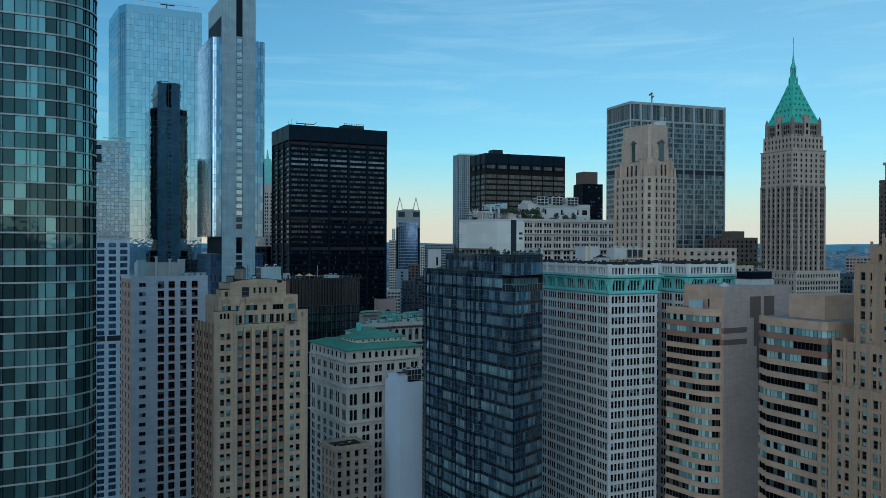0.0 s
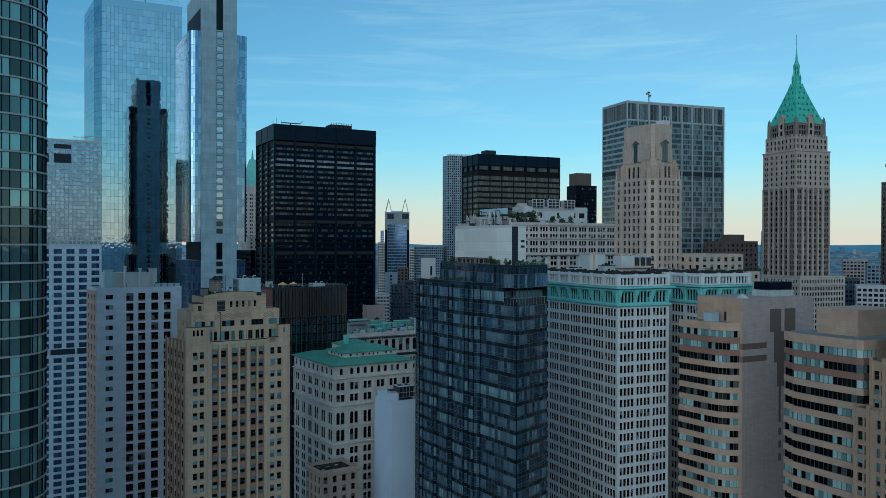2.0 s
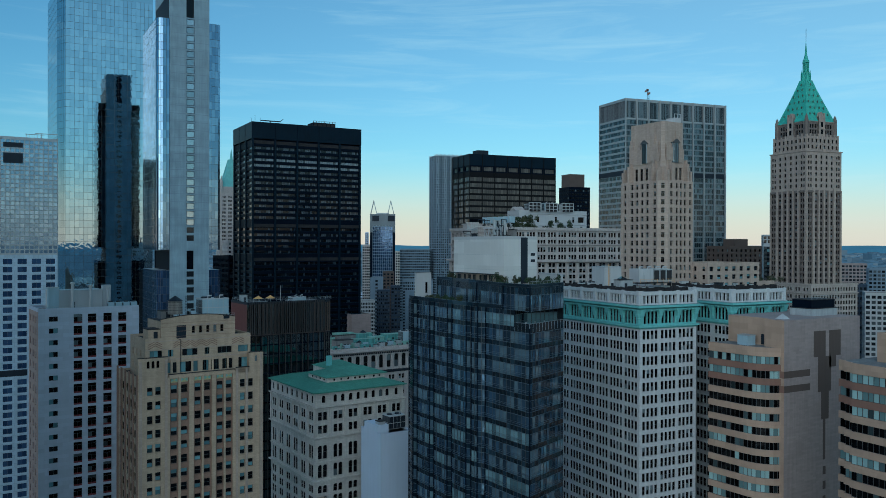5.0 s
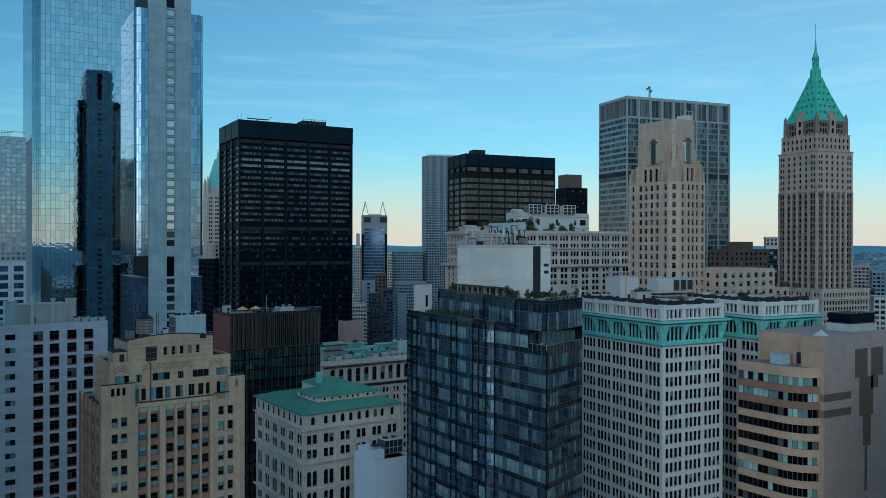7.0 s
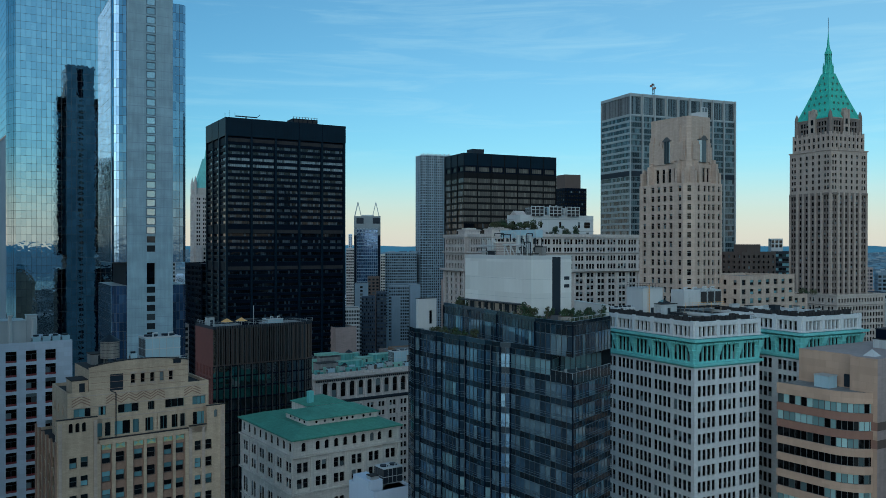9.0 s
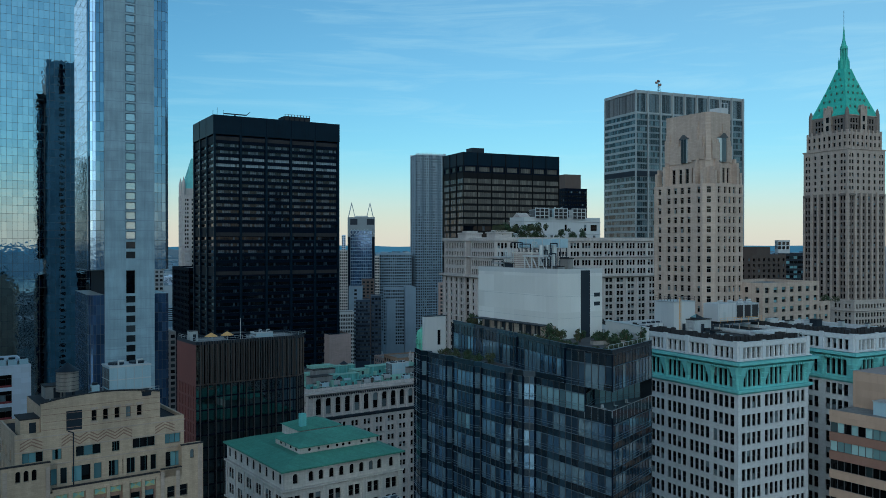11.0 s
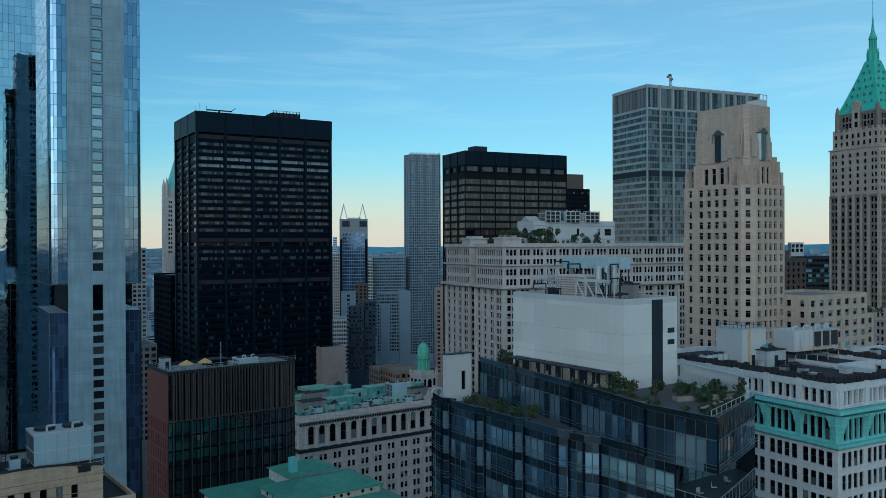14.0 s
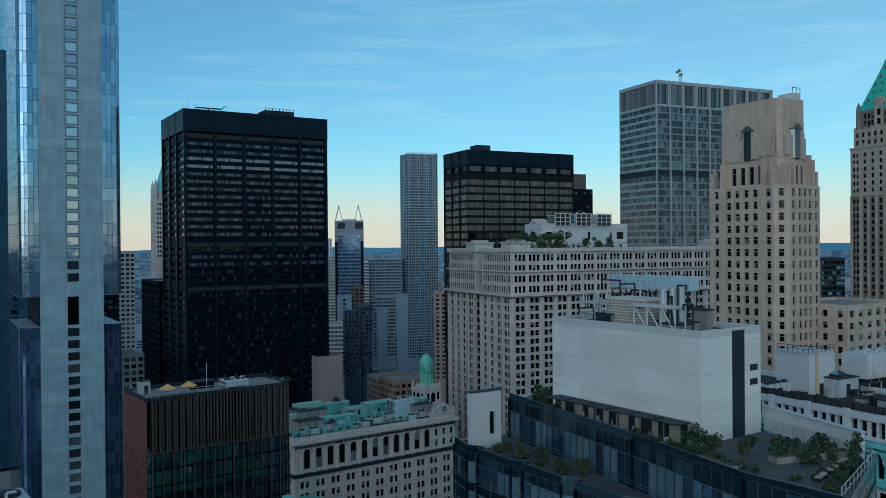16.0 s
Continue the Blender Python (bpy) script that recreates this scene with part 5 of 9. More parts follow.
# ---- long cream office building with a court ----
def court_building():
    th = thing("cream_office_building", "long cream terracotta office building with a light court and roof garden", "building", (265.0, 445.5), -6.0)
    Z, fl = 157.9, 3.3
    WR, WL, F = 116.0, 30.0, 24.0
    rows = floors(40, 138.5, fl, 2.15, 0.7)
    top = floors(139.0, 156.0, 4.2, 2.6, 0.9)
    A = [(0.0, WL), (0.0, 6.0), (14.0, 6.0), (14.0, WL)]         # left wing
    B = [(0.0, 0.0), (0.0, -F), (WR, -F), (WR, 0.0)]             # main wing
    for p0, p1, k in ((A[0], A[1], 4), (B[0], B[1], 4), (B[1], B[2], 17)):
        L = math.dist(p0, p1)
        wall(th, p0, p1, 0, 139.0, groups(L, k, 2, 1.9, 0.45, 0.8), rows, "cream", "sash", "sash", "frame", 0.4, sill=0.14)
        wall(th, p0, p1, 139.0, Z - 1.6, groups(L, k, 3, 1.45, 0.4, 0.8), top, "cream", "sash", "sash", "frame", 0.4, sill=0.14, name="attic_wall")
    wall(th, A[1], A[2], 0, Z - 1.6, even(14, 4, 1.3), rows, "cream", "sash", "sash", "frame", 0.4, sill=0.14)
    plain(th, [A[2], (14.0, 0.0), B[0]], 0, Z - 1.6, "cream", "court_wall")
    plain(th, [B[2], B[3], (WR, WL), A[0]], 0, Z - 1.6, "cream")
    for o in (A, B):
        band(th, o, 138.0, 139.8, 2.2, "cream", "cornice")
        band(th, o, 147.8, 149.0, 1.1, "cream", "string_course")
        roof(th, o, Z, "gravel", "cream", 1.6, 0.5, 0.8)
    for x, y, w, d in ((0.4, 6.4, 9.0, 8.0), (0.4, -F + 0.4, 9.0, 8.0), (WR - 9.4, -F + 0.4, 9.0, 8.0)):
        g = Geo()
        g.prism(rect(w, d, x, y), Z - 0.4, Z + 2.6)
        g.prism(rect(w + 1.0, d + 1.0, x - 0.5, y - 0.5), Z + 2.0, Z + 2.5)
        g.prism(rect(w - 3.0, d - 3.0, x + 1.5, y + 1.5), Z + 2.6, Z + 3.4)
        part("corner_pavilion", g, M["cream"], th)
    g = Geo()
    g.box(-0.62, 0.62, -0.75, -0.004, 60, 138.0)
    pm = g.mesh("pier", [M["cream"]])
    for p0, p1, k in ((A[0], A[1], 4), (B[0], B[1], 4), (B[1], B[2], 17)):
        a, b = Vector(p0), Vector(p1)
        u = (b - a).normalized()
        for i in range(k + 1):
            p = a + (b - a) * i / k
            part("pier", pm, None, th).matrix_basis = Matrix.Translation((p.x, p.y, 0)) @ Matrix.Rotation(math.atan2(u.y, u.x), 4, "Z")


court_building()
# roof house of the long building
th = thing("roof_house", "white rooftop house with dark windows and plant screens", "roof house", (291.0, 437.0), -6.0, 156.3)
pts = rect(46, 14)
wall(th, pts[1], pts[2], 0, 11.2, [(2, 5.5), (12, 13.5), (24, 25.5), (36, 37.5), (40, 44)], [(5.2, 8.4)], "white_wall", "sash", "sash", "frame", 0.3)
wall(th, pts[0], pts[1], 0, 11.2, [(4, 9)], [(4.0, 8.8)], "white_wall", "plain", "sash", "frame", 0.3, arch=2.0)
plain(th, [pts[2], pts[3], pts[0]], 0, 11.2, "white_wall")
roof(th, pts, 12.0, "gravel", "white_wall", 0.8)
for z in (3.4, 9.6):
    band(th, pts, z, z + 0.4, 0.3, "white_wall", "string_course")
for x in (9.0, 15.5, 18.0, 28.0, 30.2, 33.0, 41.5):
    g = Geo()
    g.box(x, x + 1.5, -0.05, -0.004, 0.4, 2.9)
    part("dark_opening", g, M["frame"], th)
g = Geo()
g.poly([(-0.3, 10.5, 12.0), (-0.3, 3.5, 12.0), (-0.3, 7.0, 14.2)])
g.poly([(-0.3, 3.5, 12.0), (6.0, 3.5, 12.0), (6.0, 7.0, 14.2), (-0.3, 7.0, 14.2)])
g.poly([(-0.3, 10.5, 12.0), (-0.3, 7.0, 14.2), (6.0, 7.0, 14.2), (6.0, 10.5, 12.0)])
part("gable", g, M["cream"], th, "small pale pediment gable")
for i in range(3):
    ac_unit((298 + i * 10, 437.0 - i * 1.1), 167.5, 8.5, 6.0, 4.6 + 0.6 * (i % 2), -6, ("grey_metal", "ac_white", "grey_wall")[i])
for i in range(3):
    th = thing("fan_cage", "pale steel cage round dark cooling fans on the roof", "fan cage", (296.5 + i * 11.0, 434.6 - i * 1.2), -6, 167.5, "roof fan cages")
    for k in range(4):
        g = Geo()
        g.box(k * 2.6 - 0.15, k * 2.6 + 0.15, 0, 0.3, 0, 5.4)
        part("post", g, M["white_wall"], th)
    for z in (1.4, 3.2, 5.0):
        g = Geo()
        g.box(0, 7.8, 0.0, 0.28, z, z + 0.3)
        part("rail", g, M["white_wall"], th)
    g = Geo()
    g.box(0.2, 7.6, 0.35, 0.6, 0.2, 4.9)
    part("fan_screen", g, M["roofing"], th, "dark fan screen")
for i in range(7):
    shrub((266 + i * 4.0 + (i % 2), 424.5 - 0.5 * i), 156.3, 3.6, 8.6 + (i % 3) * 0.9, ("leaf_olive", "leaf")[i % 2], seed=40 + i, n=620, group="roof garden shrubs")
for i in range(3):
    shrub((301 + i * 7.2, 421.0), 156.3, 2.8, 6.4, "hedge_dark", seed=60 + i, n=520, group="roof garden shrubs")


# ---- brown metal-finned glass block ----
def fin_block():
    th = thing("brown_fin_block", "dark glass block with bronze fins and a red brown flank", "building", (107.0, 348.1), 4.4)
    W, D, Z = 35.1, 16.8, 126.3
    pts = [(0, D), (0, 0.0), (W - 3.0, 0.0), (W, 2.4), (W, D)]
    zf = 114.0
    # glass with few floors below the fins
    rows = floors(30, zf, 3.6, 3.3, 0.15)
    wall(th, (0, 0), (W - 3, 0), 0, zf, even(W - 3, 18, 1.68), rows, "black_metal", "plain", "pool", "black_metal", 0.08)
    wall(th, (W - 3, 0), (W, 2.4), 0, zf, even(3.84, 2, 1.8), rows, "black_metal", "plain", "pool", "black_metal", 0.08)
    wall(th, (W, 2.4), (W, D), 0, zf, even(D - 2.4, 8, 1.7), rows, "black_metal", "plain", "pool", "black_metal", 0.08)
    wall(th, (0, D), (0, 0), 0, zf, even(D, 12, 0.5), floors(30, zf, 3.6, 3.0, 0.3), "red_brown", "plain", "black", "umber", 0.2)
    plain(th, [(0, D), (0, 0)], zf, Z, "red_brown", "wall")
    wall(th, (0, 0), (W - 3, 0), zf, Z, even(W - 3, 20, 1.35), [(zf + 0.3, Z - 0.6)], "umber", "plain", "pool", "umber", 0.25)
    wall(th, (W - 3, 0), (W, 2.4), zf, Z, even(3.84, 2, 1.5), [(zf + 0.3, Z - 0.6)], "umber", "plain", "pool", "umber", 0.25)
    wall(th, (W, 2.4), (W, D), zf, Z, even(D - 2.4, 9, 1.3), [(zf + 0.3, Z - 0.6)], "umber", "plain", "pool", "umber", 0.25)
    plain(th, [(W, D), (0, D)], 0, Z, "umber")
    g = Geo()
    g.box(-0.09, 0.09, -0.6, -0.004, zf, Z + 0.2)
    short = g.mesh("fin", [M["bronze_fin"]])
    g = Geo()
    g.box(-0.07, 0.07, -0.45, -0.004, 40, Z + 0.2)
    tall = g.mesh("fin", [M["bronze_fin"]])
    for i in range(40):
        part("fin", tall if i % 3 == 0 else short, None, th).location = (1.2 + i * (W - 4.8) / 39, 0, 0)
    for i in range(9):
        ob = part("fin", tall if i % 3 == 0 else short, None, th)
        ob.matrix_basis = Matrix.Translation((W, 3.2 + i * 1.6, 0)) @ Matrix.Rotation(math.pi / 2, 4, "Z")
    roof(th, pts, Z + 0.3, "gravel", "dark_metal", 0.9, 0.25)


fin_block()
for x, y in ((117.5, 353.0), (112.5, 352.0)):
    th = thing("terrace_umbrella", "orange canvas umbrella on the roof terrace", "umbrella", (x, y), 10, 125.7, "terrace umbrellas")
    g = Geo()
    g.tube((0, 0, 0), (0, 0, 2.6), 0.06)
    part("pole", g, M["grey_metal"], th)
    g = Geo()
    g.ring(0, 0, 2.0, 0.05, 1.9, 3.0, 8)
    part("canopy", g, M["canvas"], th)
for i in range(7):
    shrub((342 + i * 4.5, 321.5 + (i % 2)), 130.0, 1.7, 3.0 + (i % 3) * 0.5, ("leaf_olive", "leaf")[i % 2], "roof_tree", "small round trees in a row on the wing's roof", 70 + i, 240, "roof trees")
rail((107.5, 348.6), 4.4, 34, 126.6)
rail((107.2, 349.0), 94.4, 15, 126.6)
th = thing("flagpole", "thin white pole standing on the roof", "pole", (122.5, 356), 0, 125.7)
g = Geo()
g.tube((0, 0, 0), (0, 0, 6.5), 0.07)
part("pole", g, M["white_wall"], th)
ac_unit((126.5, 353.5), 125.7, 5.5, 4.5, 2.0, 4.4)
hut((107.8, 358.0), 125.7, 2.4, 2.2, 3.0, 4.4, "grey_metal")
hut((119.5, 357.8), 125.7, 5.5, 4.0, 1.6, 4.4, "black_metal", door=False)


# ---- ornate building with arched top floor and copper roof clutter ----
def arcade_building():
    th = thing("ornate_arcade_building", "ornate pale stone office building with tall arched top windows", "building", (162.7, 401.9), 3.2)
    W, D, Z = 62.0, 34.0, 99.6
    pts = rect(W, D)
    z1 = 97.0
    zc = 88.3
    wall(th, pts[1], (W - 9.5, 0), zc, z1, even(W - 9.5, 12, 2.3, 3.4, 1.2), [(89.5, 95.8)], "cream", "sash", "sash", "frame", 0.6, sill=0.14, arch=1.15, name="arcade_wall")
    wall(th, (W - 9.5, 0), pts[2], zc, z1 + 3.0, even(9.5, 3, 1.2), [(89.5, 91.7), (93.0, 95.2), (96.4, 98.6)], "cream", "sash", "sash", "frame", 0.4, sill=0.14, name="pavilion_wall")
    wall(th, pts[1], pts[2], 0, 87.2, groups(W, 11, 2, 1.25, 0.5, 0.9), floors(20, 86.6, 3.75, 2.2, 0.7), "cream", "sash", "sash", "frame", 0.4, sill=0.14)
    wall(th, pts[0], pts[1], 0, z1, groups(D, 6, 2, 1.25, 0.5, 0.9), floors(20, 95.6, 3.75, 2.2, 0.7), "cream", "sash", "sash", "frame", 0.4, sill=0.14)
    plain(th, [pts[2], pts[3], pts[0]], 0, z1, "cream")
    g = Geo()
    g.prism(rect(W, 1.0), 87.2, zc)
    part("frieze", g, M["dark_metal"], th)
    band(th, pts, 87.0, 88.4, 0.9, "dark_metal", "balcony_course")
    band(th, pts, 97.0, 98.4, 1.3, "cream", "cornice")
    roof(th, pts, Z, "roofing", "cream", 1.4, 0.5, 0.0)
    # half columns between the arches, keystones over them
    g = Geo()
    g.ring(0, 0, 0.42, 0.36, 88.4, 95.4, 8)
    g.box(-0.6, 0.6, -0.55, 0.3, 95.4, 96.0)
    g.box(-0.6, 0.6, -0.55, 0.3, 88.3, 89.0)
    col = g.mesh("half_column", [M["cream"]])
    for x0, x1 in even(W - 9.5, 12, 2.3, 3.4, 1.2):
        part("half_column", col, None, th).location = (x0 - 0.85, -0.1, 0)
        g = Geo()
        g.box((x0 + x1) / 2 - 0.3, (x0 + x1) / 2 + 0.3, -0.3, -0.004, 95.7, 96.6)
        part("keystone", g, M["cream"], th)
    g = Geo()
    g.box(-0.35, 0.35, -0.3, -0.004, 20, 87.0)
    pil = g.mesh("pilaster", [M["cream"]])
    for i in range(12):
        part("pilaster", pil, None, th).location = (max(0.36, min(W - 0.36, W * i / 11)), 0, 0)
    for z in (72.0, 79.5):
        band(th, pts, z, z + 0.5, 0.4, "cream", "string_course")
    # dentils under the cornice, coloured dark to give the shade between them
    g = Geo()
    for i in range(62):
        g.box(0.4 + i, 0.8 + i, -0.7, -0.004, 96.3, 97.0)
    part("dentil_course", g, M["dark_metal"], th, kind="stuff")
    g = Geo()
    g.prism([(W - 9.5, 3), (W - 9.5, -0.2), (W + 0.2, -0.2), (W + 0.2, 3)], 98.6, 100.2)
    g.prism([(W - 9.8, 3), (W - 9.8, -0.5), (W + 0.5, -0.5), (W + 0.5, 3)], 100.2, 100.6)
    gable = part("pavilion_gable", g, M["cream"], th)
    # round pediment between two short piers
    g = Geo()
    xc = W - 4.65
    arc = [(xc + 3.4 * math.cos(math.pi * k / 12), 100.6 + 3.0 * math.sin(math.pi * k / 12)) for k in range(13)]
    for y, turn in ((-0.3, 1), (1.2, -1)):
        g.poly([Vector((x, y, z)) for x, z in arc[::-turn]])
    for (xa, za), (xb, zb) in zip(arc, arc[1:]):
        g.poly([Vector((xa, -0.3, za)), Vector((xa, 1.2, za)), Vector((xb, 1.2, zb)), Vector((xb, -0.3, zb))])
        g.tube((xa, -0.4, za), (xb, -0.4, zb), 0.24, 6)
    part("pediment", g, M["cream"], gable)
    g = Geo()
    g.poly([Vector((xc + 1.1 * math.cos(-math.pi * k / 6), -0.32, 101.9 + 1.1 * math.sin(-math.pi * k / 6))) for k in range(12)])
    part("round_window", g, G_["sash"], gable)
    for x in (W - 9.1, W - 0.7):
        g = Geo()
        g.box(x - 0.5, x + 0.5, -0.4, 0.8, 100.6, 102.0)
        g.ring(x, 0.2, 0.5, 0.2, 102.0, 103.0, 8)
        part("gable_pier", g, M["cream"], gable)
    for i in range(13):
        g = Geo()
        x = 2.2 + i * 4.05
        g.ring(x, -0.45, 0.5, 0.32, 98.6, 99.6, 8)
        part("urn", g, M["cream"], th)


arcade_building()
rnd = random.Random(21)
# copper clad bulkheads on that roof
for i in range(17):
    x, y = 166 + rnd.random() * 50, 407 + rnd.random() * 26
    w, d, h = rnd.uniform(4, 11), rnd.uniform(2.5, 5), rnd.uniform(2.6, 5.2)
    hut((x, y), 98.8, w, d, h, 3.2, rnd.choice(["copper_pale", "copper_dull", "copper_dull", "gravel"]), "copper_bulkhead", "low bulkhead clad in pale green weathered copper", "copper bulkheads", door=i % 2 == 0)
for i in range(8):
    ac_unit((170 + i * 6.0, 405.5 + (i % 3) * 3), 98.8, 3.0, 2.2, 2.2, 3.2, ("ac_white", "grey_metal")[i % 2])
ac_unit((206, 416), 98.8, 8.5, 5.0, 5.8, 3.2)
for i in range(26):
    hut((165 + rnd.random() * 56, 404.5 + rnd.random() * 28), 98.8, rnd.uniform(0.5, 1.8), rnd.uniform(0.5, 1.5), rnd.uniform(0.5, 2.6), 3.2, rnd.choice(["dark_metal", "grey_metal", "umber", "copper_pale"]), "roof_vent", "small metal roof vent box", "roof vents", door=False)
for i in range(7):
    x, y = 164.5 + (i % 2) * 27 + rnd.random() * 3, 408.0 + i * 3.6
    th = thing("copper_monitor", "long low roof monitor clad in green copper with small windows", "roof monitor", (x, y), 3.2, 98.2, "copper roof monitors")
    w = rnd.uniform(19, 25)
    g = Geo()
    g.prism(rect(w, 2.4), 0, 2.0, 0, True, rect(w - 0.5, 1.6, 0.25, 0.4))
    body = part("casing", g, M[rnd.choice(["copper_pale", "copper_dull"])], th)
    for k in range(int(w / 3)):
        g = Geo()
        g.box(1.0 + k * 3, 2.0 + k * 3, -0.06, 0.12, 0.4, 1.4)
        part("window", g, M["frame"], body)
water_tank((193.0, 436.0), 98.8, 1.7, 3.0)
water_tank((180.0, 412.0), 98.8, 1.4, 1.2)
water_tank((171.5, 430.0), 98.8, 1.8, 3.2)


rnd = random.Random(63)
for i in range(9):
    x, y = 214 + (i % 3) * 15 + rnd.uniform(-3, 3), 446 + (i // 3) * 22 + rnd.uniform(-4, 4)
    th = thing("old_loft_building", "low old brick loft building with a cluttered flat roof", "building", (x, y), 2, 0, "old loft buildings")
    z = rnd.uniform(74, 90)
    g = Geo()
    g.prism(rect(13.5, 14), 0, z)
    shell = part("wall", g, M[rnd.choice(["ochre_brick", "umber", "lime_warm", "taupe", "pink_brick"])], th)
    for k in range(3):
        for f in range(4):
            g = Geo()
            g.box(1.6 + k * 4.2, 3.6 + k * 4.2, -0.06, -0.004, z - 4.2 - f * 3.6, z - 1.8 - f * 3.6)
            part("window", g, G_["sash"], shell)
    g = Geo()
    g.box(-0.2, 13.7, -0.2, 0.3, z, z + 0.9)
    g.box(-0.2, 0.3, 0.3, 14.2, z, z + 0.9)
    part("parapet", g, M["lime_warm"], th)
    g = Geo()
    g.prism(rect(3.6, 3.6, 4 + (i % 3) * 2, 5), z, z + rnd.uniform(2.0, 4.5))
    part("stair_head", g, M[rnd.choice(["grey_wall", "copper_pale", "pink_brick"])], th)
# ---- little stone turret with a copper dome ----
def turret():
    th = thing("domed_turret", "pale stone turret with a green copper lantern dome", "turret", (240.3, 450.5), 8)
    g = Geo()
    g.prism(rect(10, 10, -5, -5), 0, 94.6)
    g.prism(rect(10.6, 10.6, -5.3, -5.3), 94.6, 95.2)
    g.prism(rect(8.6, 8.6, -4.3, -4.3), 95.2, 100.4)
    g.prism(rect(9.2, 9.2, -4.6, -4.6), 100.4, 101.0)
    g.prism(rect(6.4, 6.4, -3.2, -3.2), 101.0, 102.5)
    part("shaft", g, M["cream"], th)
    for k in range(4):
        m = Matrix.Rotation(k * math.pi / 2, 4, "Z")
        for x0, w, z0, y in ((0, 1.1, 95.6, -4.32), (-2.6, 0.6, 96.2, -4.32), (2.6, 0.6, 96.2, -4.32), (-1.9, 0.8, 88.4, -5.02), (1.9, 0.8, 88.4, -5.02)):
            g = Geo()
            prof = [(x0 - w, z0), (x0 + w, z0), (x0 + w, z0 + 2.6), (x0 + w * 0.6, z0 + 2.6 + w * 0.8), (x0, z0 + 2.6 + w), (x0 - w * 0.6, z0 + 2.6 + w * 0.8), (x0 - w, z0 + 2.6)]
            g.poly([m @ Vector((x, y, z)) for x, z in prof])
            part("arched_opening", g, G_["sash"], th)
        g = Geo()
        g.box(3.5, 4.5, -4.5, -3.5, 101.0, 102.6, 0, m)
        g.box(3.8, 4.2, -4.2, -3.8, 102.6, 103.8, 0, m)
        part("finial", g, M["cream"], th)
    g = Geo()
    for k in range(8):
        a = k * math.pi / 4
        g.tube((2.35 * math.cos(a), 2.35 * math.sin(a), 102.5), (2.35 * math.cos(a), 2.35 * math.sin(a), 107.2), 0.34)
    g.ring(0, 0, 1.8, 1.8, 102.5, 107.2, 12)
    g.ring(0, 0, 2.9, 2.8, 102.5, 103.1, 16)
    g.ring(0, 0, 2.7, 3.1, 107.2, 107.8, 16)
    part("lantern", g, M["copper_mint"], th)
    g = Geo()
    g.ring(0, 0, 2.35, 2.35, 107.8, 110.4, 16)
    for k in range(12):
        a = k * math.pi / 6
        g.ring(2.8 * math.cos(a), 2.8 * math.sin(a), 0.2, 0.16, 107.8, 109.2, 6)
    g.ring(0, 0, 2.95, 2.95, 109.2, 109.5, 16)
    part("gallery", g, M["copper_mint"], th)
    g = Geo()
    g.ring(0, 0, 2.7, 2.6, 110.4, 110.9, 16)
    for k in range(7):
        a, b = k * math.pi / 14, (k + 1) * math.pi / 14
        g.ring(0, 0, 2.5 * math.cos(a), max(0.05, 2.5 * math.cos(b)), 110.9 + 3.6 * math.sin(a), 110.9 + 3.6 * math.sin(b), 16, 0, False)
    for k in range(8):
        a = k * math.pi / 4
        for j in range(6):
            u, v = j * math.pi / 14, (j + 1) * math.pi / 14
            g.tube((2.53 * math.cos(u) * math.cos(a), 2.53 * math.cos(u) * math.sin(a), 110.9 + 3.6 * math.sin(u)), (2.53 * math.cos(v) * math.cos(a), 2.53 * math.cos(v) * math.sin(a), 110.9 + 3.6 * math.sin(v)), 0.08, 4)
    g.ring(0, 0, 0.5, 0.35, 114.4, 114.9, 8)
    g.ring(0, 0, 0.2, 0.03, 114.9, 115.9, 6)
    part("dome", g, M["copper_mint"], th, "ribbed pale green copper dome")


turret()

# ---- pale slab with dark window columns ----
def column_block():
    th = thing("pale_hotel_block", "pale lilac high-rise with columns of dark windows and red sills", "building", (34.8, 291.6), 5.0)
    W, D, Z, fl = 25.8, 16.5, 130.7, 3.16
    pts = rect(W, D)
    big = [(8.7, 10.9), (12.3, 14.5), (16.3, 18.5), (20.2, 22.4)]
    rows = floors(20, Z - 1.6, fl, 2.45, 0.5)
    # the front is built in two strips, one for each window size
    wall(th, pts[1], (6.0, 0), 0, Z - 0.9, [(2.6, 4.8)], floors(20, Z - 1.6, fl, 1.35, 1.2), "pale_panel", "ribbon", "green", "frame", 0.3, n=2)
    wall(th, (6.0, 0), pts[2], 0, Z - 0.9, [(a - 6.0, b - 6.0) for a, b in big], rows, "pale_panel", "hung_pair", "sash", "frame", 0.4)
    wall(th, pts[0], pts[1], 0, Z - 0.9, [(2.5, 3.9), (7.2, 8.6), (12.0, 13.4)], floors(20, Z - 1.6, fl, 1.7, 0.9), "pink_brick", "sash", "sash", "red", 0.15, sill=0.1)
    plain(th, [pts[2], pts[3], pts[0]], 0, Z - 0.9, "pale_panel")
    roof(th, pts, Z, "gravel", "pale_panel", 0.9)
    me = None
    for a, b in big:
        for r0, r1 in rows[-20:]:
            if me is None:
                g = Geo()
                g.box(0.05, 2.15, 0.12, 0.38, 0, 0.42)
                me = g.mesh("sill_box", [M["red"]])
            ob = part("sill_box", me, None, th)
            ob.location = (a, 0, r0)


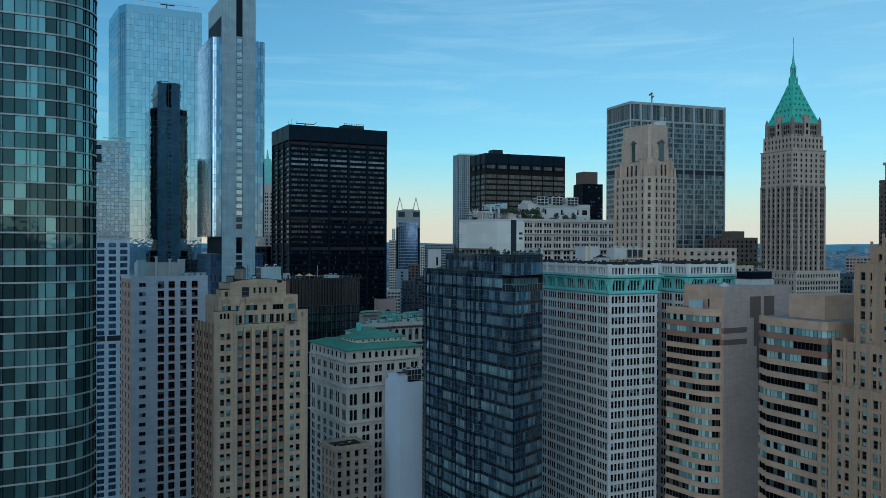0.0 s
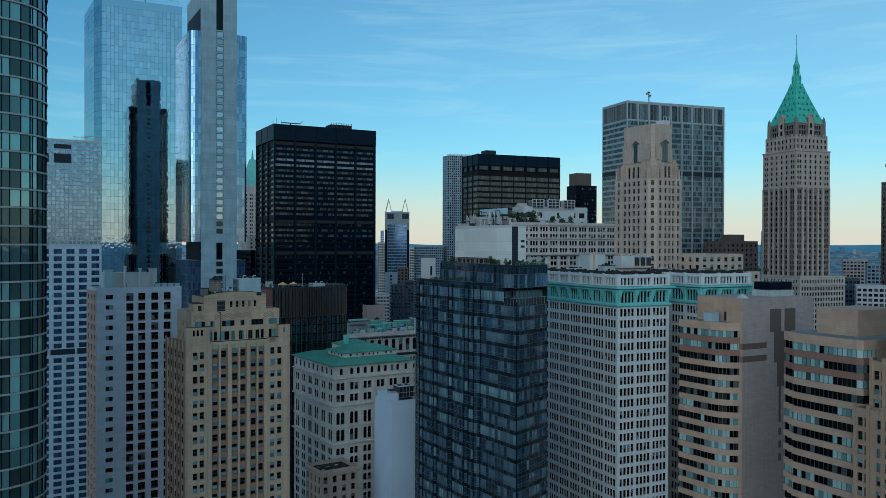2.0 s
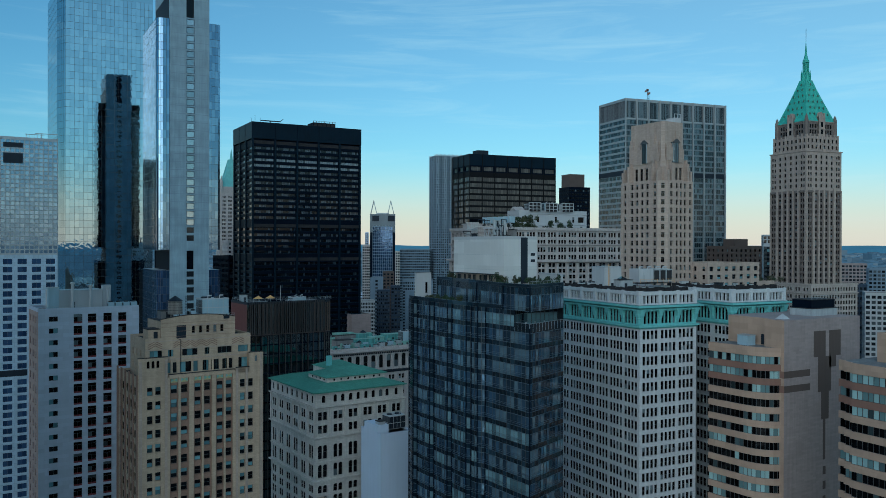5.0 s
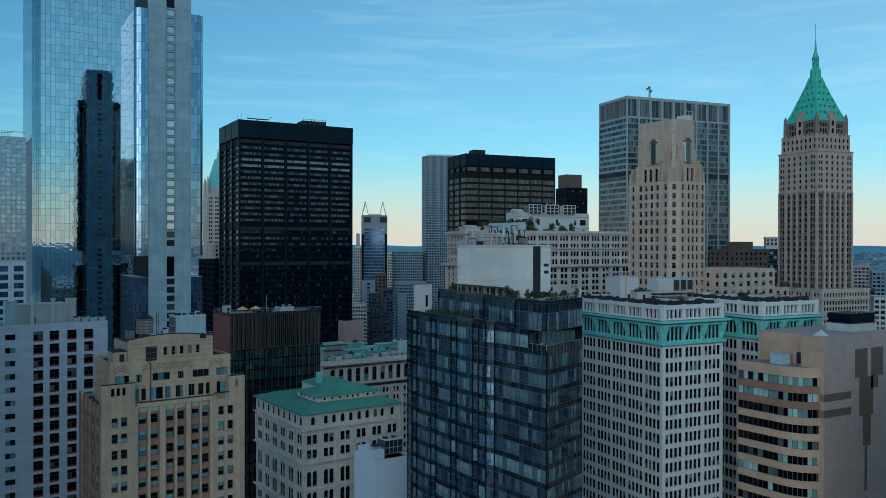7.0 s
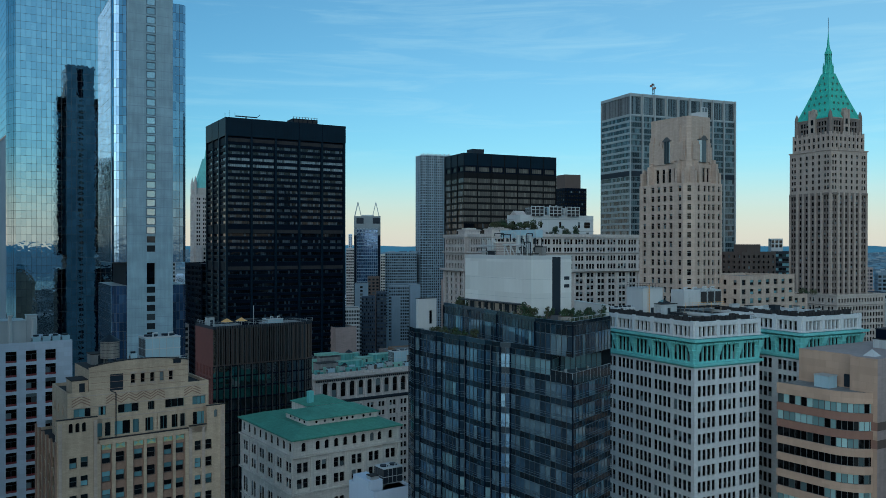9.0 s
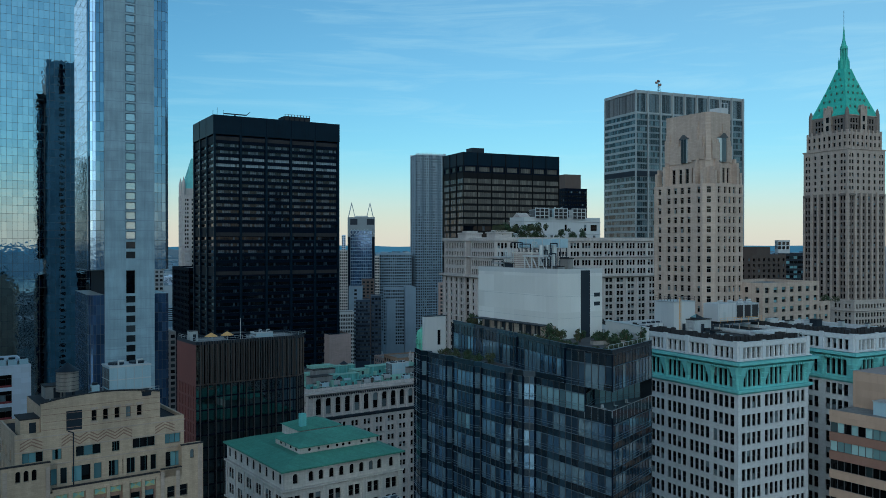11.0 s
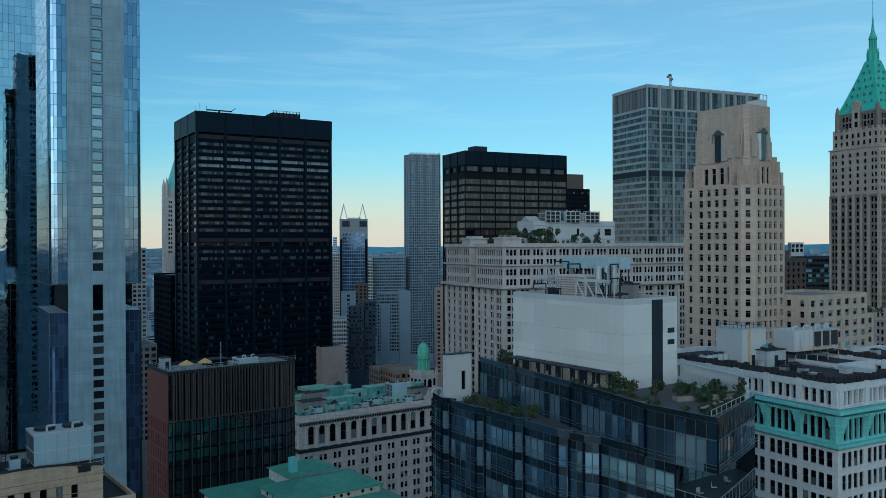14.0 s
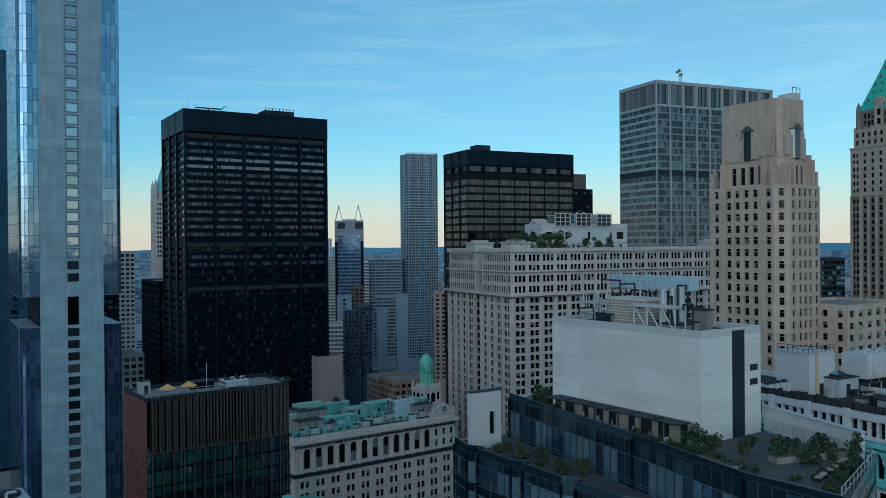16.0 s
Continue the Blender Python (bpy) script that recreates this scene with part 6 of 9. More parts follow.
column_block()
for i in range(3):
    th = thing("flue_stack", "tall pale flue stack on the hotel roof", "flue", (43.5 + i * 4.6, 296.0 + i * 0.5), 5.0, 129.8, "hotel flues")
    g = Geo()
    g.ring(0, 0, 0.45, 0.42, 0, 7.2 - i * 0.8, 12)
    part("pipe", g, M["white_wall"], th)
    g = Geo()
    g.ring(0, 0, 0.62, 0.62, 7.2 - i * 0.8, 7.6 - i * 0.8, 12)
    part("cap", g, M["grey_metal"], th)
rail((36.0, 293.2), 5.0, 23.0, 129.8, 1.3)
hut((38.0, 297.5), 129.8, 13.5, 7.0, 5.2, 5.0, "white_wall")
hut((37.5, 296.0), 129.8, 2.6, 2.5, 6.2, 5.0, "ac_white", door=False)
hut((51.5, 298.5), 129.8, 2.2, 2.0, 6.4, 5.0, "white_wall", door=False)
for i in range(4):
    ac_unit((52.5 + i * 2.0, 294.6), 129.8, 1.6, 1.8, 1.9, 5.0, "ac_white", fans=1)


# ---- art deco tan tower ----
def deco_tower():
    th = thing("art_deco_tower", "tan brick art deco tower with stepped crown and chevron brickwork", "building", (52.8, 247.5), 5.2)
    W, D, fl = 30.2, 19.5, 3.3
    zm = 117.0
    pts = rect(W, D)
    P = [(2.0, 3.25), (3.85, 5.1)]
    C = [(7.5, 9.0), (9.9, 11.4), (13.1, 14.6), (15.4, 16.9), (18.5, 20.0), (20.7, 22.2)]
    Q = [(24.2, 25.5), (26.3, 27.6)]
    rows = floors(12, zm - 1.6, fl, 1.9, 0.8)
    wall(th, pts[1], (6.6, 0), 0, zm + 1.8, P, rows, "tan_brick", "sash", "green", "frame", 0.35, sill=0.14)
    wall(th, (6.6, 0.35), (23.2, 0.35), 0, zm - 0.2, [(a - 6.6, b - 6.6) for a, b in C], rows, "orange_brick", "sash", "green", "frame", 0.3, sill=0.14)
    wall(th, (23.2, 0), pts[2], 0, zm + 0.6, [(a - 23.2, b - 23.2) for a, b in Q], rows, "tan_brick", "sash", "green", "frame", 0.35, sill=0.14)
    # upright piers that frame the orange spandrels
    for x0, x1 in ((6.6, 7.2), (9.15, 9.75), (11.7, 12.8), (14.75, 15.25), (17.2, 18.2), (20.1, 20.6), (22.4, 23.2)):
        g = Geo()
        g.box(x0, x1, -0.06, 0.346, 0, zm - 0.2)
        part("pier", g, M["tan_brick"], th)
    wall(th, pts[0], pts[1], 0, zm + 0.4, [(2.0, 3.4), (5.1, 6.5), (9.0, 10.4), (12.3, 13.7), (15.8, 17.2)], rows, "tan_brick", "sash", "sash", "frame", 0.1, sill=0.14)
    g = Geo()
    for y in (0.6, 4.2, 7.6, 11.3, 14.8, 18.6):
        g.box(-0.3, -0.004, y - 0.45, y + 0.45, 0, zm + 0.9)
    part("flank_pier", g, M["orange_brick"], th)
    plain(th, [pts[2], pts[3], pts[0]], 0, zm, "tan_brick")
    g = Geo()
    g.poly([(*p, zm - 0.6) for p in pts])
    part("terrace", g, M["roofing"], th)
    # corner turrets of the shaft with three small arches
    wall(th, (0, 0.0), (6.6, 0.0), zm + 1.8, zm + 4.6, [(1.9, 2.6), (3.0, 3.7), (4.1, 4.8)], [(zm + 2.2, zm + 3.9)], "tan_brick", "plain", "sash", "frame", 0.3, arch=0.35, name="turret_wall")
    plain(th, [(6.6, 0.0), (6.6, 1.6), (0, 1.6), (0, 0)], zm - 0.6, zm + 4.6, "tan_brick", "turret_wall")
    wall(th, (26.6, 0.0), (W, 0.0), zm + 0.6, zm + 4.2, [(1.4, 2.1)], [(zm + 1.9, zm + 3.4)], "tan_brick", "plain", "sash", "frame", 0.3, arch=0.35, name="turret_wall")
    plain(th, [(W, 0.0), (W, 1.6), (26.6, 1.6), (26.6, 0)], zm - 0.6, zm + 4.2, "tan_brick", "turret_wall")
    g = Geo()
    g.box(7.0, 23.0, 0.1, 0.5, zm - 0.6, zm + 0.35)
    g.box(23.2, 26.6, 0.0, 0.4, zm - 0.6, zm + 0.7)
    part("terrace_parapet", g, M["tan_brick"], th)
    # star panels above the shaft's windows
    for a, b in C:
        g = Geo()
        g.box(a - 0.1, b + 0.1, 0.28, 0.345, zm - 1.55, zm - 0.45)
        part("relief_tile", g, M["star_tile"], th)
        g = Geo()
        cx = (a + b) / 2
        for s in (-1, 1):
            g.poly([(cx, 0.27, zm - 1.0), (cx + s * 0.75, 0.27, zm - 1.5), (cx + s * 0.75, 0.27, zm - 0.5)][::s])
        part("relief_star", g, M["copper_pale"], th)
    # middle stage
    y0 = 2.4
    mid = rect(25.6, 13.5, 2.2, y0)
    z2 = 125.3
    wall(th, mid[1], mid[2], zm - 0.6, 121.0, [(0.9, 3.2), (3.9, 7.3), (8.0, 12.4), (13.5, 15.0), (15.6, 17.6), (18.4, 21.0), (22.5, 25.2)], [(117.4, 119.9)], "tan_brick", "ribbon", "green", "frame_teal", 0.3, n=3)
    wall(th, mid[1], mid[2], 121.0, z2, [(1.0, 3.9), (5.2, 6.5), (8.6, 12.3), (14.0, 15.2), (17.2, 20.8), (22.4, 25.0)], [(121.3, 122.9)], "tan_brick", "ribbon", "green", "frame_teal", 0.3, n=3)
    wall(th, mid[0], mid[1], zm - 0.6, z2, [(2.0, 3.2), (5, 6.2), (9, 10.2)], [(118.0, 119.9), (121.3, 122.9)], "tan_brick", "sash", "green", "frame_teal", 0.3, sill=0.14)
    plain(th, [mid[2], mid[3], mid[0]], zm - 0.6, z2, "tan_brick")
    # dark copings, string courses, a drainpipe and pilaster strips
    for x0, x1, y, z in ((-0.1, 6.7, -0.1, zm + 4.6), (26.5, W + 0.1, -0.1, zm + 4.2), (7.0, 23.1, 0.0, zm + 0.35), (23.2, 26.6, -0.1, zm + 0.7)):
        g = Geo()
        g.box(x0, x1, y, y + 0.6, z, z + 0.14)
        part("coping", g, M["roofing"], th)
    for z in (120.6, 123.0, 125.0):
        g = Geo()
        g.box(2.1, 27.9, y0 - 0.1, y0 - 0.004, z, z + 0.16)
        part("string_course", g, M["lime_warm"], th)
    g = Geo()
    g.tube((10.4, y0 - 0.14, zm), (10.4, y0 - 0.14, 125.2), 0.09)
    g.tube((10.4, y0 - 0.14, 125.2), (9.6, y0 - 0.14, 125.5), 0.09)
    part("drainpipe", g, M["dark_metal"], th)
    for x in (2.2, 5.6, 8.0, 12.9, 17.9, 21.7, 27.0):
        g = Geo()
        g.box(x, x + 0.5, y0 - 0.14, y0 - 0.004, zm - 0.6, 120.5)
        part("pilaster", g, M["tan_brick"], th)
    for x in (0.5, 6.3, 23.4, 25.9, 29.6):
        g = Geo()
        g.box(x - 0.3, x + 0.3, -0.18, -0.004, 60, zm + (4.0 if x in (0.5, 6.3, 29.6) else 0.4))
        part("shaft_strip", g, M["lime_warm"], th)
    roof(th, mid, z2 + 0.5, "roofing", "tan_brick", 0.6, 0.3)
    # top stage, gently bowed parapet
    t0, t1 = 5.8, 23.8
    z3 = 130.6
    wall(th, (t0, y0), (t1, y0), z2, z3 - 0.9, [(7.3 + i * 1.75, 8.1 + i * 1.75) for i in range(5)], [(126.6, 128.4)], "tan_brick", "plain", "sash", "frame", 0.35, arch=0.3)
    plain(th, [(t1, y0), (t1, y0 + 11.5), (t0, y0 + 11.5), (t0, y0)], z2, z3 - 0.9, "tan_brick", "wall")
    g = Geo()
    k = 8
    for i in range(k):
        xa, xb = t0 + (t1 - t0) * i / k, t0 + (t1 - t0) * (i + 1) / k
        f = lambda x: z3 - 0.5 + 0.9 * (1 - ((x - (t0 + t1) / 2) / ((t1 - t0) / 2)) ** 2)
        g.poly([(xa, y0 - 0.02, z3 - 0.9), (xb, y0 - 0.02, z3 - 0.9), (xb, y0 - 0.02, f(xb)), (xa, y0 - 0.02, f(xa))])
        g.poly([(xa, y0 - 0.02, f(xa)), (xb, y0 - 0.02, f(xb)), (xb, y0 + 0.4, f(xb)), (xa, y0 + 0.4, f(xa))])
        g.poly([(xb, y0 + 0.4, z3 - 0.9), (xa, y0 + 0.4, z3 - 0.9), (xa, y0 + 0.4, f(xa)), (xb, y0 + 0.4, f(xb))])
    part("bowed_parapet", g, M["tan_brick"], th)
    for i in range(k):
        xa, xb = t0 + (t1 - t0) * i / k, t0 + (t1 - t0) * (i + 1) / k
        g = Geo()
        g.poly([(xa, y0 - 0.1, f(xa) + 0.02), (xb, y0 - 0.1, f(xb) + 0.02), (xb, y0 - 0.1, f(xb) + 0.16), (xa, y0 - 0.1, f(xa) + 0.16)])
        g.poly([(xa, y0 - 0.1, f(xa) + 0.16), (xb, y0 - 0.1, f(xb) + 0.16), (xb, y0 + 0.5, f(xb) + 0.16), (xa, y0 + 0.5, f(xa) + 0.16)])
        part("coping", g, M["roofing"], th)
    g = Geo()
    g.poly([(t0, y0 + 11.5, z3 - 0.9), (t0, y0, z3 - 0.9), (t1, y0, z3 - 0.9), (t1, y0 + 11.5, z3 - 0.9)])
    part("roof", g, M["roofing"], th)
    g = Geo()
    g.box(t0 + 3.6, t0 + 5.9, y0 - 0.03, y0 - 0.004, 125.6, 128.6)
    part("blind_panel", g, M["dark_metal"], th)
    for i in range(5):
        x = t0 + 7.3 + i * 1.75
        g = Geo()
        g.box(x - 0.16, x + 0.96, y0 - 0.12, y0 - 0.004, 128.4, 128.75)
        part("lintel", g, M["lime_warm"], th)
        g = Geo()
        g.box(x - 0.12, x + 0.92, y0 - 0.12, y0 - 0.004, 126.35, 126.58)
        part("sill", g, M["lime_warm"], th)
    for z in (126.0, 127.2, 128.3, 129.2):
        g = Geo()
        g.box(t0 + 0.1, t1 - 0.1, y0 - 0.045, y0 - 0.026, z, z + 0.07)
        part("brick_course", g, M["orange_brick"], th)
    # chevrons in dark brick
    def chevron(xa, xb, za, zb, n, k):
        g = Geo()
        s = (xb - xa) / n
        for r in range(k):
            z = za + (zb - za) * r / k
            for i in range(n):
                for h in (0, 1):
                    x0, x1 = xa + s * (i + h / 2), xa + s * (i + (h + 1) / 2)
                    a, b = (z, z + 0.8) if h == 0 else (z + 0.8, z)
                    g.poly([(x0, y0 - 0.03, a), (x1, y0 - 0.03, b), (x1, y0 - 0.03, b + 0.21), (x0, y0 - 0.03, a + 0.21)])
        part("chevron", g, M["orange_brick"], th, "dark red chevron brickwork")
    chevron(8.7, 19.3, 123.2, 124.7, 4, 3)
    chevron(2.9, 6.0, 123.2, 124.7, 1, 3)
    chevron(23.0, 26.2, 123.2, 124.7, 1, 3)


deco_tower()
water_tank((62.8, 256.5), 129.7, 1.75, 3.2)
ac_unit((68.7, 253.6), 130.0, 6.6, 4.6, 4.6, 5.2, "ac_white")
hut((55.6, 251.0), 125.2, 3.0, 4.6, 2.6, 5.2, "tan_brick")
hut((59.6, 257.0), 129.7, 3.0, 3.2, 1.9, 5.2, "gravel")
ac_unit((66.1, 254.2), 129.8, 1.2, 1.2, 1.9, 5.2, "ac_white", fans=1)
hut((68.0, 253.0), 129.7, 8.0, 5.8, 0.22, 5.2, "black_metal", "machine_base", "dark steel base under the cooling unit", "machine bases", door=False)
th = thing("roof_pallet", "low dark steel pallet with scattered pipework on the roof", "pallet", (59.4, 252.2), 5.2, 129.7)
g = Geo()
g.box(0, 7.0, 0, 2.2, 0.0, 0.16)
part("base", g, M["dark_metal"], th)
for i in range(7):
    g = Geo()
    g.tube((0.3 + i * 0.95, 0.2, 0.3), (0.8 + i * 0.95, 2.0 - 0.2 * (i % 3), 0.32), 0.09, 6)
    part("pipe", g, M[("grey_metal", "wood", "dark_metal")[i % 3]], th)
th = thing("roof_ladder", "dark steel ladder standing beside the water tank", "ladder", (65.4, 257.4), 5.2, 129.7, "roof ladders")
for x in (0.0, 0.5):
    g = Geo()
    g.tube((x, 0, 0), (x, 0, 5.6), 0.05, 6)
    part("rail", g, M["dark_metal"], th)
for i in range(14):
    g = Geo()
    g.tube((0, 0, 0.3 + i * 0.38), (0.5, 0, 0.3 + i * 0.38), 0.03, 5)
    part("rung", g, M["dark_metal"], th)
rail((68.2, 252.4), 5.2, 8.2, 129.9, 1.0, step=1.3)
rnd = random.Random(3)
for i in range(5):
    hut((60.2 + i * 3.3, 251.6 + (i % 2) * 0.8), 129.7, rnd.uniform(0.6, 1.6), rnd.uniform(0.6, 1.2), rnd.uniform(0.3, 0.8), 5.2, "dark_metal", "roof_vent", "small dark roof vent box", "roof vents", door=False)


# ---- ornate stone building with green copper roofs ----
def copper_roof_building():
    th = thing("copper_roofed_building", "pale stone building with arched windows and green copper hipped roofs", "building", (114.5, 297.5), 4.6)
    W, D, Z, fl = 33.0, 36.0, 100.3, 3.5
    pts = rect(W, D)
    wall(th, pts[1], pts[2], 96.0, Z, [(2.4, 3.7), (6.6, 7.9), (9.3, 10.6), (12.2, 13.5), (15.0, 16.3), (17.9, 19.2), (20.7, 22.0), (23.5, 24.8), (26.0, 27.3), (29.6, 30.9)], [(97.0, 99.4)], "lime", "plain", "sash", "frame", 0.35, arch=0.6, name="attic_wall")
    wall(th, pts[0], pts[1], 96.0, Z, even(D, 9, 1.3), [(97.0, 99.4)], "lime", "plain", "sash", "frame", 0.12, arch=0.6, name="attic_wall")
    wall(th, pts[1], pts[2], 86.2, 95.3, groups(W, 6, 2, 1.5, 0.3), [(87.2, 89.8), (91.4, 94.1)], "lime", "sash", "sash", "frame", 0.4, sill=0.14)
    wall(th, pts[0], pts[1], 86.2, 95.3, groups(D, 6, 2, 1.4, 0.3), [(87.2, 89.8), (91.4, 94.1)], "lime", "sash", "sash", "frame", 0.14, sill=0.1)
    for zz in (95.3, 85.5):
        band(th, pts, zz, zz + 0.7, 0.7, "lime", "cornice")
    wall(th, pts[1], pts[2], 0, 85.5, groups(W, 6, 2, 1.5, 0.3), [*floors(12, 71.0, fl, 2.5, 0.5), (73.0, 77.2), (79.0, 83.4)], "lime", "sash", "sash", "frame", 0.4, sill=0.14, arch=0.6)
    wall(th, pts[0], pts[1], 0, 85.5, groups(D, 6, 2, 1.4, 0.3), [*floors(12, 71.0, fl, 2.5, 0.5), (73.0, 77.2), (79.0, 83.4)], "lime", "sash", "sash", "frame", 0.14, sill=0.1, arch=0.6)
    band(th, pts, 71.6, 72.3, 0.8, "lime", "cornice")
    band(th, pts, 77.8, 78.2, 0.35, "lime", "string_course")
    g = Geo()
    g.box(-0.5, 0.5, -0.25, -0.004, 86.2, 95.3)
    pm = g.mesh("pilaster", [M["lime"]])
    for q0, q1, k in ((pts[0], pts[1], 6), (pts[1], pts[2], 6)):
        a, b = Vector(q0), Vector(q1)
        u = (b - a).normalized()
        for i in range(k + 1):
            p = a + (b - a) * i / k
            part("pilaster", pm, None, th).matrix_basis = Matrix.Translation((p.x, p.y, 0)) @ Matrix.Rotation(math.atan2(u.y, u.x), 4, "Z")
    plain(th, [pts[2], pts[3], pts[0]], 0, Z, "lime")
    # hipped copper roofs in two steps, with a clerestory between
    o = inset(pts, -0.9)
    i1 = inset(pts, 5.0)
    g = Geo()
    g.prism(o, Z, Z + 0.35, 0, False)
    g.prism(o, Z + 0.35, Z + 2.1, 0, False, i1)
    part("lower_roof", g, M["copper_roof"], th, "green copper hipped roof")
    g = Geo()
    g.poly([(*p, Z + 2.1) for p in i1])
    g.poly([(*p, Z - 0.02) for p in o][::-1])
    part("roof_deck", g, M["copper_roof"], th)
    c0 = [(7.0, 20.0), (7.0, 5.6), (29.2, 5.6), (29.2, 20.0)]
    wall(th, c0[1], c0[2], Z + 2.0, Z + 3.6, [], [], "lime", name="clerestory")
    plain(th, [c0[2], c0[3], c0[0], c0[1]], Z + 2.0, Z + 3.6, "lime", "clerestory")
    for x in (9.6, 12.2, 14.8, 17.4, 19.2, 21.0, 24.6, 26.8):
        g = Geo()
        m = Matrix.Translation((x, 5.6, Z + 2.9)) @ Matrix.Rotation(math.pi / 2, 4, "X")
        k = 12
        g.poly([m @ Vector((0.38 * math.cos(a * math.pi / 6), 0.38 * math.sin(a * math.pi / 6), 0.03)) for a in range(12)])
        part("round_window", g, G_["sash"], th)
    for y in (7.8, 10.8, 13.8, 16.6):
        g = Geo()
        g.poly([(6.97, y + 0.5 * math.cos(a * math.pi / 6), Z + 2.9 + 0.38 * math.sin(a * math.pi / 6)) for a in range(12)][::-1])
        part("round_window", g, G_["sash"], th)
    g = Geo()
    oo = inset(c0, -0.6)
    ridge = [(12.5, 12.4), (12.5, 12.2), (23.5, 12.2), (23.5, 12.4)]
    g.prism(oo, Z + 3.6, Z + 3.8, 0, False)
    g.prism(oo, Z + 3.8, Z + 5.9, 0, True, ridge)
    part("upper_roof", g, M["copper_roof"], th, "green copper hipped upper roof")
    c1 = [(13.5, 30.0), (13.5, 19.2), (26.0, 19.2), (26.0, 30.0)]
    g = Geo()
    g.prism(c1, Z + 2.0, Z + 4.6)
    part("rear_house", g, M["lime"], th)
    g = Geo()
    g.prism(inset(c1, -0.5), Z + 4.6, Z + 6.4, 0, True, inset(c1, 4.4))
    part("rear_roof", g, M["copper_roof"], th)
    g = Geo()
    g.box(14.6, 16.2, 20.5, 22.0, Z + 4.6, Z + 8.6)
    part("chimney", g, M["copper"], th)


copper_roof_building()

# small stone annex with a roof terrace
th = thing("stone_annex", "small stone building with a cluttered roof terrace", "building", (104.6, 283.5), 4.6)
pts = rect(14.0, 12.5)
wall(th, pts[1], pts[2], 0, 66.0, even(14, 4, 1.5), floors(20, 65.5, 3.5, 2.2, 0.7), "lime_warm", "sash", "sash", "frame", 0.4, sill=0.14, arch=0.2)
wall(th, pts[0], pts[1], 0, 66.0, even(12.5, 4, 1.3), floors(20, 65.5, 3.5, 2.2, 0.7), "lime_warm", "sash", "sash", "frame", 0.4, sill=0.14)
plain(th, [pts[2], pts[3], pts[0]], 0, 66, "lime_warm")
band(th, pts, 65.0, 66.0, 0.7, "lime_warm", "cornice")
roof(th, pts, 67.2, "roofing", "lime_warm", 1.2)
for i in range(6):
    shrub((107.0 + (i % 3) * 3.5, 287.0 + (i // 3) * 4), 66.0, 0.8, 1.4, "leaf", seed=80 + i, n=90)
rnd = random.Random(8)
for i in range(7):
    th = thing("terrace_table", "small pale table on the annex terrace", "table", (106.2 + (i % 4) * 3.1 + rnd.random(), 285.6 + (i // 4) * 4.2 + rnd.random()), rnd.uniform(0, 90), 66.0, "terrace tables")
    g = Geo()
    g.box(-0.7, 0.7, -0.5, 0.5, 0.7, 0.76)
    part("tabletop", g, M[("white_wall", "terracotta", "wood")[i % 3]], th)
    for x, y in ((-0.6, -0.4), (0.6, -0.4), (-0.6, 0.4), (0.6, 0.4)):
        g = Geo()
        g.tube((x, y, 0), (x, y, 0.7), 0.04, 5)
        part("leg", g, M["dark_metal"], th)


# ---- blank pale slab ----
th = thing("blank_slab_building", "blank pale blue rendered slab with a stepped top", "building", (127.6, 276.0), 3.4)
g = Geo()
g.prism(rect(11.4, 13.0), 0, 89.5)
part("wall", g, M["blue_white"], th)
g = Geo()
g.prism(rect(4.0, 8.5, -0.002, 2.4), 89.5, 92.4)
part("stair_head", g, M["blue_white"], th)
roof(th, rect(11.4, 13.0), 90.3, "roofing", "blue_white", 0.8, 0.3)
ac_unit((133.0, 281.0), 89.6, 5.6, 4.8, 4.6, 3.4, "dark_metal")
hut((128.4, 279.0), 92.4, 2.2, 2.4, 0.9, 3.4, "grey_metal", door=False)


# ---- smoked glass block with folded bays and planted roof ----
GZ, GT = 138.4, 132.9


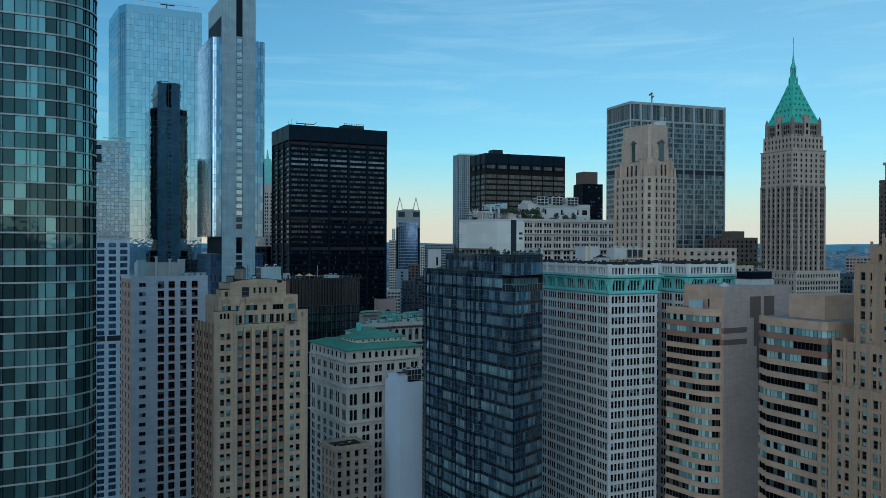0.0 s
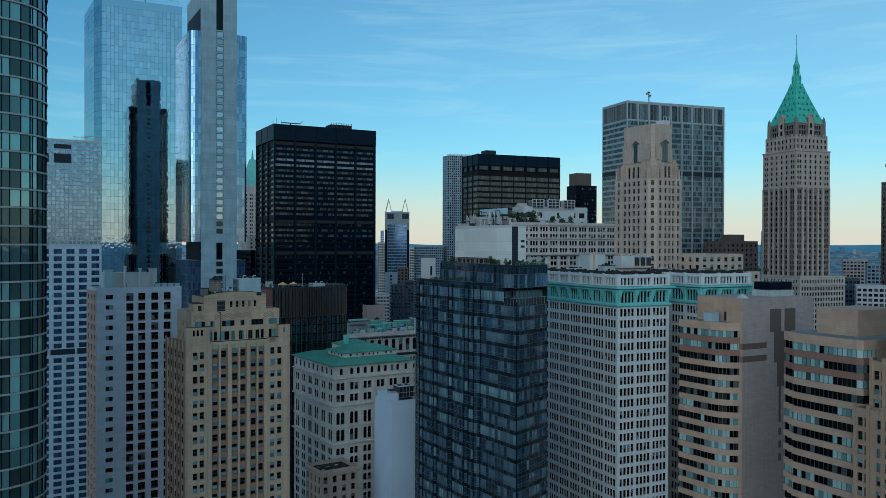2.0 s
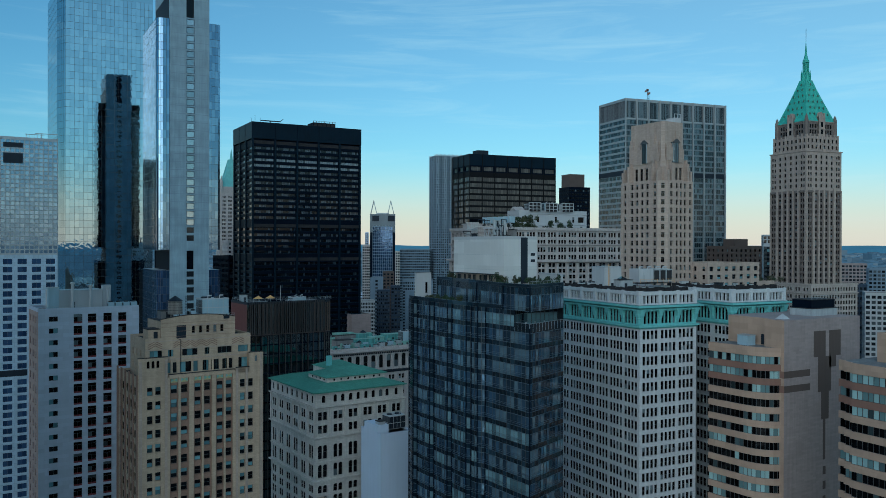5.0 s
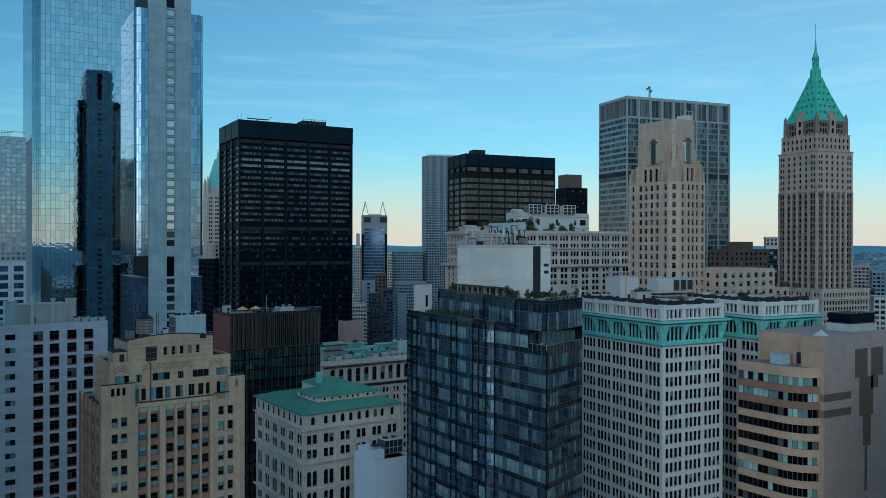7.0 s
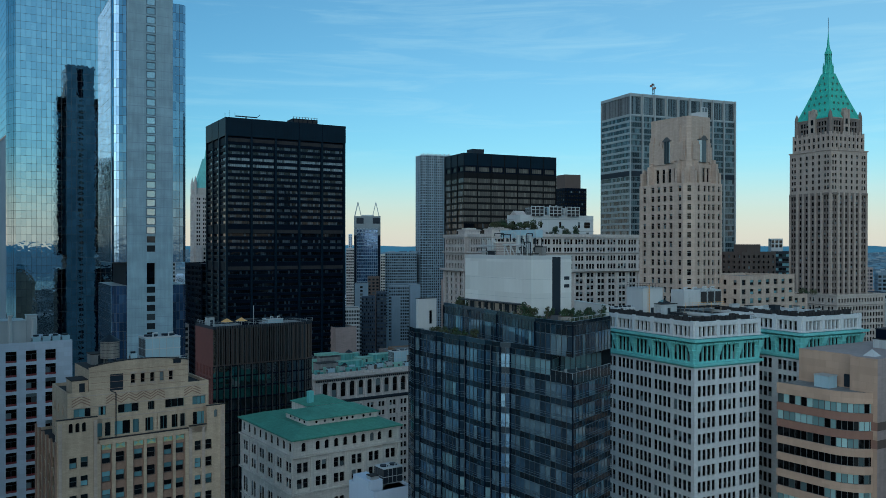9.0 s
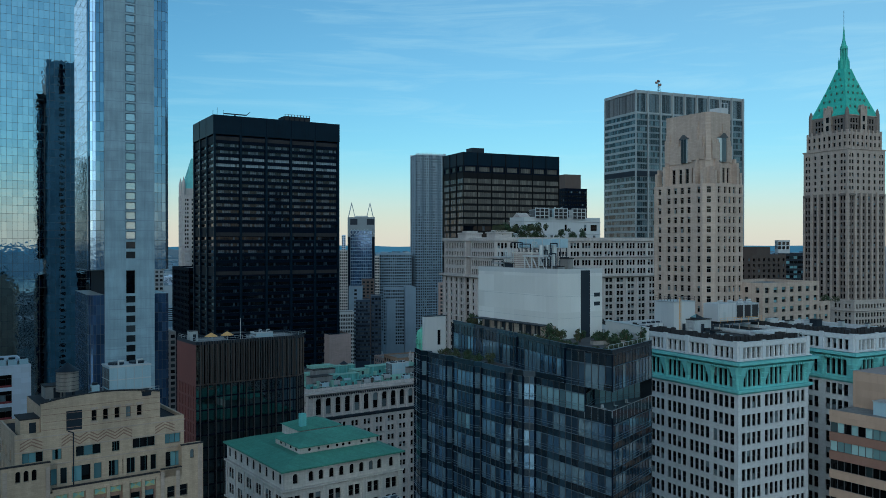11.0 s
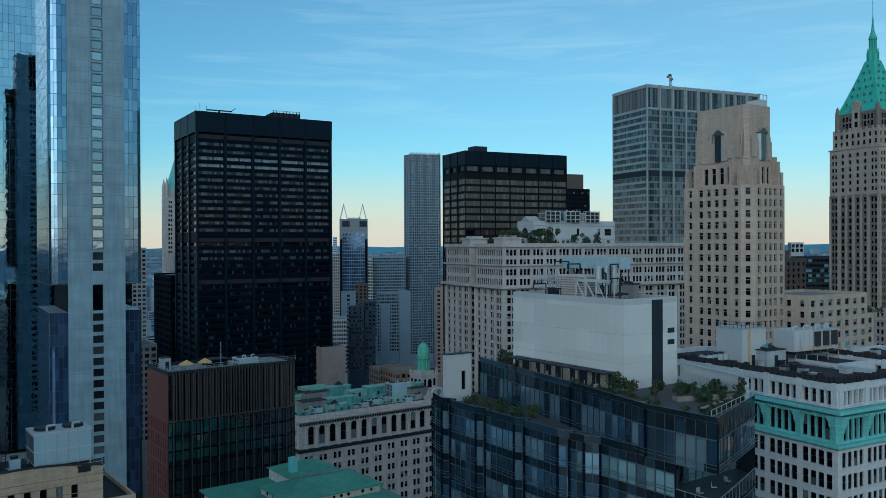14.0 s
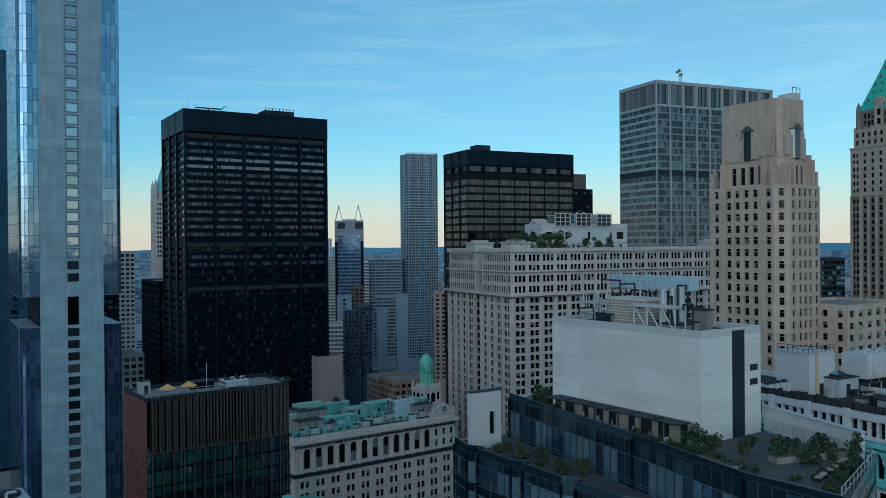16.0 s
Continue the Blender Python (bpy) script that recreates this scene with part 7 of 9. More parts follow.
def bay_block():
    th = thing("folded_glass_block", "dark smoked-glass apartment block with folded bays and planted terraces", "building", (129.0, 201.0), 2.2)
    fl = 3.8
    D = 54.0
    R = (14.6, 5.6)
    # folded left front: from the far corner to the near corner
    line = [(-0.6, D)]
    for i in range(4):
        y = D - 6.6 - 8.8 * i
        line += [(-1.9, y + 2.0), (-0.7, y), (-1.8, y - 0.12)]
    line += [(-1.5, 18.6), (-0.4, 16.8), (0.0, 0.0)]
    n = int(GT / fl)
    fold = line

    # lit and curtained rooms are painted as paler whole bays, more of them lower down
    rnd = random.Random(52)
    shade = {}
    for f in range(n):
        row = rnd.random() < (0.0 if f < 6 else 0.13)
        for k in range(len(line)):
            shade[(f, k)] = rnd.random() < (0.8 if row else 0.02 if f < 6 else 0.13)

    def storey(ln, zb, h, glass, sp=1.2, level=-1):
        g = Geo()
        for j, (a, b) in enumerate(zip(ln, ln[1:])):
            a, b = Vector(a), Vector(b)
            L = (b - a).length
            k = max(1, int(round(L / 1.35)))
            u, ang = (b - a) / L, math.atan2(b.y - a.y, b.x - a.x)
            for i in range(k):
                q = a + u * (L * i / k)
                lit = glass if not shade.get((level, j)) or rnd.random() < 0.15 else "smoke_lit"
                put_window(th, (q.x, q.y, zb), ang, "plain", L / k, h - sp, lit, "frame", name="pane")
                put_window(th, (q.x, q.y, zb + h - sp), ang, "curtain", L / k, sp, "spandrel", "frame", name="spandrel_pane")
            m = Matrix.Translation((a.x, a.y, 0)) @ Matrix.Rotation(ang, 4, "Z")
            for dz, o, t_ in ((0.0, 0.08, 0.07), (0.62, 0.3, 0.05), (0.98, 0.3, 0.05), (h - sp, 0.12, 0.1)):
                g.box(0, L, -o, -o + 0.08, zb + dz, zb + dz + t_, 0, m)
            g.box(-0.14, 0.14, -0.16, 0.0, zb, zb + h, 1, m)
        part("rail_frame", g, [M["slate_steel"], M["black_metal"]], th)
    front = fold + [R]
    for f in range(n):
        zb = GT - (f + 1) * fl
        if zb < 40:
            break
        if f == 0:
            # the near corner is cut back behind a balcony
            a, b, c = (-0.12, 5.6), (4.6, 8.6), (15.5, 8.9)
            storey([*fold[:-1], a], zb, fl, "smoke", level=f)
            storey([a, b, c], zb, fl, "smoke_lit", level=f)
            g = Geo()
            g.prism([a, fold[-1], R, c, b], zb - 0.25, zb + 0.04)
            slab = part("balcony_slab", g, M["slate_steel"], th, "corner balcony slab")
            for p, q in ((a, fold[-1]), (fold[-1], R)):
                p, q = Vector(p), Vector(q)
                L, ang = (q - p).length, math.atan2(q.y - p.y, q.x - p.x)
                m = Matrix.Translation((p.x, p.y, zb)) @ Matrix.Rotation(ang, 4, "Z")
                g = Geo()
                g.box(0, L, -0.03, 0.0, -0.9, 1.0, 0, m)
                part("balustrade", g, G_["spandrel"], slab)
                g = Geo()
                g.box(0, L, -0.05, 0.05, 1.0, 1.07, 0, m)
                for k in range(int(L / 1.4) + 1):
                    g.box(k * 1.4, k * 1.4 + 0.05, -0.06, 0.0, -0.9, 1.0, 0, m)
                part("handrail", g, M["alu"], slab)
            for k in range(3):
                seat = thing("balcony_chair", "pale chair on the corner balcony", "chair", (131.2 + k * 3.2, 205.2 + k * 0.7), 40 * k, zb + 0.04, "balcony chairs")
                for nm, bx in (("seat", (-0.3, 0.3, -0.3, 0.3, 0.4, 0.48)), ("backrest", (-0.3, 0.3, 0.26, 0.32, 0.48, 1.0))):
                    g = Geo()
                    g.box(*bx)
                    part(nm, g, M["grey_metal"], seat)
                for x, y in ((-0.26, -0.26), (0.26, -0.26), (-0.26, 0.26), (0.26, 0.26)):
                    g = Geo()
                    g.tube((x, y, 0), (x, y, 0.4), 0.025, 5)
                    part("leg", g, M["dark_metal"], seat)
            continue
        storey(front, zb, fl, "smoke", level=f)
    # upper storey, set back behind a planted terrace at the far end
    upper = [(7.7, D - 1.5), (3.2, 26.0), (-0.4, 9.6), (0.0, 0.0), R]
    storey(upper, GT, GZ - GT, "smoke", 1.9)
    back = [(19.0, 22.0), (19.0, D), (0.0, D)]
    g = Geo()
    for a, b in zip([R, *back], [*back]):
        g.poly([(*a, 0), (*b, 0), (*b, GT), (*a, GT)])
    part("back_wall", g, M["dark_metal"], th)
    g = Geo()
    g.poly([(*p, GT) for p in [*fold, R, (19.0, 22.0), (19.0, D)]])
    part("terrace", g, M["deck"], th)
    g = Geo()
    ut = [*upper, (19.0, 22.0), (19.0, D - 1.5)]
    g.poly([(*p, GZ - 0.3) for p in ut])
    part("roof", g, M["deck"], th)
    g = Geo()
    for a, b in zip([R, (19.0, 22.0), (19.0, D - 1.5)], [(19.0, 22.0), (19.0, D - 1.5), upper[0]]):
        g.poly([(*a, GT), (*b, GT), (*b, GZ - 0.3), (*a, GZ - 0.3)])
    part("side_wall", g, M["white_wall"], th)
    for ln, z in ((upper, GZ - 0.3), (fold, GT)):
        for a, b in zip(ln, ln[1:]):
            a, b = Vector(a), Vector(b)
            L, ang = (b - a).length, math.atan2(b.y - a.y, b.x - a.x)
            m = Matrix.Translation((a.x, a.y, z)) @ Matrix.Rotation(ang, 4, "Z")
            g = Geo()
            g.box(0, L, 0.02, 0.08, 0.0, 0.9, 0, m)
            part("balustrade", g, G_["spandrel"], th, "dark glass balustrade")
            g = Geo()
            g.box(0, L, 0.01, 0.09, 0.9, 0.96, 0, m)
            part("handrail", g, M["slate_steel"], th)


G_["spandrel"] = glazing("dark spandrel glass", (0.016, 0.036, 0.058), (0.03, 0.06, 0.09), 0.2, rough=0.08, metal=0.25, wave=0.03)
bay_block()

# white end wall on the terrace
th = thing("white_terrace_wall", "white rendered stair tower with one narrow dark window", "stair tower", (126.2, 250.5), 2.2)
g = Geo()
pts = rect(4.8, 1.0)
wall(th, pts[1], pts[2], 100, 140.3, [(2.9, 3.7)], [(134.6, 137.6)], "white_wall", "plain", "black", "frame", 0.2)
plain(th, [pts[2], pts[3], pts[0], pts[1]], 100, 140.3, "white_wall")
g.poly([(*p, 140.3) for p in pts])
part("roof", g, M["white_wall"], th)
g = Geo()
g.box(-0.1, 4.9, -0.12, 1.1, 140.3, 140.42)
part("coping", g, M["dark_metal"], th)

# white plant box on the glass block
th = thing("white_plant_box", "large white panelled rooftop plant box with a dark slot", "plant box", (135.8, 221.7), 2.4)
W, D = 10.6, 23.0
pts = rect(W, D)
g = Geo()
g.prism(pts, 138.1, 150.0, 0, False)
part("panel_wall", g, M["white_paint"], th)
g = Geo()
for z in (141.6, 145.4, 149.4):
    g.box(-0.02, 0.0, 0, D, z, z + 0.06)
    g.box(0, W, -0.02, 0.0, z, z + 0.06)
part("joint", g, M["grey_metal"], th)
g = Geo()
g.box(5.4, 7.6, -0.03, -0.004, 138.1, 149.9)
part("dark_slot", g, M["dark_metal"], th, "dark grey louvred slot")
for z in (143.6, 145.2):
    g = Geo()
    g.box(8.6, 10.0, -0.03, -0.004, z, z + 0.7)
    part("vent", g, M["dark_metal"], th)
roof(th, pts, 150.2, "roofing", "white_wall", 0.7, 0.3)
# plant on top of the box
th = thing("raised_duct", "long pale blue sheet metal duct on steel legs", "duct", (143.4, 229.0), 92.4, 149.5)
g = Geo()
g.box(0, 12.5, -0.9, 0.9, 4.4, 6.0)
part("duct", g, M["ac_white"], th)
for i in range(6):
    g = Geo()
    g.box(i * 2.4 + 0.2, i * 2.4 + 0.36, -1.0, 1.0, 4.3, 6.1)
    part("duct_flange", g, M["grey_metal"], th)
    g = Geo()
    for y in (-0.8, 0.8):
        g.tube((i * 2.4 + 0.28, y, 0), (i * 2.4 + 0.28, y, 4.4), 0.09, 6)
    g.tube((i * 2.4 + 0.28, -0.8, 0.2), (i * 2.4 + 0.28, 0.8, 4.2), 0.06, 5)
    part("leg_frame", g, M["dark_metal"], th)
th = thing("louvred_plant_box", "beige louvred metal plant box on the roof", "plant box", (137.4, 231.0), 2.4, 149.5)
g = Geo()
g.prism(rect(4.2, 6.4), 0, 3.5)
part("casing", g, M["lime"], th)
for i in range(9):
    g = Geo()
    g.box(0.2, 4.0, -0.10, -0.004, 0.3 + i * 0.35, 0.48 + i * 0.35)
    g.box(-0.10, -0.004, 0.2, 6.2, 0.3 + i * 0.35, 0.48 + i * 0.35)
    part("louvre", g, M["taupe"], th)
rnd = random.Random(41)
for i in range(16):
    th = thing("steam_pipe", "thin dark steel pipe with a bent end on the roof", "pipe", (136.6 + rnd.random() * 6.5, 223.5 + rnd.random() * 18.0), rnd.choice((2.4, 92.4, 182.4)), 149.5, "roof pipes")
    g = Geo()
    h, l = rnd.uniform(1.2, 5.6), rnd.uniform(0.5, 3.2)
    g.tube((0, 0, 0), (0, 0, h), 0.11, 6)
    g.tube((0, 0, h), (l, 0, h), 0.11, 6)
    g.tube((l, 0, h), (l, 0, h - 0.6), 0.11, 6)
    part("pipe", g, M[rnd.choice(["dark_metal", "grey_metal", "dark_metal"])], th)
for i in range(3):
    th = thing("exhaust_stack", "silver exhaust stack with a cap on the roof", "exhaust stack", (137.6 + i * 1.5, 228.5), 0, 149.5, "exhaust stacks")
    g = Geo()
    g.ring(0, 0, 0.45, 0.45, 0, 4.6, 12)
    part("pipe", g, M["grey_metal"], th)
    g = Geo()
    g.ring(0, 0, 0.6, 0.6, 4.6, 4.9, 12)
    part("cap", g, M["grey_metal"], th)
th = thing("steel_trestle", "white steel trestle carrying rooftop ducts", "trestle", (136.8, 226.0), 92.4, 149.5)
g = Geo()
for i in range(4):
    g.tube((i * 2.0, 0, 0), (i * 2.0, 0, 2.8), 0.12)
    if i < 3:
        g.tube((i * 2.0, 0, 0), (i * 2.0 + 2.0, 0, 2.8), 0.1)
g.box(-0.3, 6.3, -0.25, 0.25, 2.7, 3.1)
part("frame", g, M["white_wall"], th)
for i in range(5):
    th = thing("pipe_rack", "tangle of grey pipes and ladders on the roof", "pipe rack", (136.9 + (i % 2) * 1.2, 240.0 - i * 1.0), 90, 149.5, "roof pipe racks")
    g = Geo()
    for k in range(3):
        g.tube((k * 0.5, 0, 0), (k * 0.5, 0, 3.4 + 0.5 * k), 0.08)
    g.tube((0, 0, 2.6), (2.4, 0, 2.6), 0.12)
    g.tube((0, 0.2, 1.4), (2.4, 0.2, 1.4), 0.12)
    part("pipework", g, M["grey_metal"], th)
rnd = random.Random(9)
for i in range(9):
    hut((136.6 + rnd.random() * 5.5, 223.0 + rnd.random() * 17), 149.5, rnd.uniform(0.8, 2.2), rnd.uniform(0.8, 2.6), rnd.uniform(0.8, 2.6), 2.4, rnd.choice(["dark_metal", "grey_metal", "gravel"]), "roof_plant_box", "small grey rooftop plant box", "roof plant boxes", door=False)
# pergola and planting along the box
th = thing("terrace_pergola", "dark flat pergola roof over the terrace", "pergola", (133.4, 222.0), 92.4, 138.1)
for i in range(6):
    g = Geo()
    g.box(i * 3.4, i * 3.4 + 3.1, -1.2, 1.0, 2.4, 2.55)
    part("roof_panel", g, M["dark_metal"], th)
    g = Geo()
    g.box(i * 3.4, i * 3.4 + 0.12, -1.1, -0.98, 0, 2.4)
    part("post", g, M["wood"], th)
th = thing("terrace_lodge", "beige timber terrace rooms with dark openings under the pergola", "terrace rooms", (135.2, 222.0), 92.4, 138.1)
g = Geo()
g.box(0, 20.0, -0.5, 0.4, 0, 2.3)
part("timber_wall", g, M["pale_pier"], th)
for i in range(8):
    g = Geo()
    x = 0.6 + i * 2.45
    g.box(x, x + (1.5 if i % 3 else 0.9), 0.4, 0.46, 0.05, 2.1)
    part("dark_opening", g, M["dark_metal"], th)
rnd = random.Random(12)
for i in range(6):
    th = thing("terrace_chair", "pale metal terrace chair beside the pergola", "chair", (132.2 + i * 0.45, 223.5 + i * 2.9), rnd.uniform(0, 360), 138.1, "terrace chairs")
    g = Geo()
    g.box(-0.3, 0.3, -0.3, 0.3, 0.42, 0.5)
    part("seat", g, M["grey_metal"], th)
    g = Geo()
    g.box(-0.3, 0.3, 0.27, 0.33, 0.5, 1.05)
    part("backrest", g, M["grey_metal"], th)
    for x, y in ((-0.26, -0.26), (0.26, -0.26), (-0.26, 0.26), (0.26, 0.26)):
        g = Geo()
        g.tube((x, y, 0), (x, y, 0.42), 0.025, 5)
        part("leg", g, M["dark_metal"], th)
# shrubs: a thicket beyond the plant box, a big one at the pergola's end, sparse ones on the front deck
for x, y, r, h in ((134.9, 243.5, 1.0, 2.2), (135.4, 246.2, 1.3, 2.9), (136.6, 247.5, 1.2, 2.3), (138.2, 247.0, 1.4, 3.0), (135.9, 249.2, 1.0, 2.0), (137.4, 250.0, 1.2, 2.6), (139.6, 248.8, 1.1, 2.2),
                   (132.9, 220.2, 1.6, 3.3), (133.9, 218.6, 1.1, 2.3), (134.6, 215.2, 0.6, 3.0), (137.2, 213.4, 1.0, 2.1), (138.6, 212.5, 0.5, 2.6), (140.2, 211.8, 1.0, 1.8), (141.8, 211.2, 1.1, 2.0), (143.2, 209.2, 0.9, 3.2)):
    shrub((x, y), 138.1, r, h, rnd.choice(["leaf", "leaf", "leaf_olive"]), seed=int(y * 10), n=260)
for i in range(13):
    s_ = i / 12
    shrub((130.4 + 2.3 * s_ + rnd.uniform(0, 0.6), 211.5 + 17 * s_), 138.1, rnd.uniform(0.5, 0.9), rnd.uniform(0.6, 1.2), rnd.choice(["leaf", "leaf_olive"]), "roof_plant", "low leafy plant along the terrace edge", 200 + i, 110, "terrace edge plants")
for i in range(5):
    shrub((132.5 + i * 1.7, 207.6 + rnd.uniform(-0.5, 1.2)), 138.1, rnd.uniform(0.5, 0.9), rnd.uniform(0.5, 1.1), "leaf_olive", "roof_plant", "low leafy plant along the terrace edge", 230 + i, 110, "terrace edge plants")
for i in range(8):
    shrub((128.9 + (i % 2) * 1.4, 247.5 - i * 1.9), 132.9, rnd.uniform(0.7, 1.3), rnd.uniform(0.9, 2.0), rnd.choice(["leaf", "leaf_olive"]), seed=150 + i, n=220)
for i in range(9):
    s_ = i / 8
    shrub((130.6 + 12.2 * s_ + rnd.uniform(-0.3, 0.3), 203.6 + 4.6 * s_ + rnd.uniform(-0.2, 0.9)), 138.1, rnd.uniform(0.5, 1.0), rnd.uniform(0.6, 1.2), rnd.choice(["leaf", "leaf_olive", "hedge_dark"]), "roof_plant", "low leafy plant along the terrace edge", 260 + i, 170, "terrace edge plants")
for x, y, r, h in ((138.4, 211.0, 1.1, 1.5), (142.4, 212.4, 0.9, 2.4), (136.4, 216.6, 1.1, 2.2), (139.4, 214.6, 1.2, 1.9)):
    shrub((x, y), 138.1, r, h, "hedge_dark", "roof_shrub", "dense dark green shrub on the roof terrace", int(x * 7), 420, "terrace hedge shrubs")
for x, y, ang, L in ((129.3, 202.0, 20.5, 14.6), (143.2, 207.4, 75, 14.0)):
    rail((x, y), ang, L, 138.1, 1.5, step=1.5)
for x, y, w, ang in ((135.8, 212.6, 6.0, -16), (142.4, 210.6, 3.4, -16), (131.0, 212.8, 4.8, 78)):
    th = thing("planter_box", "long low timber planter on the terrace deck", "planter", (x, y), ang, 138.1, "terrace planters")
    g = Geo()
    g.prism(rect(w, 1.3), 0, 0.62)
    part("trough", g, M["wood"], th)
    g = Geo()
    g.box(0.08, w - 0.08, 0.08, 1.22, 0.62, 0.66)
    part("soil", g, M["bark"], th)
for i in range(3):
    th = thing("terrace_bench", "low pale bench on the terrace deck", "bench", (133.6 + i * 3.1, 206.6 + i * 0.9), 17, 138.1, "terrace benches")
    g = Geo()
    g.box(0, 2.2, 0, 0.55, 0.4, 0.5)
    part("seat", g, M["pale_pier"], th)
    for x in (0.1, 1.9):
        g = Geo()
        g.box(x, x + 0.2, 0.05, 0.5, 0, 0.4)
        part("leg", g, M["dark_metal"], th)
hut((144.6, 209.0), 138.1, 14.0, 0.6, 2.6, 75.0, "white_wall", "terrace_wall", "low white terrace wall with a window", "terrace walls")


# ---- white brick building with a copper cornice ----
TZ = 135.2


def cornice_block(at, ang, wr, wl, kr, kl, name, label):
    th = thing(name, label, "building", at, ang, 0, "copper corniced wings")
    pts = rect(wr, wl)
    fl = 3.57
    rows = floors(12, 124.9, fl, 2.4, 0.7)
    for p0, p1, k in ((pts[0], pts[1], kl), (pts[1], pts[2], kr)):
        L = math.dist(p0, p1)
        wall(th, p0, p1, 0, 124.9, groups(L, k, 4, 1.04, 0.40, 0.5), rows, "white_brick", "sash", "sash", "frame", 0.12 if p0 is pts[0] else 0.2, sill=0.1)
        wall(th, p0, p1, 124.9, 130.4, groups(L, k, 4, 1.0, 0.34, 0.8), [(126.3, 129.7)], "copper", "sash", "sash", "frame", 0.35, name="frieze")
        wall(th, p0, p1, 130.4, TZ - 0.9, groups(L, k, 4, 1.05, 0.38, 0.5), [(131.9, 134.1)], "white_brick", "sash", "sash", "frame", 0.6, name="attic_wall")
    plain(th, [pts[2], pts[3], pts[0]], 0, TZ - 0.9, "white_brick")
    band(th, pts, 130.4, 131.4, 1.5, "copper", "cornice", "projecting green copper cornice")
    band(th, pts, 124.9, 125.9, 0.7, "copper", "string_course", "green copper string course")
    band(th, pts, 131.4, 131.7, 0.5, "white_brick", "attic_sill")
    roof(th, pts, TZ, "roofing", "white_brick", 0.9, 0.5, 0.25)
    # flaring consoles between the window groups, and piers on the attic
    def console():
        # one scalloped body that widens and leans out towards the cornice
        g = Geo()
        prof = [(126.0, 0.3, 0.1), (126.9, 0.55, 0.3), (127.0, 0.42, 0.28), (127.9, 0.72, 0.55), (128.0, 0.6, 0.5), (128.9, 0.95, 0.85), (129.0, 0.8, 0.8), (130.4, 1.25, 1.25)]
        for (z0, w0, o0), (z1, w1, o1) in zip(prof, prof[1:]):
            a = [(-w0, 0.0), (-w0 * 0.7, -o0), (w0 * 0.7, -o0), (w0, 0.0)]
            b = [(-w1, 0.0), (-w1 * 0.7, -o1), (w1 * 0.7, -o1), (w1, 0.0)]
            for i in range(3):
                g.poly([(*a[i], z0), (*a[i + 1], z0), (*b[i + 1], z1), (*b[i], z1)])
        return g.mesh("console", [M["copper"]])

    def pier():
        g = Geo()
        g.box(-0.5, 0.5, -0.35, -0.004, 131.7, TZ + 0.25)
        return g.mesh("attic_pier", [M["white_brick"]])
    cm, pm = console(), pier()
    for p0, p1, k in ((pts[0], pts[1], kl), (pts[1], pts[2], kr)):
        a, b = Vector(p0), Vector(p1)
        u = (b - a).normalized()
        L = (b - a).length
        for i in range(k + 1):
            s = 0.5 + (L - 1.0) * i / k
            for nm, me in (("console", cm), ("attic_pier", pm)):
                ob = part(nm, me, None, th)
                ob.matrix_basis = Matrix.Translation((*(a + u * s), 0)) @ Matrix.Rotation(math.atan2(u.y, u.x), 4, "Z")
    g = Geo()
    for p0, p1 in ((pts[0], pts[1]), (pts[1], pts[2])):
        a, b = Vector(p0), Vector(p1)
        u = (b - a).normalized()
        for i in range(int((b - a).length / 0.55)):
            p = a + u * (0.55 * i + 0.2)
            g.box(0, 0.3, -1.2, -0.01, 130.05, 130.4, 0, Matrix.Translation((p.x, p.y, 0)) @ Matrix.Rotation(math.atan2(u.y, u.x), 4, "Z"))
    part("dentil_course", g, M["copper"], th, kind="stuff")
    return th


cornice_block((178.5, 218.5), -3.0, 20.5, 46.0, 3, 7, "corniced_building", "white glazed brick building with an ornate green copper cornice")
cornice_block((210.5, 214.5), -3.0, 21.5, 30.0, 3, 4, "corniced_wing", "recessed white brick wing with the same green copper cornice")
th = thing("link_wing", "white brick link between the corniced wings", "building", (199.0, 232.0), -3.0)
pts = rect(12.0, 25.0)
wall(th, pts[1], pts[2], 0, TZ - 0.6, groups(12, 2, 4, 0.95, 0.42), floors(12, 131.9, 3.57, 1.95, 0.9), "white_brick", "sash", "sash", "frame", 0.35, sill=0.14)
plain(th, [pts[2], pts[3], pts[0], pts[1]][:3], 0, TZ - 0.6, "white_brick")
band(th, pts, 130.4, 131.4, 1.2, "copper", "cornice", "green copper cornice")
roof(th, pts, TZ, "roofing", "white_brick", 0.6, 0.4)
# roof clutter of the corniced building
RZ = TZ - 0.9
hut((187.0, 243.0), RZ, 6.6, 6.2, 7.0, -3, "white_wall", "tank_house", "grey metal tank house with a ladder and roof rail", "tank houses")
hut((190.6, 240.2), RZ, 5.2, 3.6, 3.0, -3, "grey_wall")
th = thing("glass_skylight", "low glazed pyramid skylight on the hut", "skylight", (193.2, 241.9), -3, RZ + 3.18)
g = Geo()
g.prism(rect(2.4, 2.0, -1.2, -1.0), 0, 0.3)
part("kerb", g, M["dark_metal"], th)
g = Geo()
g.prism(rect(2.2, 1.8, -1.1, -0.9), 0.3, 1.0, 0, False, rect(0.1, 0.1, -0.05, -0.05))
part("glass_pyramid", g, G_["green"], th)
rail((187.1, 243.1), -3, 6.4, RZ + 7.18, 1.1, step=1.0, mat="dark_metal")
rail((187.1, 243.1), 87, 6.0, RZ + 7.18, 1.1, step=1.0, mat="dark_metal")
th = thing("roof_ladder", "yellow steel ladder fixed to the tank house", "ladder", (188.6, 242.8), -3, RZ, "roof ladders")
for x in (0.0, 0.5):
    g = Geo()
    g.tube((x, 0, 0), (x, 0, 8.0), 0.06, 6)
    part("rail", g, M["canvas"], th)
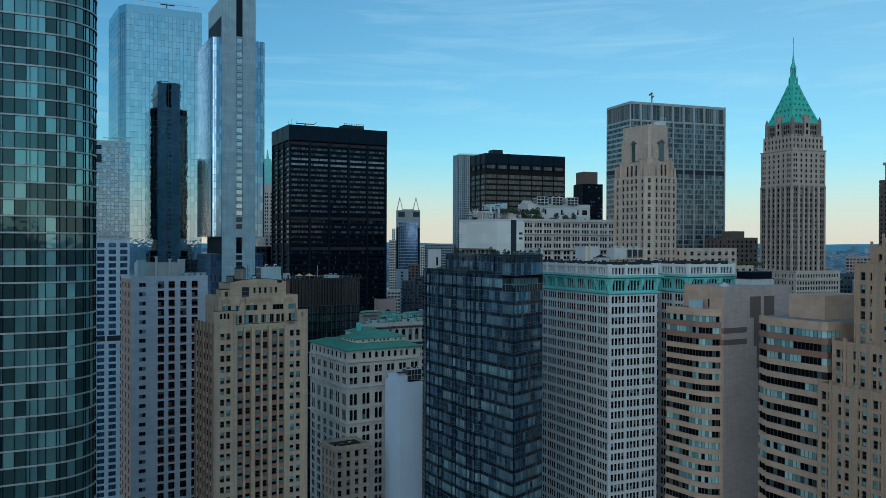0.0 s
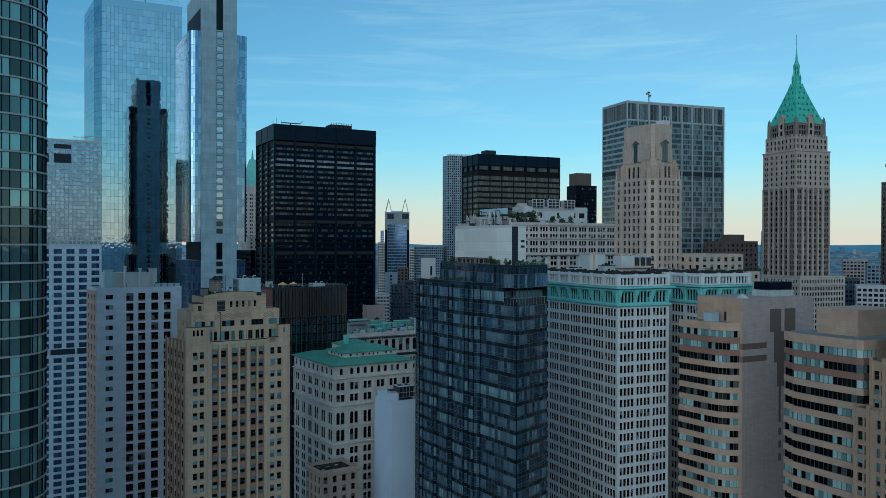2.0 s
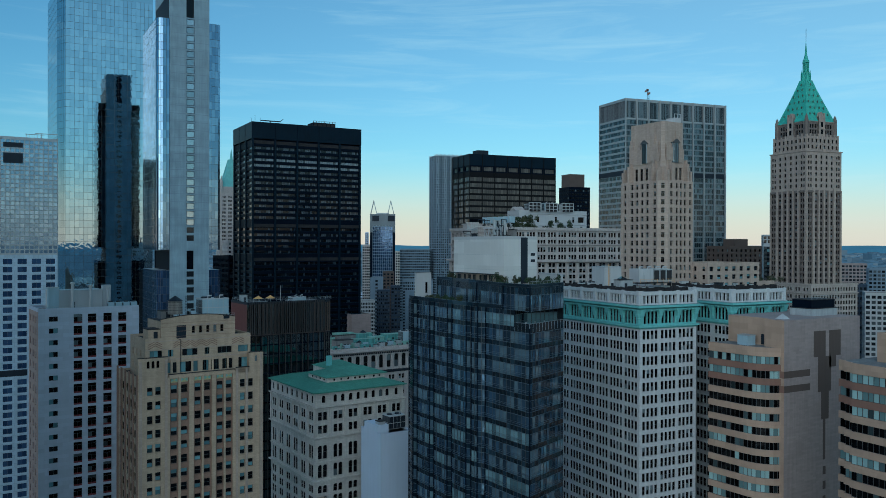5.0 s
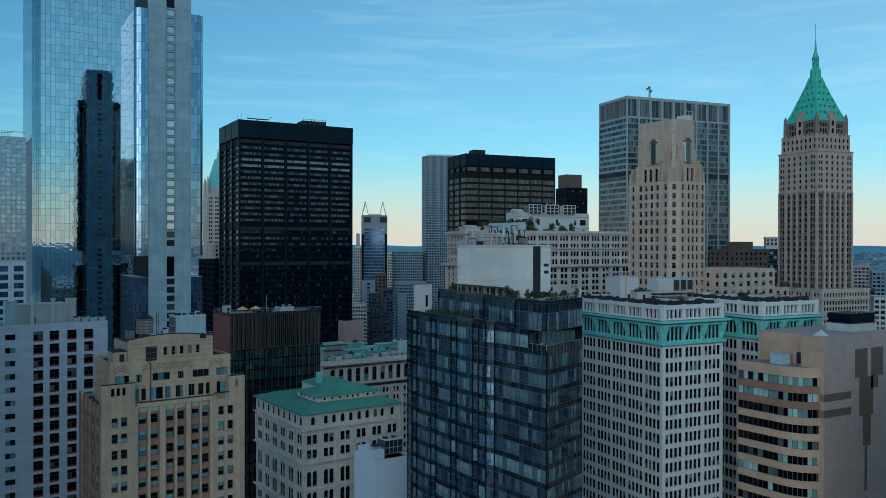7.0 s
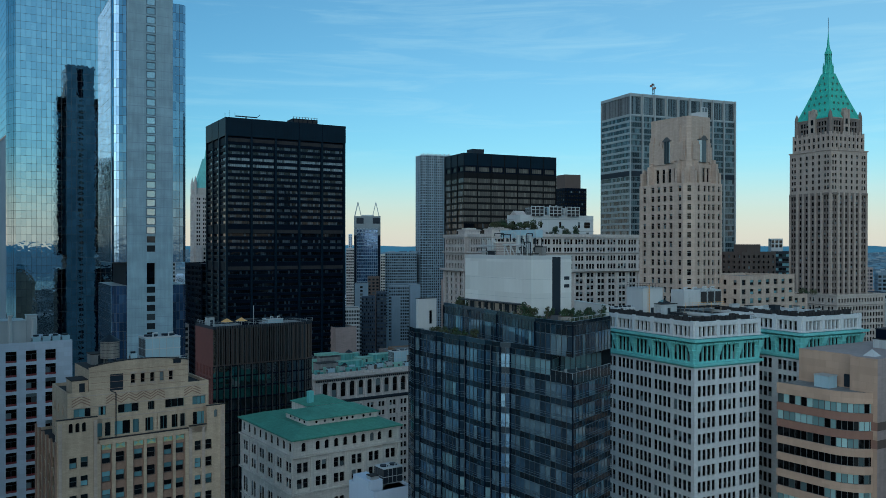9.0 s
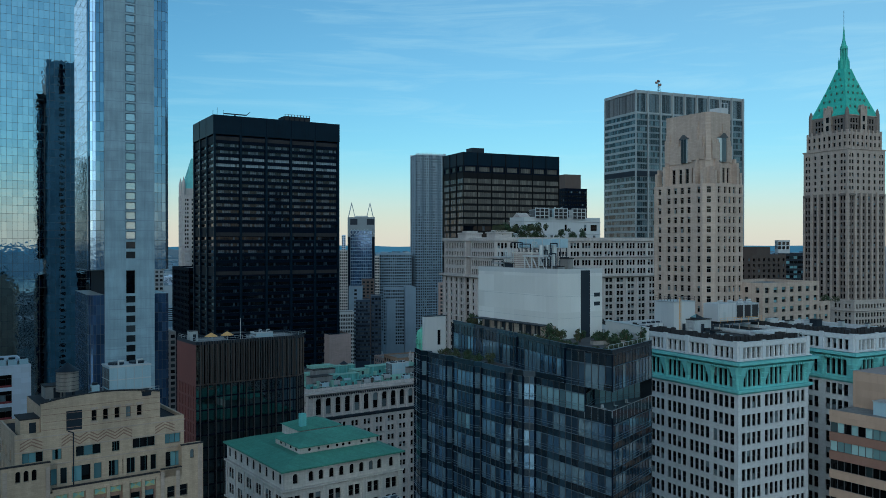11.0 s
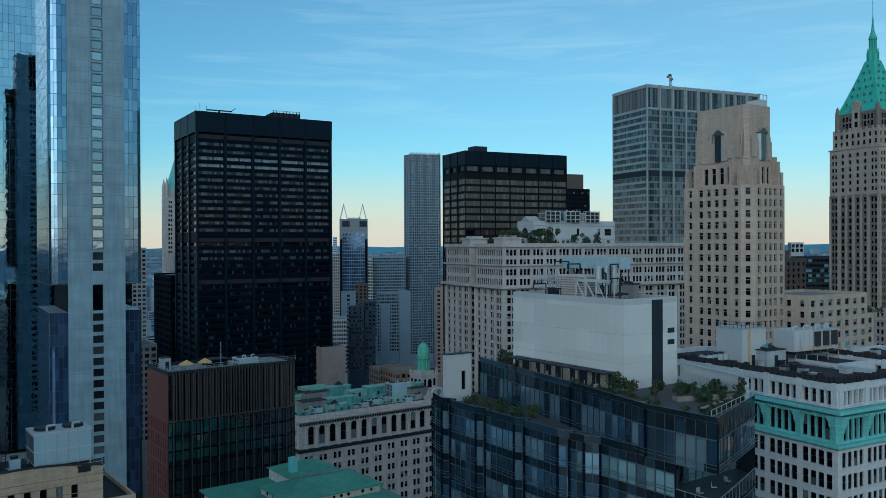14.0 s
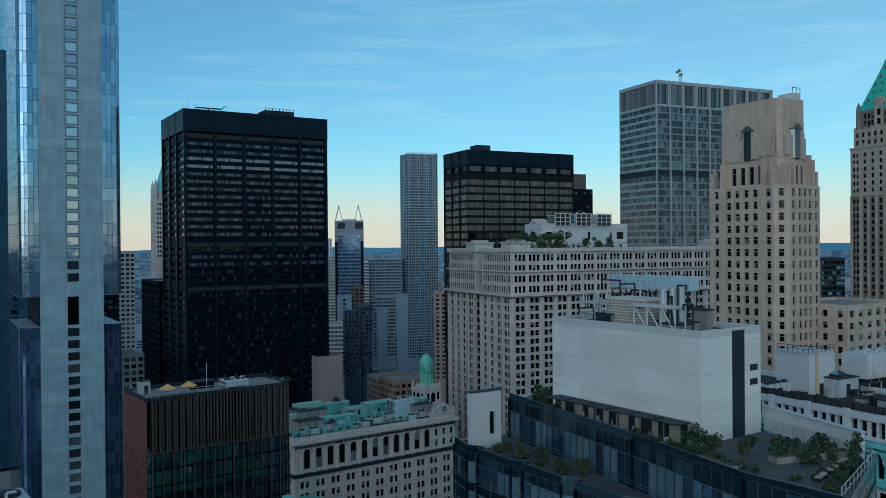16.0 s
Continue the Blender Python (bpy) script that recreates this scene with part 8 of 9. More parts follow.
for i in range(20):
    g = Geo()
    g.tube((0, 0, 0.3 + i * 0.38), (0.5, 0, 0.3 + i * 0.38), 0.03, 5)
    part("rung", g, M["canvas"], th)
th = thing("cooling_plant", "off-white cooling plant with three black fan openings on a steel deck", "cooling plant", (198.4, 240.0), -3, RZ + 2.0)
g = Geo()
g.box(0, 5.6, 0, 4.6, 0.3, 4.4)
body = part("casing", g, M["white_wall"], th)
for i in range(4):
    g = Geo()
    g.box(0.3 + i * 1.4, 0.36 + i * 1.4, -0.04, 0.0, 0.4, 4.3)
    part("panel_seam", g, M["grey_metal"], body)
g = Geo()
g.box(1.4, 2.2, -0.06, 0.0, 0.5, 2.5)
part("service_door", g, M["grey_metal"], body)
for i in range(3):
    g = Geo()
    x = 5.8 + i * 2.55
    g.box(x, x + 2.4, 0, 4.4, 0.3, 4.3)
    unit = part("fan_unit", g, M["grey_wall"], th)
    g = Geo()
    g.box(x + 0.2, x + 2.2, -0.05, 0.0, 0.9, 3.9)
    part("fan_opening", g, M["roofing"], unit, "black fan opening")
    g = Geo()
    g.ring(x + 1.2, 2.2, 0.9, 0.9, 4.3, 4.6, 14)
    part("fan_shroud", g, M["grey_metal"], unit)
for x in (1.0, 4.2, 7.6, 10.4):
    g = Geo()
    g.tube((x, 1.0, 4.3), (x, 1.0, 5.0), 0.2, 8)
    g.tube((x, 1.0, 5.0), (x + 1.3, 1.0, 5.0), 0.2, 8)
    part("pipe_elbow", g, M["white_wall"], th)
rail((198.2, 239.2), -3, 13.6, RZ + 1.98, 1.2, mat="canvas", step=2.0)
for i in range(5):
    ac_unit((181.0 + i * 1.5, 246.0), RZ, 1.2, 2.0, 2.2, -3, "white_wall", fans=1)
rnd = random.Random(33)
for i in range(14):
    hut((181 + rnd.random() * 16, 222 + rnd.random() * 30), RZ, rnd.uniform(0.8, 2.4), rnd.uniform(0.6, 2.0), rnd.uniform(0.4, 1.5), -3, rnd.choice(["dark_metal", "grey_metal", "white_wall"]), "roof_vent", "small metal roof vent box", "roof vents", door=False)
for i in range(10):
    hut((213 + rnd.random() * 16, 218 + rnd.random() * 22), RZ, rnd.uniform(0.8, 3.0), rnd.uniform(0.6, 2.0), rnd.uniform(0.5, 2.2), -3, rnd.choice(["dark_metal", "grey_metal", "white_wall"]), "roof_vent", "small metal roof vent box", "roof vents", door=False)
th = thing("roof_deck_frame", "steel deck frame on legs under the cooling units", "steel frame", (198.0, 239.4), -3, RZ)
g = Geo()
g.box(0, 13.4, 0, 5.2, 1.8, 1.98)
part("deck", g, M["dark_metal"], th)
for i in range(5):
    for y in (0.1, 5.0):
        g = Geo()
        g.tube((0.2 + i * 3.2, y, 0), (0.2 + i * 3.2, y, 1.8), 0.1, 6)
        part("leg", g, M["pale_pier"], th)
# black netting rolled along the inside of the parapets
rnd = random.Random(61)
for x, y, ang, L in ((179.5, 219.6, -3, 18.6), (179.7, 219.9, 87, 43.0), (211.5, 215.6, -3, 19.5), (211.6, 216.0, 87, 27.0)):
    th = thing("roof_netting", "black netting bundled behind the roof parapet", "netting", (x, y), ang, RZ, "roof netting")
    g = Geo()
    s_ = 0.0
    while s_ < L - 1.0:
        w_ = rnd.uniform(0.7, 1.5)
        h_ = rnd.uniform(1.7, 2.3)
        g.prism(rect(w_ - 0.06, 0.7, s_, 0.0), 0, h_, 0, True, rect(w_ - 0.3, 0.35, s_ + 0.12, 0.15))
        s_ += w_
    part("netting_roll", g, M["roofing"], th)
rail((179.3, 219.4), -3, 19, RZ, 1.8, mat="roofing", step=0.7)
rail((179.4, 219.2), 87, 44, RZ, 1.8, mat="roofing", step=0.8)
rail((211.3, 215.3), -3, 19, RZ, 1.8, mat="roofing", step=0.8)


# ---- striped office blocks with rounded corners ----
def striped(th, line, z0, z1, fl, bands, glass="band"):
    """Ribbon windows between precast bands along a bent line; bands: which top bands are red."""
    n = int((z1 - z0) / fl)
    ztop = z1 - 2.4
    rnd = random.Random(len(line))
    runs = [[rnd.random() < 0.55 for _ in range(5)] for _ in range(n)]
    runs[0], runs[1], runs[3], runs[4] = [False] * 5, [False, False, False, True, False], [True] * 5, [True, True, True, False, True]
    total = sum(math.dist(p, q) for p, q in zip(line, line[1:]))
    done = 0.0
    for k in range(len(line) - 1):
        a, b = Vector(line[k]), Vector(line[k + 1])
        L = (b - a).length
        u, ang = (b - a) / L, math.atan2(b.y - a.y, b.x - a.x)
        m = max(1, int(round(L / 1.35)))
        for f in range(n):
            zb = ztop - f * fl - 2.05
            if zb < z0:
                break
            for i in range(m):
                q = a + u * (L * i / m)
                dark = runs[f][min(4, int(5 * (done + L * i / m) / total))] or rnd.random() < 0.12
                put_window(th, (q.x, q.y, zb), ang, "plain", L / m, 2.05, "band_dark" if dark else glass, "frame", name="pane")
        done += L
    # bands stand out from the glass
    o = inset([*line, (line[-1][0] + 40, line[-1][1] + 60), (line[0][0] + 40, line[0][1] + 60)], -0.3)[: len(line)]
    z = z1
    for f in range(n + 1):
        zt = z1 if f == 0 else ztop - (f - 1) * fl - 2.05
        zb = ztop - (f - 1) * fl - fl if f else ztop
        if zb < z0:
            break
        g = Geo()
        for k in range(len(line) - 1):
            g.poly([(*o[k], zb), (*o[k + 1], zb), (*o[k + 1], zt), (*o[k], zt)])
            g.poly([(*o[k], zt), (*o[k + 1], zt), (*line[k + 1], zt), (*line[k], zt)])
            g.poly([(*line[k], zb), (*line[k + 1], zb), (*o[k + 1], zb), (*o[k], zb)])
        part("floor_band", g, M["terracotta" if f in bands else "beige"], th)


th = thing("striped_office_block", "beige striped office block with rounded corner and blank end wall", "building", (0, 0))
arc = [(198.4, 212.0), (198.9, 203.5), (199.2, 199.5), (199.8, 197.3), (201.0, 195.4), (202.6, 194.0), (204.6, 193.0)]
striped(th, arc, 20, 121.2, 3.76, (1, 2))
g = Geo()
g.poly([(198.2, 212.0, 121.0), *[(x, y, 121.0) for x, y in arc], (212, 200, 121.0), (212, 212, 121.0)])
part("roof", g, M["gravel"], th)
g = Geo()
g.prism([(206.0, 212.0), (206.0, 198.2), (204.0, 198.2), (204.0, 192.0), (236.0, 192.0), (236.0, 212.0)], 0, 128.4)
part("blank_wall", g, M["taupe"], th, "blank taupe end wall")
plain(th, [(236.0, 212.0), (198.4, 212.0)], 0, 121.0, "taupe")
# the flank's lit look is put into a lighter tan than the front
g = Geo()
g.poly([(203.99, 198.2, 0), (203.99, 192.0, 0), (203.99, 192.0, 128.4), (203.99, 198.2, 128.4)])
g.poly([(205.99, 212.0, 121.0), (205.99, 198.2, 121.0), (205.99, 198.2, 128.4), (205.99, 212.0, 128.4)])
g.poly([(203.99, 198.21, 121.0), (203.99, 198.21, 128.4), (206.0, 198.21, 128.4), (206.0, 198.21, 121.0)])
part("brick_flank", g, M["beige"], th, "flank of the blank wall in tan, light put in its colour")
for z0, z1 in ((113.2, 115.0), (109.4, 111.2)):
    g = Geo()
    g.box(203.95, 203.985, 191.97, 198.2, z0, z1)
    part("painted_band", g, M["terracotta"], th, "red brown band turning the corner")
g = Geo()
g.box(205.9, 205.985, 199.2, 200.8, 121.2, 124.0)
part("door_opening", g, M["dark_metal"], th, "dark roof doorway")
for x0, x1, z0, z1 in ((216.0, 221.0, 118.0, 125.0), (222.5, 227.5, 118.0, 125.0), (217.8, 223.4, 108.5, 118.0), (222.5, 225.5, 115.0, 118.0), (219.2, 222.4, 101.0, 108.5), (220.0, 221.0, 90.0, 101.0), (204.0, 214.5, 113.2, 115.0), (204.0, 214.5, 109.4, 111.2), (220.0, 221.2, 86.0, 88.2), (220.0, 221.2, 82.0, 84.2), (220.0, 221.2, 78.0, 80.2)):
    g = Geo()
    g.box(x0, x1, 191.97, 191.996, z0, z1)
    part("painted_panel", g, M["umber"], th, "dark brown flat panel")
hut((222.0, 197.0), 128.4, 11.0, 7.0, 2.0, 0, "grey_wall", "louvred_roof_house", "grey louvred metal roof house", "roof houses", door=False)
hut((222.4, 197.4), 130.58, 10.2, 6.2, 2.2, 0, "black_metal", "cooling_tower", "dark open cooling tower on the roof house", "cooling towers", door=False)
rail((222.0, 197.0), 0, 11, 132.96, 1.1)
th = thing("roof_skylight", "small pale pyramid skylight on the blank wall's corner", "skylight", (206.8, 194.4), 0, 128.4)
g = Geo()
g.prism(rect(2.6, 2.6), 0, 1.4, 0, False, rect(0.1, 0.1, 1.25, 1.25))
part("pyramid", g, M["white_wall"], th)
hut((201.5, 201.5), 121.0, 3.0, 3.5, 2.6, 0, "ac_white", door=False)

th = thing("curved_office_block", "beige striped office block with a stepped corner", "building", (0, 0))
arc2 = [(197.4, 171.0), (196.6, 170.9), (196.4, 168.9), (195.4, 168.7), (195.2, 166.6), (194.2, 166.4), (193.8, 157.0), (193.9, 148.0), (194.4, 146.6), (199.0, 146.4)]
striped(th, arc2, 20, 121.3, 3.72, (1, 2))
g = Geo()
g.poly([*[(x, y, 121.0) for x, y in arc2], (226, 146.4, 121.0), (226, 171, 121.0)])
part("roof", g, M["gravel"], th)
plain(th, [(199.0, 146.4), (226, 146.4), (226, 171), (197.4, 171)], 0, 121.0, "beige")
g = Geo()
g.prism(rect(18, 12, 203.0, 154.0), 121.0, 127.8)
part("roof_house", g, M["beige"], th)
rail((197.5, 150.0), 80, 7, 122.5)


# ---- ochre brick setback building ----
th = thing("ochre_setback_building", "ochre brick building with stepped setbacks and crested parapets", "building", (191.0, 0.0), 0)
def stage(x0, y0, y1, za, zb, k):
    L = y1 - y0
    wall(th, (x0, y1), (x0, y0), za, zb, groups(L, k, 2, 1.4, 0.5), floors(max(za, 40), zb - 0.8, 3.35, 2.1, 0.7), "ochre_brick", "sash", "green", "frame", 0.4, sill=0.14)
    plain(th, [(x0, y0), (x0 + 26, y0), (x0 + 26, y1), (x0, y1)], za, zb, "ochre_brick")
    roof(th, [(x0, y1), (x0, y0), (x0 + 26, y0), (x0 + 26, y1)], zb + 0.9, "roofing", "ochre_brick", 0.9, 0.4)
    g = Geo()
    k2 = max(1, int(L / 3.4))
    for i in range(k2 + 1):
        y = y0 + L * i / k2
        g.box(x0 - 0.3, x0 + 0.35, max(y0, y - 0.4), min(y1, y + 0.4), za, zb + 1.9)
    part("buttress", g, M["ochre_brick"], th)


stage(0.0, 117.0, 146.6, 0, 104.5, 6)
stage(1.2, 118.0, 143.3, 104.0, 116.0, 5)
stage(2.6, 119.0, 138.0, 115.5, 136.5, 3)
stage(4.4, 120.0, 134.8, 136.4, 141.2, 2)
stage(5.8, 121.0, 132.6, 141.0, 143.2, 1)

# ---- farther buildings ----
def simple(name, label, at, ang, w, d, z, mat, kr, kl, fl=3.6, ww=1.5, wh=1.9, glass="sash", zmin=30, style="plain", roofmat="gravel", group=""):
    th = thing(name, label, "building", at, ang, 0, group)
    pts = rect(w, d)
    rows = floors(zmin, z - 1.4, fl, wh, 0.8)
    wall(th, pts[1], pts[2], 0, z - 0.8, even(w, kr, ww) if kr else [], rows if kr else [], mat, style, glass, "frame", 0.3)
    wall(th, pts[0], pts[1], 0, z - 0.8, even(d, kl, ww) if kl else [], rows if kl else [], mat, style, glass, "frame", 0.3)
    plain(th, [pts[2], pts[3], pts[0]], 0, z - 0.8, mat)
    roof(th, pts, z, roofmat, mat, 0.8)
    return th


# twin-peaked tower
th = simple("twin_peaked_tower", "slim dark glass tower with two open triangular peaks", (448.4, 987.4), -26, 31.8, 24, 187, "slab_spandrel", 0, 0)
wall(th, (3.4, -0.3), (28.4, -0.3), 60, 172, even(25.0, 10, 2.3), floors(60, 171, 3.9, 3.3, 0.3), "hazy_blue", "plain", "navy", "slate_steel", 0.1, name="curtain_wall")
for x0, x1, z0, z1, mt in ((0.3, 3.2, 60, 164, "black_metal"), (28.6, 31.5, 60, 164, "black_metal"), (3.0, 11.5, 178, 185, "dark_metal"), (22.5, 31.0, 178, 185, "dark_metal")):
    g = Geo()
    g.box(x0, x1, -0.34, -0.304, z0, z1)
    part("dark_strip", g, M[mt], th)
for i in range(8):
    g = Geo()
    for s0, s1 in ((0, 3.6), (3.6, 0)):
        g.tube((0.6 + i * 3.8, -0.4, 166 + s0 * 1.9), (4.4 + i * 3.8, -0.4, 166 + s1 * 1.9), 0.18, 4)
    part("lattice_brace", g, M["grey_metal"], th)
g = Geo()
g.box(9, 24, 3, 12, 186.2, 188.6)
part("plant_house", g, M["grey_metal"], th)
for x in (4.6, 26.2):
    g = Geo()
    for y in (3.0, 20.0):
        g.tube((x - 4.2, y, 186), (x, y, 204), 0.4)
        g.tube((x + 4.2, y, 186), (x, y, 204), 0.4)
    g.tube((x, 3, 204), (x, 20, 204), 0.4)
    part("open_peak", g, M["grey_metal"], th)
# rippled steel tower
th = thing("rippled_steel_tower", "tall silver tower with a rippled steel skin", "tower", (574, 1047), -14)
W, D, Z = 41.0, 28.0, 275.0
k = 14
pl = [(0.0, D)] + [(1.2 * math.sin(i * 2.1), D * (1 - i / 8)) for i in range(1, 8)]
pf = [(W * i / k, 1.1 * math.sin(i * 1.7 + 0.5)) for i in range(k + 1)]
line = pl + pf
for a, b in zip(line, line[1:]):
    L = math.dist(a, b)
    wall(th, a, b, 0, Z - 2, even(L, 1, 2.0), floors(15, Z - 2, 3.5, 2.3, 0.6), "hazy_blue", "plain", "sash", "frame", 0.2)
plain(th, [(W, pf[-1][1]), (W, D), (0, D)], 0, Z, "alu")
g = Geo()
g.poly([(*p, Z - 2) for p in line + [(W, D)]])
part("roof", g, M["gravel"], th)
g = Geo()
for i in range(k):
    g.box(W * i / k, W * (i + 0.7) / k, 1.0, 2.0, Z - 2, Z - 0.5 + (i % 2))
part("crown", g, M["alu"], th)
# dark square tower
simple("dark_square_tower", "dark brown office tower with small windows", (528, 690), -8, 24, 20, 206, "black_metal", 8, 5, 3.8, 1.9, 1.8, "sash", 120)
simple("brown_crown_block", "blank brown plant storey on the dark tower", (531, 693), -8, 17, 16, 219, "umber", 0, 0)
# black slab beside the steel tower
th = simple("black_slab", "narrow black glass slab behind the steel tower", (182, 655), 0, 34, 46, 139.5, "black_metal", 8, 12, 3.9, 2.6, 2.4, "black", 60)
# gothic tower with a green top
th = thing("gothic_tower", "pale gothic skyscraper with a green pointed roof", "tower", (215, 809), -6)
Z = 196
pts = rect(24, 22)
wall(th, pts[1], pts[2], 0, Z, groups(24, 4, 2, 1.2, 0.6, 1), floors(100, Z - 2, 3.6, 2.0, 0.8), "cream", "sash", "sash", "frame", 0.4)
wall(th, pts[0], pts[1], 0, Z, groups(22, 4, 2, 1.2, 0.6, 1), floors(100, Z - 2, 3.6, 2.0, 0.8), "cream", "sash", "sash", "frame", 0.4)
plain(th, [pts[2], pts[3], pts[0]], 0, Z, "cream")
for x, y in ((1.5, 1.5), (22.5, 1.5), (1.5, 20.5), (22.5, 20.5)):
    g = Geo()
    g.ring(x, y, 1.6, 1.5, 180, 206, 8)
    g.ring(x, y, 1.5, 0.1, 206, 212, 8)
    part("corner_turret", g, M["cream"], th)
g = Geo()
g.prism(inset(pts, 2), Z, 202)
part("crown_stage", g, M["cream"], th)
g = Geo()
g.prism(inset(pts, 2), 202, 228, 0, True, inset(pts, 9.0))
g.ring(12, 11, 1.6, 0.1, 228, 238, 8)
part("green_roof", g, M["copper"], th)
simple("cream_shoulder_block", "pale stone shoulder block with regular windows", (212, 770), -4, 40, 26, 152, "cream", 10, 7, 3.6, 1.6, 2.0, "sash", 80)
# brown and dark blocks beside the pyramid tower
simple("brown_brick_block", "dark brown brick block with a stepped roof", (486, 455), -7, 30, 24, 148, "umber", 7, 5, 3.6, 1.6, 1.8, "sash", 90)
simple("brown_stair_head", "brown brick stair head on the block", (496, 459), -7, 12, 12, 153, "umber", 0, 0)
simple("glass_stepped_block", "blue-green glass office block with a small lantern roof", (614.0, 526.0), -40, 26, 26, 147.5, "dark_metal", 9, 7, 3.8, 2.8, 2.2, "green", 70)
simple("glass_lantern_house", "pale roof house with glass sides on the glass block", (622.0, 536.0), -40, 9.4, 9, 158, "white_wall", 3, 3, 3.4, 2.2, 2.6, "green", 147)
th = simple("dark_stepped_tower", "dark brown stepped brick tower with a ledged crown", (616, 391), -7, 30, 30, 195, "umber", 7, 7, 3.6, 1.6, 2.0, "sash", 100)
for t_, z0, z1 in ((3.0, 194.2, 207.0), (1.8, 207.0, 209.2), (3.4, 209.2, 218.0), (6.0, 218.0, 226.0)):
    g = Geo()
    g.prism(inset(rect(30, 30), t_), z0, z1)
    part("crown_stage", g, M["taupe" if t_ < 2 else "umber"], th)
for i in range(6):
    g = Geo()
    g.box(2.97, 2.995, 5.5 + i * 3.6, 7.0 + i * 3.6, 198.0, 200.4)
    g.box(2.97, 2.995, 5.5 + i * 3.6, 7.0 + i * 3.6, 202.4, 204.8)
    part("window_strip", g, G_["slate"], th)
simple("pale_stepped_base", "pale stone stepped block with small windows", (560, 318), -7, 40, 40, 160, "lime", 9, 9, 3.6, 1.5, 1.9, "sash", 90)

# middle-distance blocks between the towers; hazy_blue ones have haze in their colour
rows_ = [
    ("red_brick_block", "red brick loft building with white windows", (318, 640), -4, 26, 20, 72, "pink_brick", 7, 5),
    ("tan_loft_block", "tan brick loft building with a flat roof", (262, 520), -2, 24, 22, 79, "umber", 6, 5),
    ("grey_loft_block", "grey stone loft building with regular windows", (286, 560), -4, 22, 22, 84, "ochre_brick", 6, 6),
    ("cream_tower_block", "cream stone tower block with setbacks", (300, 900), -6, 24, 24, 158, "cream", 6, 6),
    ("white_strip_block", "white apartment tower with dark balcony strips", (196, 860), -2, 15, 26, 156, "alu", 4, 6),
    ("tan_tower_block", "tan brick tower block beside the silver tower", (440, 690), -8, 18, 20, 120, "ochre_brick", 4, 5),
    ("low_tan_block", "low blank tan office block", (240, 560), -2, 14, 20, 101, "taupe", 0, 0),
    ("stone_row_block", "old stone row building", (232, 455), 0, 26, 20, 86, "lime_warm", 7, 5),
    ("brick_row_block", "old brick row building with a flat roof", (212, 470), 2, 22, 18, 78, "pink_brick", 6, 5),
    ("dark_tower_block", "dark narrow tower near the black slab", (158, 720), 0, 14, 30, 176, "black_metal", 4, 8),
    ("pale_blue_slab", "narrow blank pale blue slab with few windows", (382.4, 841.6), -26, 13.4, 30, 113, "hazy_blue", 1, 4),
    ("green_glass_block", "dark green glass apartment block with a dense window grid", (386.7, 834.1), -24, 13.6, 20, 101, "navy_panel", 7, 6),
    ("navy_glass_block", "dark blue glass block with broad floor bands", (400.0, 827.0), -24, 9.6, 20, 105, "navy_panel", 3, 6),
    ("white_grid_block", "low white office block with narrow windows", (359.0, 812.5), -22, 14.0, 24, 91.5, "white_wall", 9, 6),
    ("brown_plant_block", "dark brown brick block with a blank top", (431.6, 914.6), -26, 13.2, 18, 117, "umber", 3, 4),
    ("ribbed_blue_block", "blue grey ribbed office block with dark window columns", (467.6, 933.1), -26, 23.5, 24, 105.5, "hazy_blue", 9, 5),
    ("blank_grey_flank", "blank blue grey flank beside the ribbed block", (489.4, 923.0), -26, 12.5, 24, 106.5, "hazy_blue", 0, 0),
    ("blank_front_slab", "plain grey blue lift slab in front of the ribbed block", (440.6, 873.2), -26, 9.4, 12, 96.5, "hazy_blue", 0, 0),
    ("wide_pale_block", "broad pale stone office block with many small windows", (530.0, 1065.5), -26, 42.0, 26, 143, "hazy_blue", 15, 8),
    ("pale_stone_shoulder", "narrow cream shoulder block beside the broad one", (516.0, 1065.0), -26, 12.0, 26, 140, "lime", 4, 7),
    ("pale_stone_tower", "cream stone tower with a stepped top", (481.6, 1084.5), -26, 10.4, 16, 148, "cream", 4, 5),
    ("far_blue_tower", "slim far bluish glass tower", (650.3, 1451.3), -26, 6.5, 12, 172, "blue_white", 2, 3),
    ("tan_tower_slab", "tan brick tower slab beside the silver tower", (435.4, 758.2), -26, 10.2, 14, 119, "pink_brick", 2, 3),
    ("dark_blue_block", "dark blue glass block near the pyramid tower", (596.9, 438.8), -50, 13.3, 18, 119, "navy_panel", 5, 5),
    ("white_office_block", "white office block with regular windows", (570.6, 407.6), -52, 33.0, 24, 115, "white_wall", 9, 6),
    ("slate_blue_block", "grey blue office block with a flat roof", (763.8, 529.4), -52, 25.0, 24, 127, "hazy_blue", 7, 6),
    ("tan_far_block", "tan brick block in the distance", (833.2, 605.3), -52, 25.0, 20, 129.6, "taupe", 7, 6),
    ("cream_base_block", "cream stone block low between towers", (140, 640), 0, 30, 30, 100, "cream", 8, 7),
]
for nm, lb, at, an, w, d, z, mt, kr, kl in rows_:
    simple(nm, lb, at, an, w, d, z, mt, kr, kl, 3.7, min(2.6, w / (max(kr, 1) * 1.35)), 2.2, "slate", 40)
